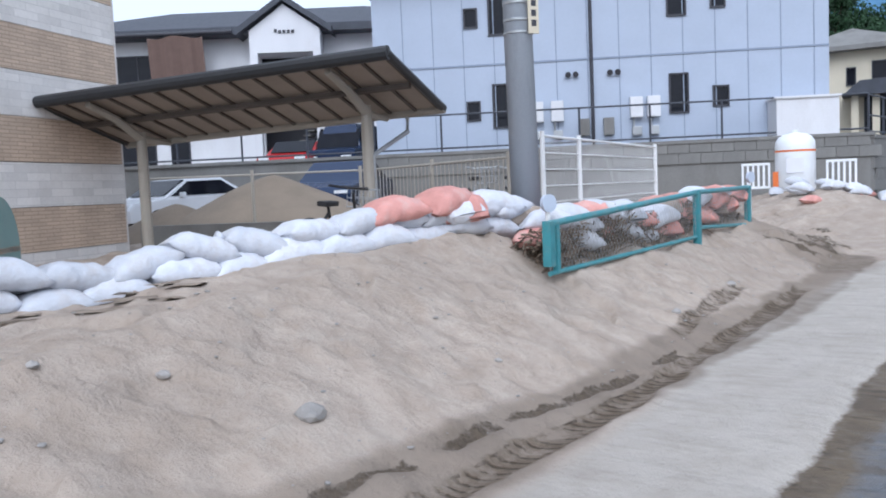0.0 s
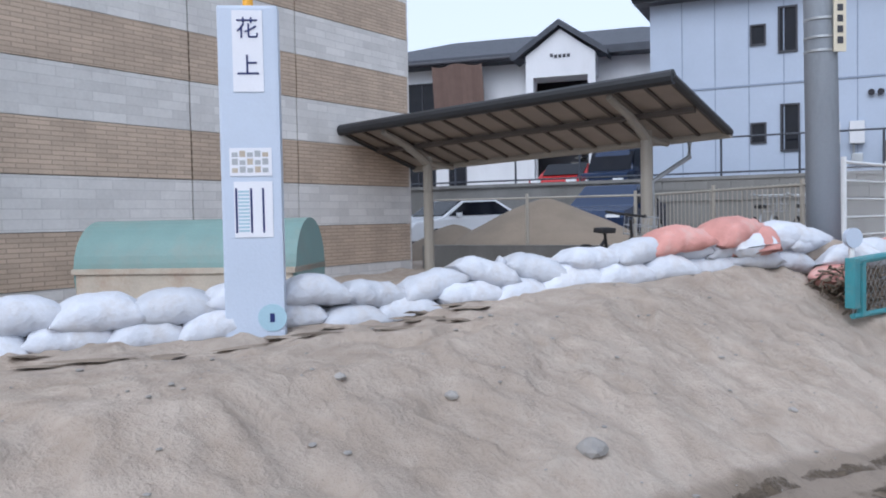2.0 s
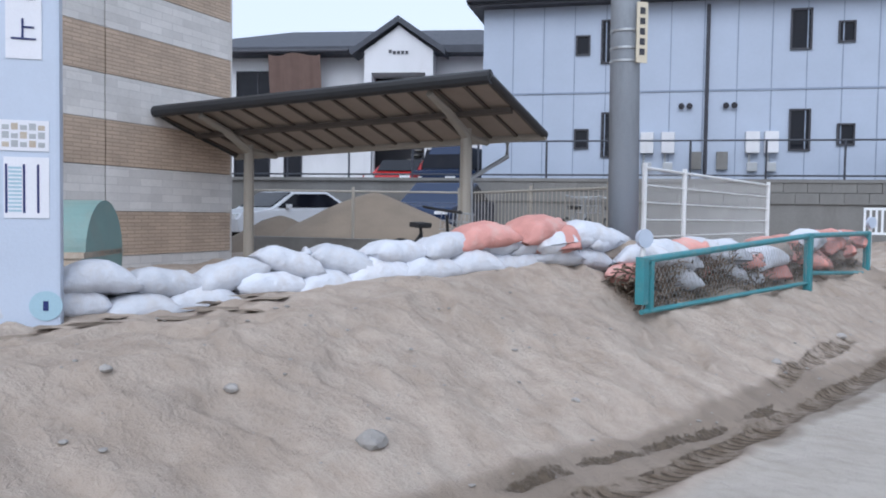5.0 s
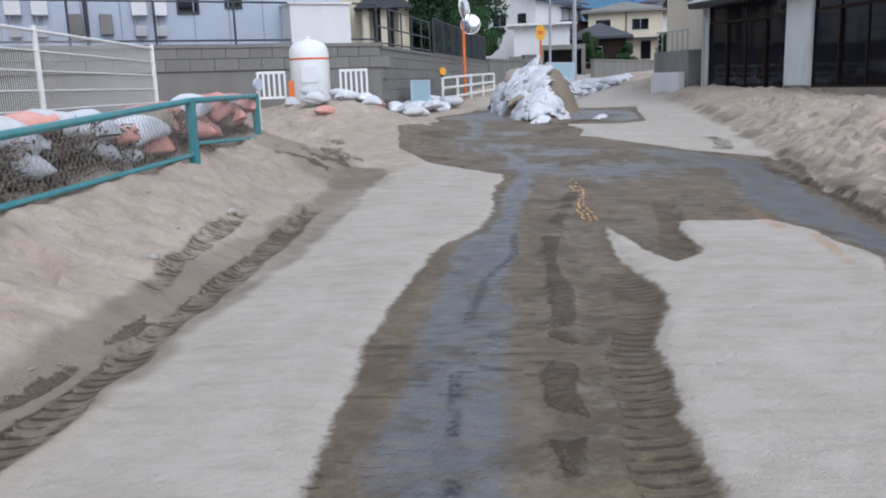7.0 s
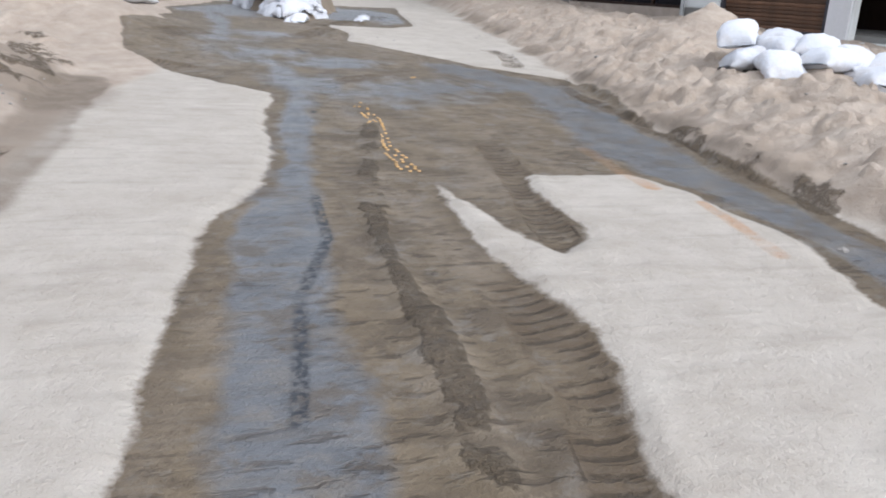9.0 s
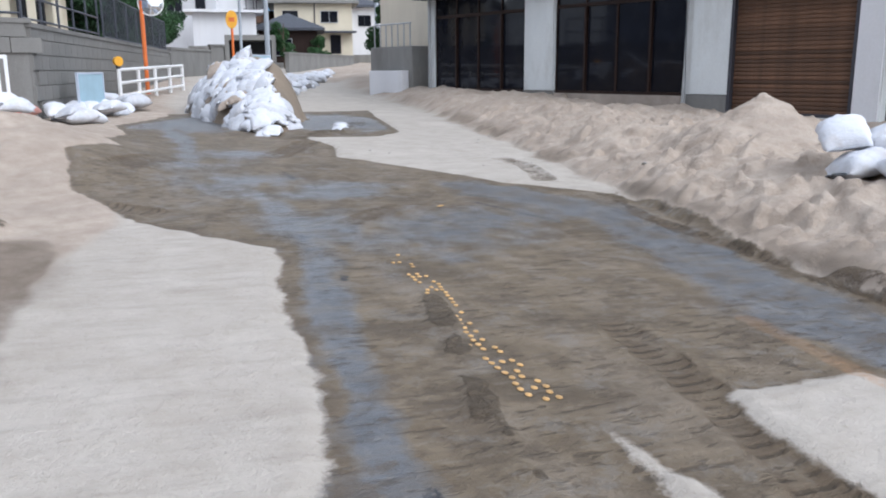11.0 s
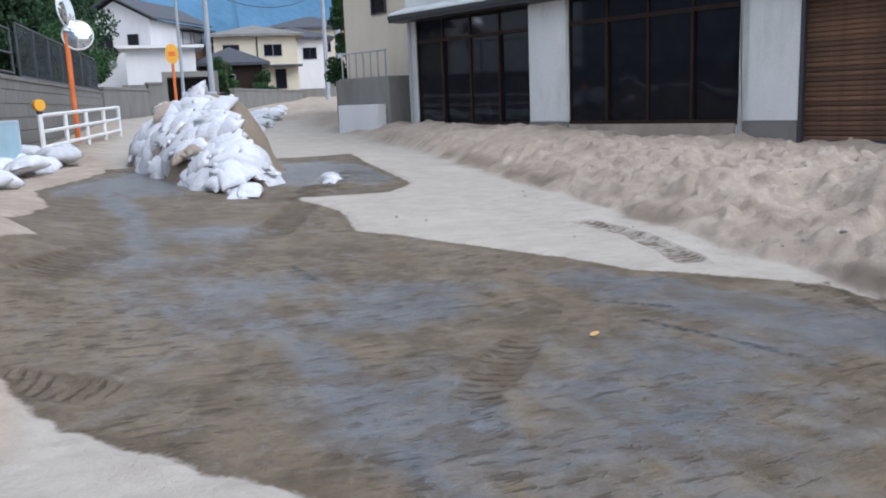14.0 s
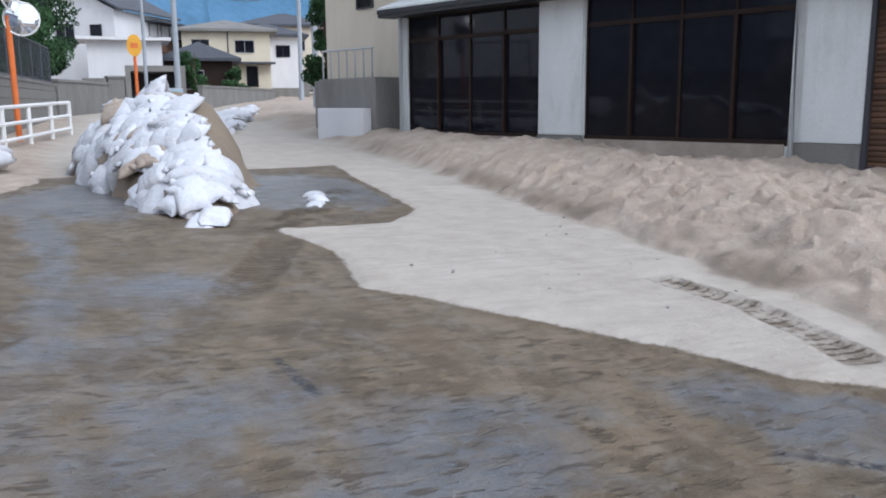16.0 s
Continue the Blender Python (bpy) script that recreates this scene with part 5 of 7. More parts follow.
# ---- sandbags ----
def bag_mesh(name, material, seed, length=0.56, width=0.38, thick=0.17, droop=0.0):
    """A filled woven bag: a pillow with pinched corners, a tied neck at one end, sags and wrinkles."""
    rng = random.Random(seed)
    bm = bmesh.new()
    nu, nv = 22, 16
    off = Vector((rng.uniform(0, 50), rng.uniform(0, 50), rng.uniform(0, 50)))
    rings = []
    for i in range(nu + 1):
        u = -1 + 2 * i / nu
        full = max(0.0, 1 - abs(u) ** 3.2) ** 0.5
        neck = 1.0 if u < 0.82 else 0.9
        ring = []
        for j in range(nv):
            a = 2 * math.pi * j / nv
            ca, sa = math.cos(a), math.sin(a)
            e = 0.72
            y = math.copysign(abs(ca) ** e, ca) * width / 2 * (0.86 + 0.14 * full) * neck
            z = math.copysign(abs(sa) ** 0.9, sa) * thick / 2 * (0.1 + 0.9 * full)
            x = u * length / 2 * (1 + 0.2 * abs(ca) ** 3 * abs(u))
            p = Vector((x, y, z))
            w = noise.noise(p * 6 + off) * 0.016 + noise.noise(p * 17 + off) * 0.009
            fold = 0.024 * math.sin(8 * a + 3 * u + seed) * (1 - full) + 0.003 * math.sin(14 * u + 3 * math.sin(a + seed))
            p += Vector((0, ca, sa)) * (w + fold)
            p.z -= droop * u * u * 0.1
            if z < 0:
                p.z *= 0.75
            ring.append(bm.verts.new(p))
        rings.append(ring)
    for a, b in zip(rings, rings[1:]):
        for j in range(nv):
            bm.faces.new((a[j], a[(j + 1) % nv], b[(j + 1) % nv], b[j]))
    bm.faces.new(rings[0][::-1])
    bm.faces.new(rings[-1])
    if seed % 2 == 0:
        # gathered neck
        tube(bm, [(length / 2 - 0.01, 0, 0), (length / 2 + 0.03, 0, 0.01), (length / 2 + 0.075, 0.01, 0.015)], 0.03, 0.055, 8)
    return mesh_of(name, bm, material, True)


BAGS = [bag_mesh("sandbag", M_BAG, k, 0.53 + 0.03 * (k % 3), 0.42 + 0.02 * (k % 2), 0.28 + 0.02 * (k % 3), (k % 4) * 0.25) for k in range(8)]
BAGS_RED = [bag_mesh("sandbag", M_BAGRED, 20 + k, 0.6, 0.46, 0.28, 0.6) for k in range(3)]
BAGS_MUD = [bag_mesh("sandbag", M_BAGBROWN, 30 + k, 0.55, 0.4, 0.24) for k in range(2)]
WHITE_LABEL = "white woven sandbag, filled and tied, slightly soiled"


def bag(meshes, p, yaw, tilt=0.0, roll=0.0, size=1.0, label=WHITE_LABEL, group="sandbags"):
    ob = new("sandbag", random.choice(meshes))
    ob.matrix_world = pose(p[0], p[1], p[2], roll, tilt, yaw) @ Matrix.Diagonal((size, size, size, 1))
    return tagged(ob, label, "sandbag", group)


def line_points(line, step):
    out, carry = [], 0.0
    for a, b in zip(line, line[1:]):
        a, b = Vector(a), Vector(b)
        L = (b - a).length
        s = carry
        while s < L:
            out.append((a + (b - a) * (s / L), math.degrees(math.atan2(b.y - a.y, b.x - a.x))))
            s += step
        carry = s - L
    return out


def bag_wall():
    random.seed(11)
    line = [(-8.0, 1.25), (-4.66, 4.13), (-3.2, 5.35), (-1.4, 6.95), (0.85, 8.9)]
    for k, (p, yaw) in enumerate(line_points(line, 0.49)):
        z = height(p.x, p.y)
        n = Vector((math.cos(math.radians(yaw + 90)), math.sin(math.radians(yaw + 90))))
        j = p + n * random.uniform(-0.03, 0.03)
        bag(BAGS, (j.x, j.y, z + 0.03), yaw + random.uniform(-12, 12) + (180 if k % 3 == 0 else 0), random.uniform(-6, 6), random.uniform(-8, 4), random.uniform(0.95, 1.08), group="sandbag wall")
        q = p + Vector((math.cos(math.radians(yaw)), math.sin(math.radians(yaw)))) * 0.2 + n * (0.03 + random.uniform(-0.03, 0.03))
        lean = random.choice((0, 0, -14, 12))
        bag(BAGS, (q.x, q.y, z + 0.2 + random.uniform(-0.01, 0.02)), yaw + random.uniform(-11, 11) + (180 if k % 2 else 0), lean + random.uniform(-5, 5), random.uniform(-10, 6), random.uniform(0.92, 1.05), group="sandbag wall")
        if k % 2 == 0:
            r = p + n * 0.32
            bag(BAGS, (r.x, r.y, z + 0.06), yaw + random.uniform(-25, 25), random.uniform(-8, 8), 0, 1.05, group="sandbag wall")
    top = [(-0.48, 7.78, 1.33, 34, "r"), (0.02, 8.21, 1.35, 52, "r"), (0.2, 8.36, 1.28, 100, "r"), (0.5, 8.62, 1.3, 36, "w"), (0.86, 8.92, 1.2, 20, "m"), (0.12, 8.3, 1.2, 120, "w")]
    for x, y, z, yaw, kind in top:
        sel, lab = {"r": (BAGS_RED, "faded salmon-red sandbag lying on the wall"), "m": (BAGS_MUD, "mud-stained brown and white sandbag"), "w": (BAGS, WHITE_LABEL)}[kind]
        bag(sel, (x, y, height(x, y) + 0.39 + (z - 1.46)), yaw, random.uniform(-12, 12), random.uniform(-10, 10), 1.05, lab, "sandbag wall")


def fence_bags():
    """Bags and torn-up plants caught behind the teal fence."""
    random.seed(5)
    a, b = Vector((1.05, 8.45)), Vector((4.6, 13.2))
    for k in range(15):
        p = a.lerp(b, k / 14)
        z = height(p.x, p.y)
        for layer in range(2):
            kind = random.choice((BAGS, BAGS, BAGS_RED, BAGS_RED, BAGS_MUD)) if layer else random.choice((BAGS, BAGS_MUD, BAGS_RED))
            lab = WHITE_LABEL if kind is BAGS else ("faded salmon-red sandbag behind the fence" if kind is BAGS_RED else "mud-stained brown and white sandbag")
            bag(kind, (p.x + random.uniform(-0.15, 0.15), p.y + random.uniform(-0.1, 0.1), z + 0.12 + 0.2 * layer), 54 + random.uniform(-60, 60), random.uniform(-15, 15), random.uniform(-15, 15), random.uniform(0.9, 1.1), lab, "bags behind the fence")
    bm = bmesh.new()
    f0, f1 = Vector((1.02, 7.95)), Vector((4.75, 13.1))
    for k in range(4600):
        q = f0.lerp(f1, random.random() ** 1.15)
        n = Vector((-0.81, 0.58)) * random.uniform(-0.05, 0.38)
        z = height(q.x, q.y) + random.uniform(0.0, 0.42) * (1 - 0.5 * abs(n.length - 0.15))
        p = Vector((q.x + n.x, q.y + n.y, z))
        d = Vector((random.gauss(0.58, 0.5), random.gauss(0.8, 0.5), random.gauss(0.15, 0.4))).normalized() * random.uniform(0.06, 0.3)
        tube(bm, [p - d / 2, p + d * 0.1 + Vector((0, 0, random.uniform(-0.02, 0.03))), p + d / 2], random.uniform(0.004, 0.012), 0.003, 4, False)
    tagged(part("flood_debris", bm, M_DEBRIS), "tangled grey-brown straw and twigs washed against the fence", "debris", kind="stuff")


def add_mesh(joined, me, m):
    """Adds a copy of a mesh, set at the pose m, to the lists of points and faces of a joined one."""
    k = len(joined[0])
    joined[0].extend((m @ v.co)[:] for v in me.vertices)
    joined[1].extend([k + i for i in p.vertices] for p in me.polygons)


def join_mesh(name, joined, material, smooth_faces=True):
    me = bpy.data.meshes.new(name)
    me.from_pydata(joined[0], [], joined[1])
    me.materials.append(material)
    me.polygons.foreach_set("use_smooth", [smooth_faces] * len(me.polygons))
    return new(name, me)


def heap():
    """The long mound of dumped bags in the road."""
    random.seed(23)
    c, ax = Vector((16.65, 21.52)), Vector((0.6, 0.8)).normalized()
    side = Vector((-ax.y, ax.x))
    hl, hw, hh = 4.6, 1.35, 1.12

    def spread(u, v):
        return hw * (1.1 if v > 0 else 0.9) * (0.36 + 0.64 * min(1.0, max(0.0, (u + hl) / 5.0)))

    def top(u, v):
        return bags_top(u, v) + (0.24 + 0.25 * noise.noise(Vector((u * 2.2, v * 2.5, 7)))) * math.exp(-((u - 0.1) / 1.2) ** 2 - ((v + 0.5) / 0.4) ** 2)

    def bags_top(u, v):
        w = spread(u, v)
        r = min(1.0, (abs(u / hl) ** 2.6 + abs(v / w) ** 2))
        lift = 0.25 + 0.75 * min(1, (u + hl) / 3.4)
        return hh * lift * (1 - r) ** 0.6 + 0.5 * noise.noise(Vector((u * 1.1, v * 1.3, 4))) * (1 - r)

    bm = bmesh.new()
    n, m_ = 44, 26
    grid = []
    for i in range(n + 1):
        row = []
        for j in range(m_ + 1):
            u, v = hl * (-1.06 + 2.12 * i / n), hw * (-1.08 + 2.4 * j / m_)
            p = c + ax * u + side * v
            z = height(p.x, p.y) - 0.06 + max(0, top(u, v)) + 0.09 * noise.noise(Vector((p.x * 3, p.y * 3, 1))) + 0.05 * noise.noise(Vector((p.x * 8, p.y * 8, 2)))
            row.append(bm.verts.new((p.x, p.y, z)))
        grid.append(row)
    for i in range(n):
        for j in range(m_):
            bm.faces.new((grid[i][j], grid[i + 1][j], grid[i + 1][j + 1], grid[i][j + 1]))
    tagged(part("soil_mound", bm, M_PILESAND, smooth=True), "brown soil mound under dumped sandbags", "soil heap", kind="")
    rest = ([], [])
    made = 0
    for k in range(860):
        u = random.uniform(-hl, hl) if k > 210 else random.uniform(-hl, -hl * 0.3)
        v = random.uniform(-hw * 0.72, hw * 1.3)
        r = abs(u / hl) ** 2.6 + abs(v / spread(u, v)) ** 2
        if r > 1.02 + 0.1 * random.random() or (v < 0.0 and u > -3.0 and random.random() < 0.95) or noise.noise(Vector((u * 1.3, v * 1.6, 9))) < -0.22:
            continue
        p = c + ax * u + side * v
        e = 0.12
        dzu, dzv = (top(u + e, v) - top(u - e, v)) / (2 * e), (top(u, v + e) - top(u, v - e)) / (2 * e)
        nrm = Vector((0, 0, 1)) - Vector((ax.x, ax.y, 0)) * dzu - Vector((side.x, side.y, 0)) * dzv
        q = nrm.to_track_quat("Z", "Y").to_matrix().to_4x4()
        kind = BAGS_MUD if random.random() < 0.14 else BAGS
        z = height(p.x, p.y) + max(0, top(u, v))
        m = Matrix.Translation((p.x, p.y, z + random.uniform(-0.01, 0.07))) @ q @ pose(0, 0, 0, random.uniform(-14, 14), random.uniform(-16, 16), random.uniform(0, 360)) @ Matrix.Diagonal((random.uniform(0.75, 1.05), random.uniform(0.7, 1.0), random.uniform(0.5, 0.8), 1))
        if u > 0.3 or made > 210:
            add_mesh(rest, random.choice(BAGS), m)
            continue
        made += 1
        ob = new("sandbag", random.choice(kind))
        ob.matrix_world = m
        tagged(ob, "crumpled white sandbag dumped on the heap" if kind is BAGS else "mud-stained brown and white sandbag", "sandbag", "dumped sandbags")
    tagged(join_mesh("dumped_bags", rest, M_BAG), "white sandbags piled along the back of the heap", "sandbags", kind="stuff")
    for x, y, yaw in ((15.7, 17.9, 20), (16.1, 18.2, 70), (16.4, 18.5, 10)):
        bag(BAGS, (x, y, height(x, y) - 0.01), yaw, size=0.55, group="dumped sandbags")


def scattered_bags():
    random.seed(31)
    for x, y, z, yaw in ((12.3, 7.75, 0.3, 20), (12.15, 7.5, 0.1, -40), (12.3, 7.2, 0.16, 60), (12.35, 6.8, 0.18, 10), (11.75, 7.0, 0.0, 35), (12.0, 6.55, 0.06, -20), (12.4, 6.4, 0.1, 50), (12.6, 7.3, 0.2, 100), (12.5, 6.0, 0.15, 5), (12.2, 6.1, 0.05, 80), (11.95, 6.0, 0.0, 40)):
        bag(BAGS, (x, y, height(x, y) + z + 0.05), yaw, random.uniform(-15, 15), random.uniform(-12, 12), 1.1, "clean white sandbag dumped on the silt bank", "bags on the silt bank")
    for k in range(11):
        x, y = random.uniform(7.5, 9.7), random.uniform(17.5, 18.9)
        kind = BAGS_RED if k in (3, 9) else BAGS
        bag(kind, (x, y, height(x, y) + 0.07 + 0.12 * random.random()), random.uniform(0, 360), random.uniform(-12, 12), random.uniform(-12, 12), 0.75, "white sandbag lying by the water tank" if kind is BAGS else "faded salmon-red sandbag half sunk in sand", "bags by the tank")
    bag(BAGS_RED, (7.75, 17.1, height(7.75, 17.1) - 0.02), 40, 10, 5, 0.8, "faded salmon-red sandbag half sunk in sand", "bags by the tank")
    for k in range(26):
        t = random.random()
        x, y = 11.8 + 4.3 * t + random.uniform(-0.5, 0.4), 21.2 + 4.6 * t + random.uniform(-0.5, 0.3)
        bag(BAGS, (x, y, height(x, y) + 0.05 + 0.2 * random.random()), random.uniform(0, 360), random.uniform(-20, 20), random.uniform(-20, 20), 1.0, "white sandbag slumped beside the railing", "bags by the railing")
    rest = ([], [])
    for k in range(230):
        t = random.random() ** 1.3
        x, y = 19.6 + 17.4 * t + random.uniform(-0.4, 0.4), 24.8 + 14.2 * t + random.uniform(-0.5, 0.5)
        add_mesh(rest, random.choice(BAGS), pose(x, y, height(x, y) + 0.06 + random.choice((0, 0, 0.15, 0.28)) * (1.15 - 0.6 * t), random.uniform(-15, 15), random.uniform(-15, 15), random.uniform(0, 360)))
    tagged(join_mesh("far_bags", rest, M_BAG), "long low row of white sandbags beside the road", "sandbags", kind="stuff")


bag_wall()
fence_bags()
heap()
scattered_bags()

# ---- tank, rails, mirrors ----
def build_water_tank():
    x, y = 8.55, 19.65
    z = height(x, y) - 0.05
    t = thing("water_tank", pose(x - 0.05, y, z - 0.04, 0, 0, -24) @ Matrix.Diagonal((0.85, 0.85, 0.88, 1)), "white upright plastic water tank with an orange stripe", "tank")
    bm = bmesh.new()
    prof = [(0.5, 0.0), (0.53, 0.05), (0.53, 1.25), (0.51, 1.4), (0.44, 1.52), (0.3, 1.6), (0.1, 1.64)]
    seg = 28
    rings = [[bm.verts.new((r * math.cos(2 * math.pi * k / seg), r * math.sin(2 * math.pi * k / seg), h)) for k in range(seg)] for r, h in prof]
    for a, b in zip(rings, rings[1:]):
        for k in range(seg):
            bm.faces.new((a[k], a[(k + 1) % seg], b[(k + 1) % seg], b[k]))
    bm.faces.new(rings[0][::-1])
    bm.faces.new(rings[-1])
    part("body", bm, M_WHITEPLASTIC, t, smooth=True)
    part("cap", bar([(0, 0, 1.63), (0, 0, 1.72)], 0.08, seg=14), M_WHITEPLASTIC, t)
    st = bmesh.new()
    tube(st, [(0, 0, 1.12), (0, 0, 1.17)], 0.537, 0.537, 28, False)
    part("stripe", st, M_ORANGE, t, "orange stripe")
    part("label_plate", box(-0.22, 0.22, -0.545, -0.53, 0.55, 0.95), M_WHITEPLATE, t)
    for sx in (-1.25, 0.62):
        f = thing("barricade", pose(x, y, z, 0, 0, -24) @ pose(sx, -0.1, 0.1), "white slatted plastic barricade", "barricade", "barricades")
        for k in range(6):
            part("slat", box(k * 0.12, k * 0.12 + 0.05, -0.02, 0.02, 0.0, 0.6), M_WHITEPLASTIC, f)
        for h in (0.0, 0.56):
            part("rail", box(0, 0.65, -0.03, -0.02, h, h + 0.06), M_WHITEPLASTIC, f)
    part("orange_panel", box(-0.58, -0.4, -0.3, -0.27, 0.12, 0.6), M_ORANGE, t, "orange panel beside the tank")


def build_guard_rail():
    a, b = Vector((16.3, 26.5)), Vector((21.8, 31.2))
    z0, z1 = height(a.x, a.y) - 0.1, height(b.x, b.y) - 0.1
    railing("guard_rail", a, b, z0, z1, 1.0, 1.7, M_WHITEPAINT, "white painted tubular guard rail", (0.97, 0.62, 0.28), 0.045, 0.055)
    lamp = thing("warning_lamp", Matrix.Translation((a.x, a.y, z0 + 1.0)), "amber warning lamp on the railing", "lamp")
    part("body", bar([(0, 0, 0), (0, 0, 0.12)], 0.06), M_DARKTRIM, lamp)
    part("lens", bar([(0, -0.06, 0.2), (0, 0.06, 0.2)], 0.13, 0.12, 14), M_YELLOW, lamp)
    p = thing("sign_panel", along((13.15, 23.15), (1.25, 1.0)) @ pose(0, 0, height(13.8, 23.7) + 0.05), "pale blue mesh panel on a frame", "panel")
    part("sheet", box(0, 1.5, -0.01, 0.01, 0.15, 0.85), M_BLUETINT, p)
    part("frame", frame_bm(1.54, 0.76, 0.04, 0.05), M_SIGN, p, m=pose(-0.02, 0, 0.12))
    for xx in (0.2, 1.3):
        part("leg", bar([(xx, 0.03, -0.3), (xx, 0.03, 0.2)], 0.03), M_GREYSTEEL, p)
    q = thing("sign_panel", along((29.5, 37.2), (3.0, 1.2)) @ pose(0, 0, height(30, 38) + 0.05), "pale blue mesh panel on a frame", "panel")
    part("sheet", box(0, 3.2, -0.01, 0.01, 0.2, 1.1), M_BLUETINT, q)
    part("frame", frame_bm(3.24, 0.96, 0.05, 0.05), M_SIGN, q, m=pose(-0.02, 0, 0.17))
    for xx in (0.3, 2.9):
        part("leg", bar([(xx, 0.03, -0.3), (xx, 0.03, 0.25)], 0.03), M_GREYSTEEL, q)


def convex_mirror(parent, m, r):
    bm = bmesh.new()
    rings = []
    for k in range(7):
        a = k / 6 * 0.5
        rings.append([bm.verts.new((r * math.sin(a) / math.sin(0.5) * math.cos(2 * math.pi * j / 24), r * math.sin(a) / math.sin(0.5) * math.sin(2 * math.pi * j / 24), r * 2.08 * (math.cos(a) - math.cos(0.5)))) for j in range(24)] if k else [bm.verts.new((0, 0, r * 2.08 * (1 - math.cos(0.5))))])
    for j in range(24):
        bm.faces.new((rings[0][0], rings[1][j], rings[1][(j + 1) % 24]))
    for a, b in zip(rings[1:], rings[2:]):
        for j in range(24):
            bm.faces.new((a[j], b[j], b[(j + 1) % 24], a[(j + 1) % 24]))
    glass = part("mirror", bm, M_CHROME, parent, "round convex mirror", smooth=True, m=m)
    ring = bmesh.new()
    tube(ring, [(r * math.cos(a), r * math.sin(a), 0) for a in [k * math.pi / 16 for k in range(33)]], 0.022, seg=6)
    part("rim", ring, M_WHITEPAINT, glass)
    part("back", bar([(0, 0, -0.06), (0, 0, -0.02)], r * 0.8, r, 24), M_GREYSTEEL, glass)


def build_mirror_pole():
    x, y = 19.3, 29.65
    t = thing("traffic_mirror", pose(x, y, 0), "orange pole with two round convex traffic mirrors", "traffic mirror")
    part("pole", bar([(0, 0, 0.5), (0, 0, 3.75)], 0.065, seg=10), M_ORANGE, t)
    convex_mirror(t, pose(0.22, -0.18, 3.68, 84, 0, -38), 0.38)
    convex_mirror(t, pose(0.0, -0.1, 4.3, 84, 0, 30), 0.44)
    s = thing("warning_sign", pose(29.1, 37.15, -0.25), "orange-yellow rounded warning sign on an orange pole", "sign")
    part("pole", bar([(0, 0, 1.0), (0, 0, 4.3)], 0.06), M_ORANGE, s)
    part("plate", bar([(0, -0.08, 0), (0, -0.05, 0)], 0.37, 0.37, 24), M_YELLOW, s, m=pose(0, 0, 4.15, 0, 0, -38) @ Matrix.Diagonal((0.72, 1, 1.1, 1)))
    part("plate_mark", box(-0.13, 0.13, -0.09, -0.082, 4.05, 4.24), M_ORANGE, s, m=pose(0, 0, 0, 0, 0, -38))


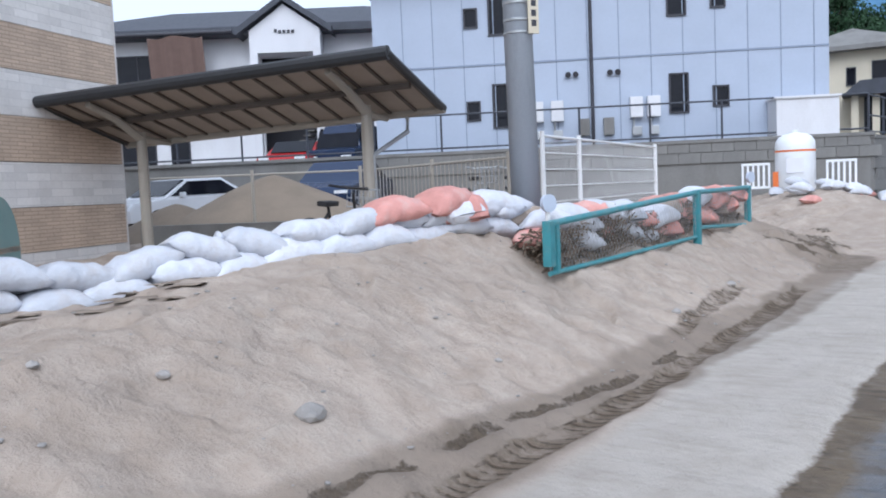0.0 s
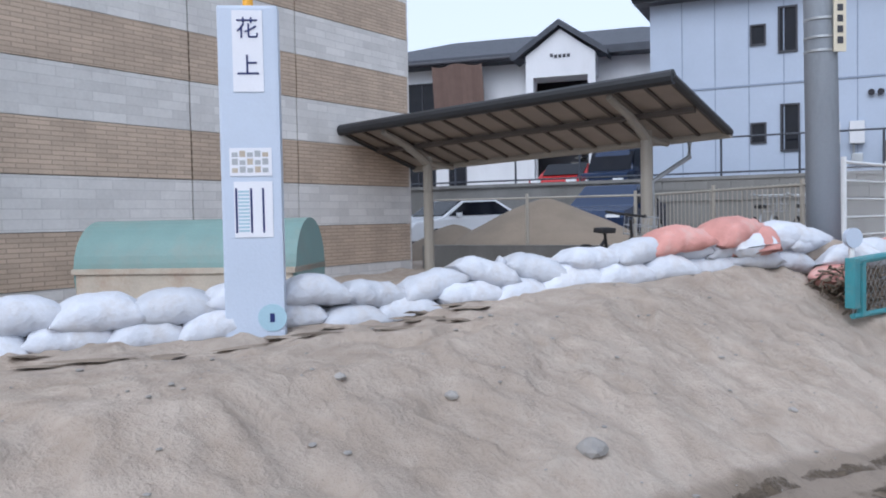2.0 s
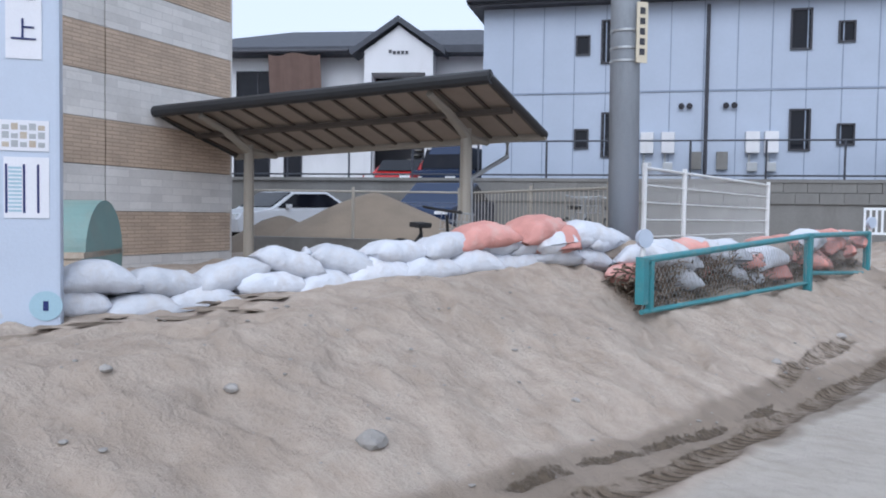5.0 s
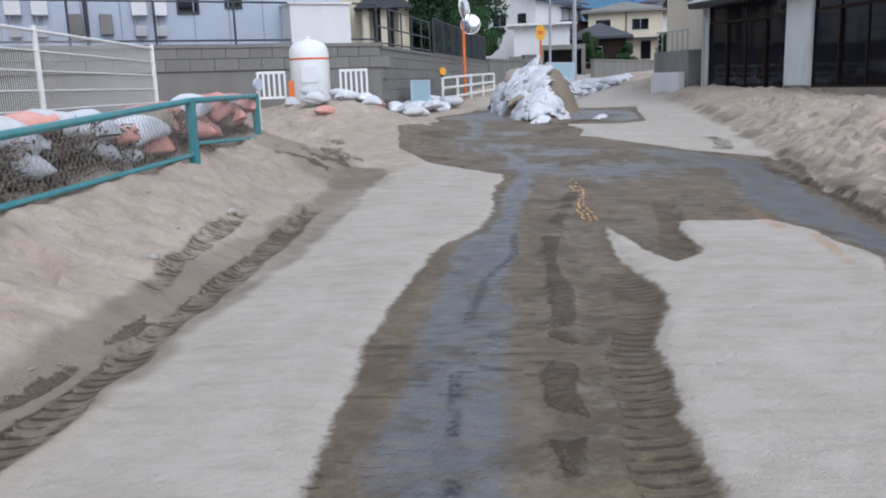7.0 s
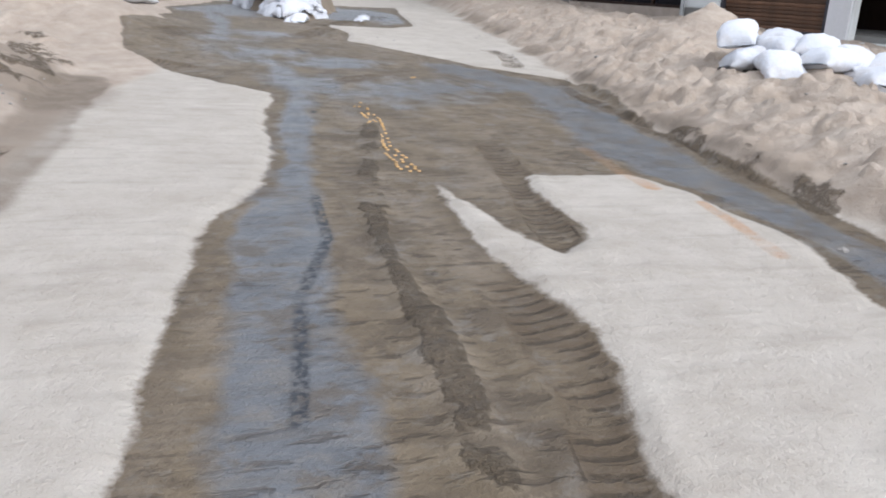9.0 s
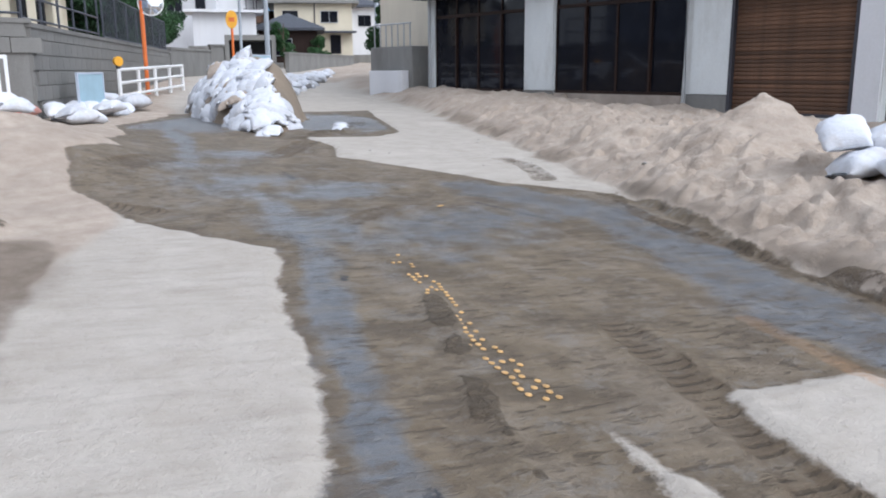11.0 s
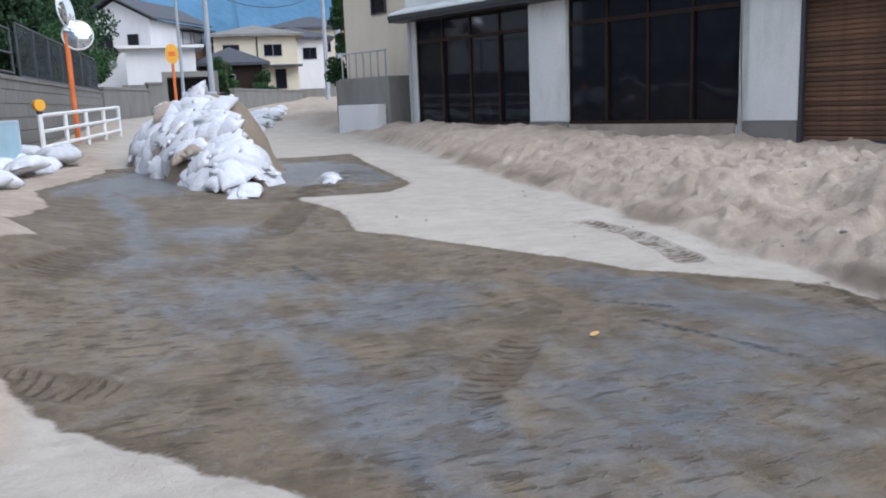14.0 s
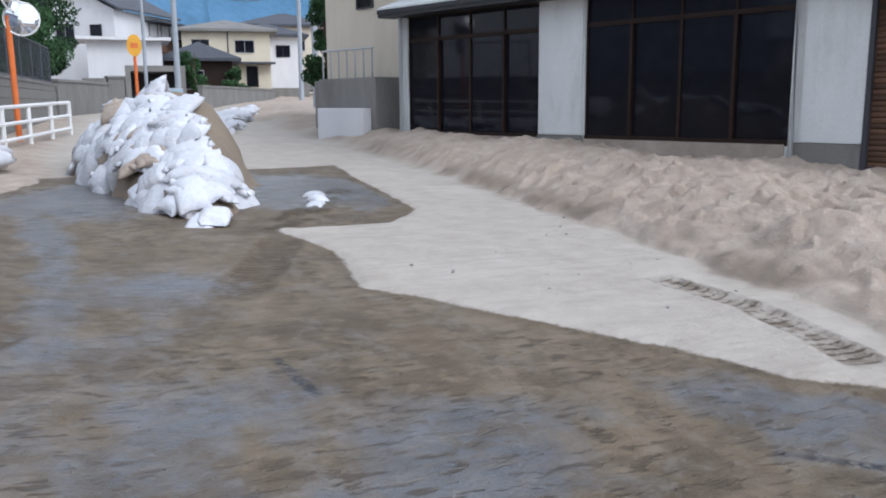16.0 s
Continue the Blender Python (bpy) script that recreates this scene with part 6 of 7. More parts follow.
# ---- vehicles and clutter of the yard ----
def build_car(m, paint, label, L=4.4, W=1.7, H=1.42, van=False):
    t = thing("car", m, label, "car", "parked cars")
    if van:
        side = [(-2.0, 0.25), (2.0, 0.25), (2.05, 0.9), (1.35, 1.0), (0.95, 1.75), (-1.95, 1.8), (-2.05, 0.9)]
        glass = [(1.2, 1.05), (0.92, 1.65), (-1.8, 1.68), (-1.85, 1.05)]
    else:
        side = [(-2.15, 0.3), (2.15, 0.3), (2.2, 0.62), (2.05, 0.78), (1.1, 0.9), (0.35, 1.38), (-0.85, 1.42), (-1.6, 1.0), (-2.15, 0.95), (-2.2, 0.6)]
        glass = [(0.95, 0.94), (0.32, 1.33), (-0.82, 1.36), (-1.42, 0.98)]
    body = prism([(x * L / 4.4, z * H / 1.42) for x, z in side], -W / 2, W / 2, 0.06)
    for v in body.verts:
        if v.co.z > 0.9 * H / 1.42:
            v.co.y *= 1 - 0.22 * (v.co.z / (H / 1.42) - 0.9) / 0.5
    part("body", body, paint, t, smooth=False)
    for sy in (-1, 1):
        g = prism([(x * L / 4.4, z * H / 1.42) for x, z in glass], -0.01, 0.01)
        part("side_window", g, M_GLASSDARK, t, m=pose(0, sy * (W / 2 - 0.008), 0.95 * H / 1.42, sy * 20, 0, 0) @ pose(0, 0, -0.95 * H / 1.42) if not van else pose(0, sy * (W / 2 - 0.03), 0, sy * 3, 0, 0))
        part("mirror", box(0.55, 0.68, sy * W / 2 - 0.05 if sy < 0 else sy * W / 2 - 0.05, sy * W / 2 + 0.1, 0.9, 1.03, 0.02), paint, t)
        for x in (-1.35, 1.35):
            wh = part("wheel", bar([(x * L / 4.4, sy * (W / 2 - 0.2), 0.31), (x * L / 4.4, sy * (W / 2 + 0.005), 0.31)], 0.31, 0.31, 20), M_RUBBER, t)
            part("rim", bar([(x * L / 4.4, sy * (W / 2 + 0.004), 0.31), (x * L / 4.4, sy * (W / 2 + 0.02), 0.31)], 0.19, 0.17, 14), M_GREYSTEEL, wh)
        part("headlight", box(L / 2 - 0.12, L / 2 - 0.01, sy * (W / 2 - 0.42), sy * (W / 2 - 0.1), 0.62, 0.76) if sy > 0 else box(L / 2 - 0.12, L / 2 - 0.01, -(W / 2 - 0.1), -(W / 2 - 0.42), 0.62, 0.76), M_WHITEPLASTIC, t)
    if van:
        ws = prism([(1.33, 1.03), (0.95, 1.66), (0.97, 1.68), (1.36, 1.05)], -W / 2 + 0.12, W / 2 - 0.12)
    else:
        ws = prism([(1.02, 0.95), (0.4, 1.33), (0.43, 1.36), (1.06, 0.97)], -W / 2 + 0.16, W / 2 - 0.16)
    part("windscreen", ws, M_GLASSDARK, t)
    part("number_plate", box(L / 2 + 0.01, L / 2 + 0.03, -0.17, 0.17, 0.42, 0.58), M_WHITEPLATE, t)
    return t


def build_bicycle(m, paint, label):
    t = thing("bicycle", m, label, "bicycle", "bicycles")
    for x in (-0.5, 0.5):
        ring = bmesh.new()
        tube(ring, [(x + 0.33 * math.cos(a), 0, 0.34 + 0.33 * math.sin(a)) for a in [k * math.pi / 14 for k in range(29)]], 0.018, seg=6)
        w = part("wheel", ring, M_RUBBER, t)
        sp = bmesh.new()
        for k in range(12):
            a = k * math.pi / 6
            tube(sp, [(x, 0, 0.34), (x + 0.32 * math.cos(a), 0, 0.34 + 0.32 * math.sin(a))], 0.002, seg=3, caps=False)
        part("spoke_set", sp, M_GREYSTEEL, w)
    fr = bmesh.new()
    for a, b in (((-0.5, 0, 0.34), (0, 0, 0.32)), ((0, 0, 0.32), (-0.15, 0, 0.8)), ((0, 0, 0.32), (0.38, 0, 0.72)), ((-0.5, 0, 0.34), (-0.14, 0, 0.72)), ((0.5, 0, 0.34), (0.35, 0, 0.95))):
        tube(fr, [a, b], 0.018)
    part("frame", fr, paint, t)
    part("saddle", box(-0.28, -0.03, -0.07, 0.07, 0.8, 0.86, 0.02), M_BLACK, t)
    part("handlebar", bar([(0.22, -0.27, 1.02), (0.36, -0.2, 1.0), (0.36, 0.2, 1.0), (0.22, 0.27, 1.02)], 0.015), paint, t)
    bk = bmesh.new()
    for k in range(6):
        tube(bk, [(0.45, -0.15 + k * 0.06, 0.75), (0.45, -0.15 + k * 0.06, 0.98)], 0.004, seg=4)
        tube(bk, [(0.7, -0.15 + k * 0.06, 0.78), (0.7, -0.15 + k * 0.06, 0.98)], 0.004, seg=4)
    for z in (0.76, 0.87, 0.98):
        tube(bk, [(0.45, -0.16, z), (0.7, -0.16, z), (0.7, 0.16, z), (0.45, 0.16, z), (0.45, -0.16, z)], 0.005, seg=4)
    part("basket", bk, M_GREYSTEEL, t)
    return t


def sand_pile(x, y, rx, ry, h, label):
    bm = bmesh.new()
    n, k = 20, 40
    rows = []
    base = height(x, y) - 0.1
    for i in range(n + 1):
        r = i / n
        rows.append([bm.verts.new((x + rx * r * math.cos(2 * math.pi * j / k), y + ry * r * math.sin(2 * math.pi * j / k), base + h * (1 - r ** 1.25) + 0.1 * h * noise.noise(Vector((3 * r * math.cos(2 * math.pi * j / k), 3 * r * math.sin(2 * math.pi * j / k), x))) * (1 - r))) for j in range(k)])
    for a, b in zip(rows, rows[1:]):
        for j in range(k):
            bm.faces.new((a[j], a[(j + 1) % k], b[(j + 1) % k], b[j]))
    bmesh.ops.remove_doubles(bm, verts=bm.verts, dist=1e-4)
    tagged(part("sand_pile", bm, M_PILESAND, smooth=True), label, "sand pile")


def build_yard():
    build_car(pose(-7.0, 22.1, height(-7.0, 22.1) - 0.02, 0, 0, 236), M_CARWHITE, "white saloon car parked in the lower yard", H=1.42)
    build_car(pose(-2.55, 21.6, height(-2.5, 21.6) + 0.1, 0, 0, -100), M_CARBLUE, "dark blue estate car parked in the yard", H=1.55)
    build_car(pose(-4.75, 28.2, 2.01, 0, 0, -96), M_CARRED, "red and silver car on the upper terrace", H=1.4)
    build_car(pose(-3.02, 28.6, 2.01, 0, 0, -105), M_CARBLUE, "dark four-wheel-drive car on the upper terrace", L=4.2, H=1.5, van=True)
    sand_pile(-3.5, 17.3, 3.0, 2.2, 1.3, "brown heap of dredged sand in the yard")
    sand_pile(-5.5, 17.0, 1.6, 1.3, 0.85, "small brown heap of dredged sand")
    wall = thing("low_wall", along((-5.0, 13.6), (5.6, -1.5)), "low dark concrete yard kerb", "wall")
    part("kerb", box(0, 5.6, 0, 0.18, 0.5, 1.12, 0.015), M_CONC, wall)
    build_bicycle(pose(-1.3, 9.6, 0.58, 6, 0, 62), M_BLACK, "black bicycle leaning under the shed roof")
    build_bicycle(pose(0.6, 12.9, height(0.6, 12.9) + 0.1, 0, 0, 70), M_GREYSTEEL, "silver city bicycle with a wire basket")
    build_bicycle(pose(1.15, 13.2, height(1.15, 13.2) + 0.1, 0, 0, 75), M_GREYSTEEL, "silver city bicycle with a wire basket")


# ---- far houses ----
def build_house(name, p, yaw, w, d, z0, eave, rise, wall_mat, label, windows=(), gable=False, roof_mat=None, plinth=0.0):
    """A house whose front centre stands at p, its front looking along local -y."""
    t = thing(name, pose(p[0], p[1], 0, 0, 0, yaw), label, "house")
    part("wall", wall_bm(w, z0, eave, 0.2, [q[:4] for q in windows]), wall_mat, t, m=pose(-w / 2, 0, 0))
    for x in (-w / 2, w / 2 - 0.2):
        part("side_wall", box(x, x + 0.2, 0.2, d, z0, eave), wall_mat, t)
    part("back_wall", box(-w / 2, w / 2, d, d + 0.2, z0, eave), wall_mat, t)
    for x, z, ww, h in windows:
        window_unit("window", t, x - w / 2, z, ww, h, mullions=1 if ww > 1.0 else 0, frame_mat=M_DARKTRIM if ww < 1.4 else M_GREYSTEEL)
    if gable == "front":
        bm = gable_roof(-0.6, d + 0.6, -w / 2 - 0.6, w / 2 + 0.6, eave + 0.1, rise)
        part("roof", bm, roof_mat or M_ROOF, t, m=Matrix(((0, 1, 0, 0), (1, 0, 0, 0), (0, 0, 1, 0), (0, 0, 0, 1))))
        part("gable_wall", prism([(-w / 2, eave), (w / 2, eave), (0, eave + rise * w / (w + 1.2))], 0.0, 0.2), wall_mat, t)
    elif gable:
        part("roof", gable_roof(-w / 2 - 0.5, w / 2 + 0.5, -0.6, d + 0.8, eave + 0.1, rise), roof_mat or M_ROOF, t)
        for x in (-w / 2, w / 2 - 0.2):
            bm = prism([(0, eave), (d + 0.2, eave), (d / 2, eave + rise * 0.9)], 0, 0.2)
            part("gable_wall", bm, wall_mat, t, m=Matrix(((0, 1, 0, x), (1, 0, 0, 0), (0, 0, 1, 0), (0, 0, 0, 1))))
    else:
        part("roof", hip_roof(-w / 2 - 0.6, w / 2 + 0.6, -0.6, d + 0.8, eave + 0.1, rise, 0.2), roof_mat or M_ROOF, t)
    if plinth:
        part("plinth", box(-w / 2 - 0.4, w / 2 + 0.4, -1.2, d, z0 - plinth, z0, 0.02), M_CONC, t)
    return t


def build_far_houses():
    build_house("villa", (18.2, 36.3), -28, 4.2, 6, 3.0, 6.9, 1.1, M_CREAM, "cream villa with arched upper windows and tiled roof", ((2.9, 5.5, 0.8, 0.8), (1.9, 5.3, 0.4, 0.8), (2.6, 3.1, 0.9, 1.8)), roof_mat=M_CONC)
    porch = thing("porch", pose(18.6, 35.0, 2.56, 0, 0, -28), "cream entrance porch with slate lean-to roof", "porch")
    for x in (-0.8, 0.0, 0.8):
        part("pillar", box(x - 0.14, x + 0.14, -0.14, 0.14, 0, 2.2), M_CREAM, porch)
    part("roof", prism([(-1.3, 2.2), (1.3, 2.2), (0.6, 2.8), (-0.6, 2.8)], -0.6, 1.6), M_ROOF, porch)
    t = build_house("house", (46.3, 63.3), -70, 5.6, 8, 2.6, 8.3, 1.75, M_WHITEWALL, "white two-storey house with dark gabled roof", ((1.0, 6.3, 1.5, 1.1), (3.7, 6.4, 0.9, 0.9)), gable="front", plinth=1.0)
    balcony = part("balcony", box(2.8, 3.7, 4.2, 8.1, 5.6, 6.6), M_BALCONY, t, "brown timber balcony")
    part("balcony_rail", box(2.82, 3.75, 4.15, 8.15, 6.6, 6.72), M_DARKWOOD, balcony)
    part("shade_roof", box(2.8, 3.9, 4.1, 8.2, 7.8, 7.95), M_ROOF, t)
    for y in (4.6, 6.4):
        window_unit("window", t, 0, 0, 1.3, 1.1).matrix_basis = pose(2.81, y, 6.7, 0, 0, 90)
    build_house("annex", (44.7, 56.7), -38, 4.6, 3.0, 3.4, 5.95, 0.12, M_WHITEWALL, "white flat-roofed annex on a concrete garage", (), roof_mat=M_WHITEWALL, plinth=1.9)
    build_house("house", (48.7, 54.2), -44, 4.4, 6, 2.2, 4.7, 1.25, M_DARKWOOD, "low dark timber house with hipped tile roof", ((1.0, 2.7, 1.5, 1.3),), plinth=0.9)
    t = build_house("house", (55.6, 58.3), -44, 6.6, 8, 2.4, 7.3, 1.0, M_CREAM, "cream two-storey house with grey tiled roof", ((0.7, 5.6, 1.3, 1.0), (3.9, 5.6, 1.5, 1.0), (4.7, 3.0, 0.9, 1.6), (1.0, 3.1, 1.2, 1.2)), plinth=1.0, roof_mat=M_CONC)
    part("lean_to_roof", box(-0.4, 3.6, -1.0, 0.0, 4.75, 4.9), M_ROOF, t)
    part("downpipe", bar([(0.1, -0.06, 2.5), (0.1, -0.06, 7.2)], 0.05), M_DARKTRIM, t)
    build_house("house", (62.0, 60.0), -46, 6.0, 8, 3.0, 7.4, 1.2, M_WHITEWALL, "distant white house with slate roof", ((1.0, 5.6, 1.4, 1.0), (3.8, 5.6, 1.2, 1.0), (1.2, 3.6, 1.8, 1.2)), plinth=1.0)
    build_house("house", (74, 68), -46, 9.0, 8, 4.0, 9.5, 1.5, M_BEIGE, "distant beige house with brown roof", ((1.5, 7.0, 1.4, 1.2), (5, 7.0, 1.4, 1.2), (1.5, 4.6, 1.4, 1.2)), plinth=1.0)
    build_house("house", (80, 58), -50, 9.0, 8, 4.0, 9.0, 1.5, M_WHITEWALL, "distant pale house with slate roof", ((1.5, 7.0, 1.4, 1.2), (5, 7.0, 1.4, 1.2)), plinth=2.0)
    # stepped concrete garden walls along the far side of the road
    for p, q, z0, z1 in (((27.6, 39.8), (32.6, 43.2), 0.8, 2.6), ((32.6, 43.2), (33.3, 43.0), 0.8, 2.9), ((39.5, 44.5), (52.0, 50.5), 1.0, 2.6)):
        d = Vector(q) - Vector(p)
        w = thing("garden_wall", along(p, d), "stained grey concrete garden wall", "wall", "garden walls")
        part("body", box(0, d.length, 0, 0.25, z0, z1), M_CONC, w)
        part("coping", box(-0.05, d.length + 0.05, -0.05, 0.3, z1, z1 + 0.1), M_CONC, w)
    g = thing("carport", pose(43.0, 52.0, 1.5, 0, 0, -40), "dark concrete garage under the house", "garage")
    part("roof", box(-1.75, 1.75, 0, 3.5, 2.2, 2.55), M_CONC, g)
    for x in (-1.75, 1.45):
        part("side", box(x, x + 0.3, 0, 3.5, 0, 2.2), M_CONC, g)
    part("back", box(-1.45, 1.45, 3.3, 3.5, 0, 2.2), M_DARKTRIM, g)
    for x, y, z0, h, r in ((36.1, 42.6, 1.0, 8.0, 0.16), (39.6, 36.9, 1.0, 9.5, 0.17), (51.8, 47.9, 1.5, 9.5, 0.17), (33.0, 41.2, 1.0, 6.0, 0.09), (24.9, 47.5, 2.5, 6.0, 0.1)):
        t = thing("utility_pole", pose(x, y, 0), "slim distant grey utility pole", "pole", "far utility poles")
        part("shaft", bar([(0, 0, z0), (0.05, 0, z0 + h)], r, r * 0.7, 10), M_POLE, t)
        if h > 7:
            part("crossarm", box(-0.8, 0.8, -0.05, 0.05, z0 + h - 0.8, z0 + h - 0.7), M_GREYSTEEL, t, m=pose(0, 0, 0, 0, 0, 40))
            part("crossarm", box(-0.6, 0.6, -0.05, 0.05, z0 + h - 1.6, z0 + h - 1.5), M_GREYSTEEL, t, m=pose(0, 0, 0, 0, 0, 40))
    for a, b in (((36.1, 42.6, 8.2), (51.8, 47.9, 10.2)), ((36.1, 42.6, 7.6), (51.8, 47.9, 9.4)), ((36.1, 42.6, 8.2), (15, 33, 11.5)), ((36.1, 42.6, 7.6), (15, 34, 10.6)), ((39.6, 36.9, 9.6), (51.8, 47.9, 10.2))):
        a, b = Vector(a), Vector(b)
        pts = [a.lerp(b, k / 12) - Vector((0, 0, 1.0 * 4 * (k / 12) * (1 - k / 12))) for k in range(13)]
        tagged(part("power_cable", bar(pts, 0.02, seg=4), M_BLACK), "thin sagging black overhead cable", "cable", "overhead cables")


# ---- plants, hills ----
def leaf_cloud(bm, centre, radii, count, size, rng, lean=0.0):
    for _ in range(count):
        a, b = rng.uniform(0, 2 * math.pi), math.acos(rng.uniform(-1, 1))
        r = rng.random() ** 0.4
        p = Vector(centre) + Vector((radii[0] * r * math.sin(b) * math.cos(a), radii[1] * r * math.sin(b) * math.sin(a), radii[2] * r * math.cos(b)))
        q = Euler((rng.uniform(0, 6.3), rng.uniform(0, 6.3), rng.uniform(0, 6.3))).to_matrix()
        s = size * rng.uniform(0.6, 1.4)
        vs = [bm.verts.new(p + q @ Vector(c) * s) for c in ((-0.5, 0, 0), (0, -0.28, 0.06), (0.5, 0, 0), (0, 0.28, 0.06))]
        bm.faces.new(vs)


def build_tree(p, h, spread, seed, leaf, material, label, count=2600, clumps=16):
    rng = random.Random(seed)
    t = thing("tree", pose(*p), label, "tree", "trees")
    tr = bmesh.new()
    tube(tr, [(0, 0, -0.5), (0.05, 0.03, h * 0.3), (0.0, 0.05, h * 0.6), (0.05, 0, h * 0.9)], h * 0.03, h * 0.008, 8)
    bm = bmesh.new()
    for k in range(clumps):
        a, z = rng.uniform(0, 6.28), h * rng.uniform(0.15, 0.98)
        r = spread * rng.uniform(0.2, 1.0) * (1.15 - 0.75 * abs(z / h - 0.5) * 2 * 0.8)
        c = (r * math.cos(a), r * math.sin(a), z)
        tube(tr, [(0, 0, z * 0.6), (c[0] * 0.5, c[1] * 0.5, z * 0.85), c], h * 0.01, h * 0.003, 5)
        s = spread * rng.uniform(0.3, 0.5)
        leaf_cloud(bm, c, (s, s, s * 0.75), count // clumps, leaf, rng)
    part("trunk", tr, M_BARK, t)
    part("crown", bm, material, t)
    return t


def ridge_mesh(points, width, drop, seed, rough):
    """A long wooded ridge through (x, y, z) crest points, falling to both sides."""
    bm = bmesh.new()
    cols = []
    m_ = 14
    total = []
    for (a, b) in zip(points, points[1:]):
        for k in range(16):
            total.append(Vector(a).lerp(Vector(b), k / 16))
    total.append(Vector(points[-1]))
    for i, p in enumerate(total):
        q = total[min(i + 1, len(total) - 1)] - total[max(i - 1, 0)]
        n = Vector((-q.y, q.x, 0)).normalized()
        col = []
        for j in range(-m_, m_ + 1):
            f = j / m_
            z = p.z - drop * abs(f) ** 1.3
            v = p + n * (width * f)
            z += rough * (noise.fractal(Vector((v.x, v.y, seed)) * (1.0 / (width * 0.35)), 1.0, 2.0, 5) )
            col.append(bm.verts.new((v.x, v.y, z)))
        cols.append(col)
    for a, b in zip(cols, cols[1:]):
        for j in range(2 * m_):
            bm.faces.new((a[j], b[j], b[j + 1], a[j + 1]))
    return bm


def build_hills():
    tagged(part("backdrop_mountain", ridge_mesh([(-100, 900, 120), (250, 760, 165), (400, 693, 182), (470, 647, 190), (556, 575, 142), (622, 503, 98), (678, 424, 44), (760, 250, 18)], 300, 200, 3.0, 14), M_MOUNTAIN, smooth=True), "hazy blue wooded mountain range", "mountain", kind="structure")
    tagged(part("backdrop_hill", ridge_mesh([(10, 120, 24), (40, 105, 22), (60, 100, 17), (76, 96, 6), (95, 92, 1)], 42, 26, 7.0, 4.0), M_HILL, smooth=True), "dark wooded hillside behind the houses", "hill", kind="structure")
    rng = random.Random(77)
    bm = bmesh.new()
    crest = [(10, 120, 24), (40, 105, 22), (60, 100, 17), (76, 96, 6)]
    for k in range(330):
        i = rng.randrange(3)
        p = Vector(crest[i]).lerp(Vector(crest[i + 1]), rng.random())
        off = rng.random() ** 0.8 * 36
        d = Vector((-0.5, -0.86, 0))
        q = p + d * off
        z = p.z - 26 * (off / 42) ** 1.3 + rng.uniform(0, 3.5)
        r = rng.uniform(1.6, 3.2)
        for c in range(4):
            leaf_cloud(bm, (q.x + rng.uniform(-r, r), q.y + rng.uniform(-r, r), z + rng.uniform(-1, 2.5)), (r * 0.8, r * 0.8, r * 0.8), 120, 0.5, rng)
    tagged(part("hill_forest", bm, M_LEAFDEEP), "dense dark green woods on the hillside", "forest", kind="stuff")
    for k in range(6):
        p = (22 + k * 2.2 + rng.uniform(-1, 1), 50 + k * 0.3 + rng.uniform(-2, 2), 2.6)
        build_tree(p, rng.uniform(6.5, 10.5), rng.uniform(2.2, 3.2), 100 + k, 0.26, M_LEAFDEEP, "tall dark green tree behind the garden wall", 9000, 26)
    build_tree((31.9, 46.5, 2.7), 3.5, 1.2, 5, 0.13, M_LEAFDEEP, "dark green clipped garden tree", 9000, 22)
    build_tree((28.9, 43.4, 2.6), 3.0, 1.6, 6, 0.13, M_LEAF, "dark green garden shrub", 7000, 18)
    build_tree((32.0, 30.3, 1.8), 4.0, 0.9, 8, 0.14, M_LEAF, "green leafy tree beside the beige house", 7000, 18)
    build_tree((45.7, 51.5, 2.2), 3.0, 0.85, 9, 0.13, M_LEAF, "round dark green garden tree", 5000)
    build_tree((50.0, 52.3, 2.0), 2.1, 0.9, 10, 0.13, M_LEAF, "round dark green garden tree", 5000)
    build_tree((-6.4, 5.0, 0.5), 2.7, 0.42, 12, 0.1, M_LEAF, "young green leafy shoot beside the tiled wall", 900, 12)


build_water_tank()
build_guard_rail()
build_mirror_pole()
build_yard()
build_far_houses()
build_hills()

# ---- road markings, stones, flakes ----
def build_markings():
    random.seed(3)
    d = thing("rumble_line", pose(0, 0, 0), "raised yellow road studs scrubbed bare in rows", "road marking")
    stud = bmesh.new()
    bmesh.ops.create_uvsphere(stud, u_segments=8, v_segments=5, radius=0.5)
    me = mesh_of("stud", stud, M_STUD, True)
    for k, (p, yaw) in enumerate(line_points([(8.28, 10.3), (7.77, 9.51), (7.0, 8.62), (6.72, 8.15), (6.5, 7.85)], 0.075)):
        for j in range(3):
            if random.random() < 0.3 or (k < 9 and random.random() < 0.6):
                continue
            c, s_ = math.cos(math.radians(yaw)), math.sin(math.radians(yaw))
            b = (j - 1) * 0.06 + random.uniform(-0.01, 0.01)
            x, y = p.x - b * s_, p.y + b * c
            share("stud", me, d, pose(x, y, height(x, y) + 0.004, 0, 0, yaw) @ Matrix.Diagonal((0.05, 0.036, 0.012, 1)))
    for x, y in ((10.3, 11.3),):
        share("stud", me, d, pose(x, y, height(x, y) + 0.008) @ Matrix.Diagonal((0.12, 0.05, 0.012, 1)))


def rock_bm(seed, squash=0.6):
    bm = bmesh.new()
    bmesh.ops.create_icosphere(bm, subdivisions=2, radius=0.5)
    for v in bm.verts:
        v.co *= 1 + 0.35 * noise.noise(v.co * 2.2 + Vector((seed * 7.3, 0, 0)))
        v.co.z *= squash
    return bm


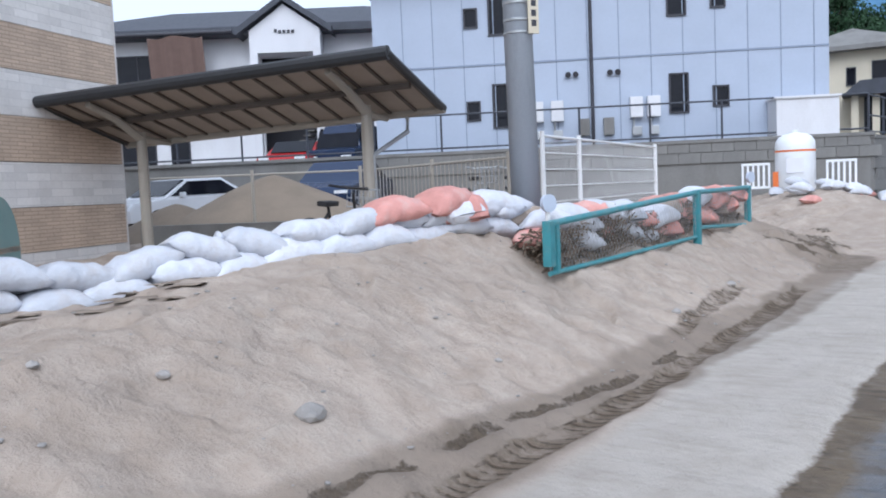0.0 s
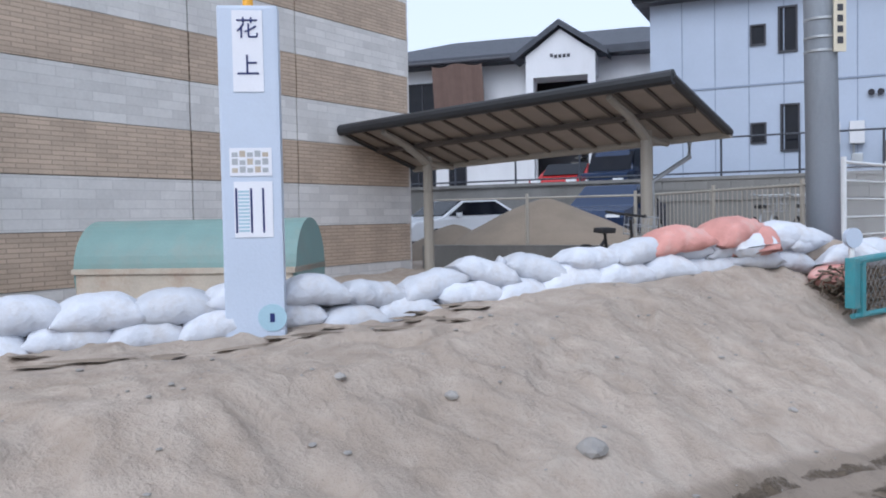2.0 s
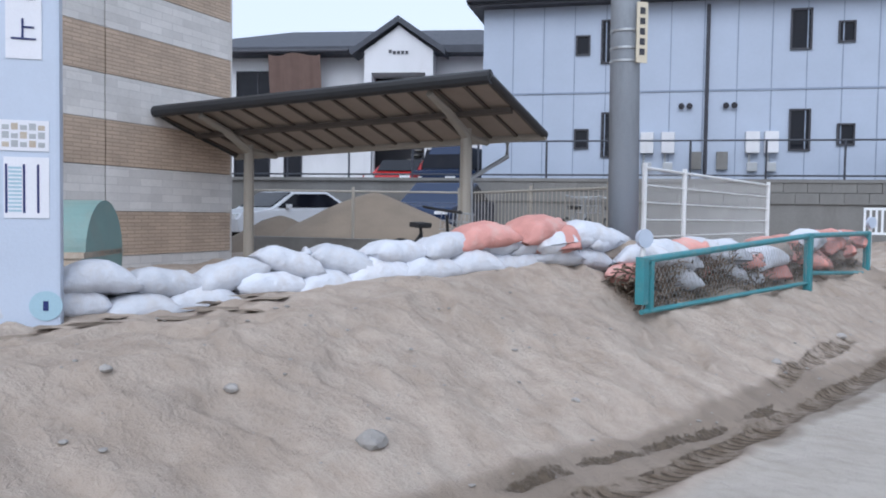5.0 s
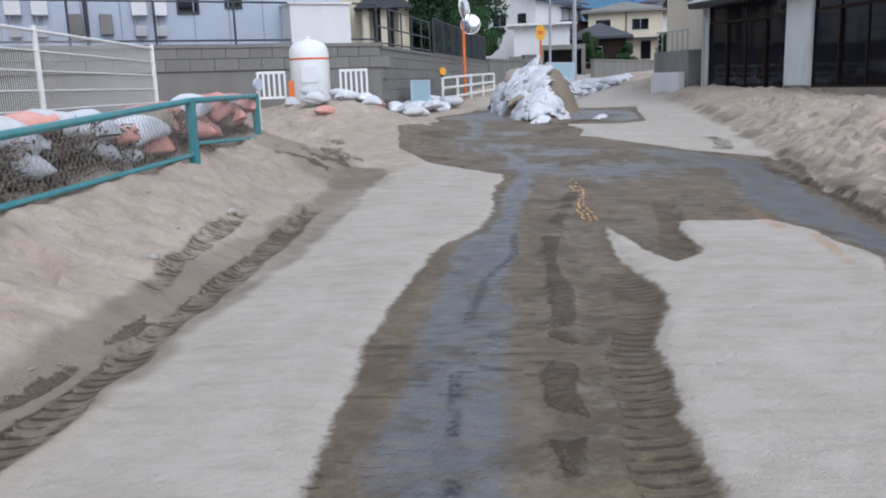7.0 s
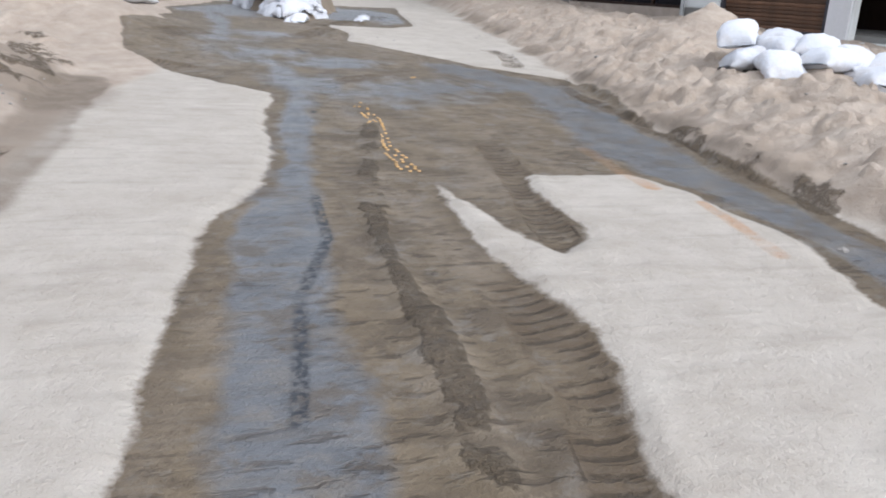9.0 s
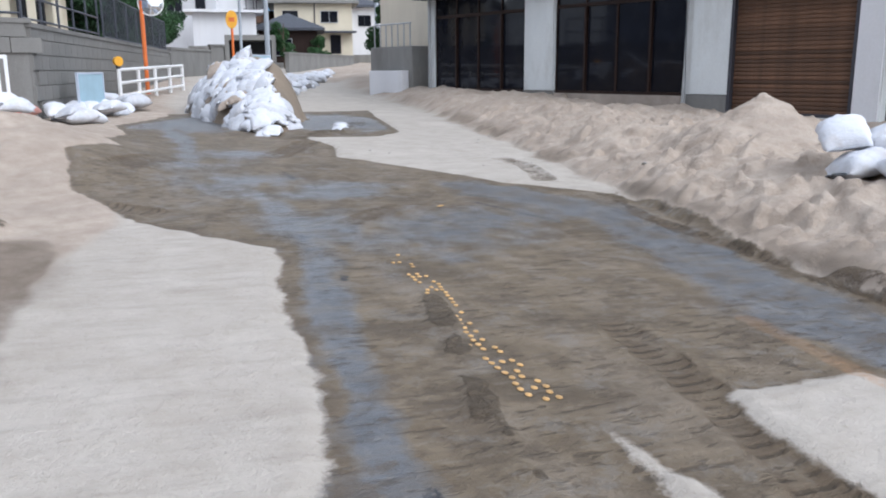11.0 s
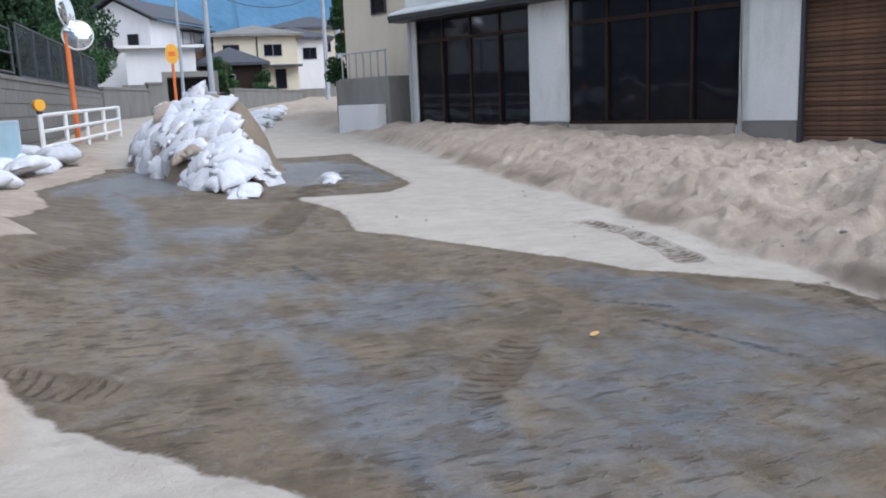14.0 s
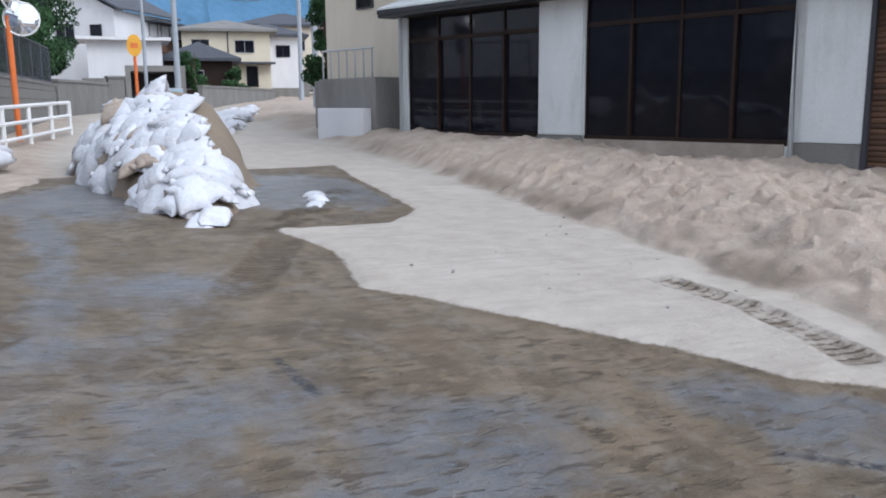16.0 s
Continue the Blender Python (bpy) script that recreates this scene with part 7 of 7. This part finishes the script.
def build_stones():
    random.seed(8)
    meshes = [mesh_of("stone", rock_bm(k), M_STONE) for k in range(4)]
    for x, y, s in ((-0.72, 4.15, 0.17), (-1.5, 4.25, 0.08), (0.35, 5.6, 0.06), (-2.0, 3.9, 0.07), (2.2, 7.75, 0.1), (3.3, 9.4, 0.12), (13.2, 10.2, 0.07), (7.0, 4.9, 0.06)):
        ob = new("stone", random.choice(meshes))
        ob.matrix_world = pose(x, y, height(x, y) + s * 0.1, 0, 0, random.uniform(0, 360)) @ Matrix.Diagonal((s, s, s, 1))
        tagged(ob, "rounded grey-brown stone lying in the silt", "stone", "stones")
    gravel = ([], [])
    bits = [rock_bm(k + 20) for k in range(3)]
    for b in bits:
        me = bpy.data.meshes.new("bit")
        b.to_mesh(me)
        b.free()
        for _ in range(330):
            side = random.random()
            if side < 0.55:
                s_, d_ = random.uniform(-5, 9), random.uniform(0.1, 2.6)
                p = TOE + ROAD_DIR * s_ + Vector((-ROAD_DIR.y, ROAD_DIR.x)) * d_
                x, y = p.x, p.y
            elif side < 0.85:
                x, y = random.uniform(7, 16), random.uniform(4.5, 13)
                if line_distance(x, y, RIGHT_TOE) > -0.3:
                    continue
            else:
                x, y = random.uniform(13, 17), random.uniform(10, 15)
            s = 0.012 + 0.035 * random.random() ** 3
            add_mesh(gravel, me, pose(x, y, height(x, y) + s * 0.2, 0, 0, random.uniform(0, 360)) @ Matrix.Diagonal((s, s * 0.8, s * 0.7, 1)))
        bpy.data.meshes.remove(me)
    tagged(join_mesh("loose_gravel", gravel, M_STONE, False), "scattered small stones and clods on the silt", "gravel", kind="stuff")


def build_mud_flakes():
    """Broken layered crusts of dried mud round the foot of the bus stop."""
    random.seed(15)
    for k in range(20):
        u = random.uniform(-1.5, 1.6)
        p = Vector((-3.0, 4.85)) + Vector((0.75, 0.66)) * u + Vector((0.66, -0.75)) * random.uniform(-0.15, 0.5)
        bm = bmesh.new()
        n = 9
        rx, ry = random.uniform(0.1, 0.28), random.uniform(0.04, 0.1)
        top = [bm.verts.new((rx * math.cos(2 * math.pi * i / n) * random.uniform(0.7, 1.2), ry * math.sin(2 * math.pi * i / n) * random.uniform(0.7, 1.2), random.uniform(0.0, 0.012))) for i in range(n)]
        f = bm.faces.new(top)
        bmesh.ops.solidify(bm, geom=[f], thickness=random.uniform(0.01, 0.018))
        ob = part("mud_flake", bm, M_FLAKE, None, m=pose(p.x, p.y, height(p.x, p.y) + random.uniform(-0.005, 0.012), random.uniform(-5, 3), random.uniform(-4, 4), 40 + random.uniform(-18, 18)))
        tagged(ob, "curled flake of dried brown mud crust", "mud crust", "mud flakes")


M_STUD = mat("yellow_stud_paint", (0.6, 0.36, 0.13), 0.5, vary=0.2, rand=0.2, dirt=(0.45, 0.4, 0.33), dirt_amount=0.7)
M_FLAKE = mat("dried_mud_crust", (0.25, 0.2, 0.155), 0.95, vary=0.2, rand=0.12, bump=0.4)
build_markings()
build_stones()
build_mud_flakes()
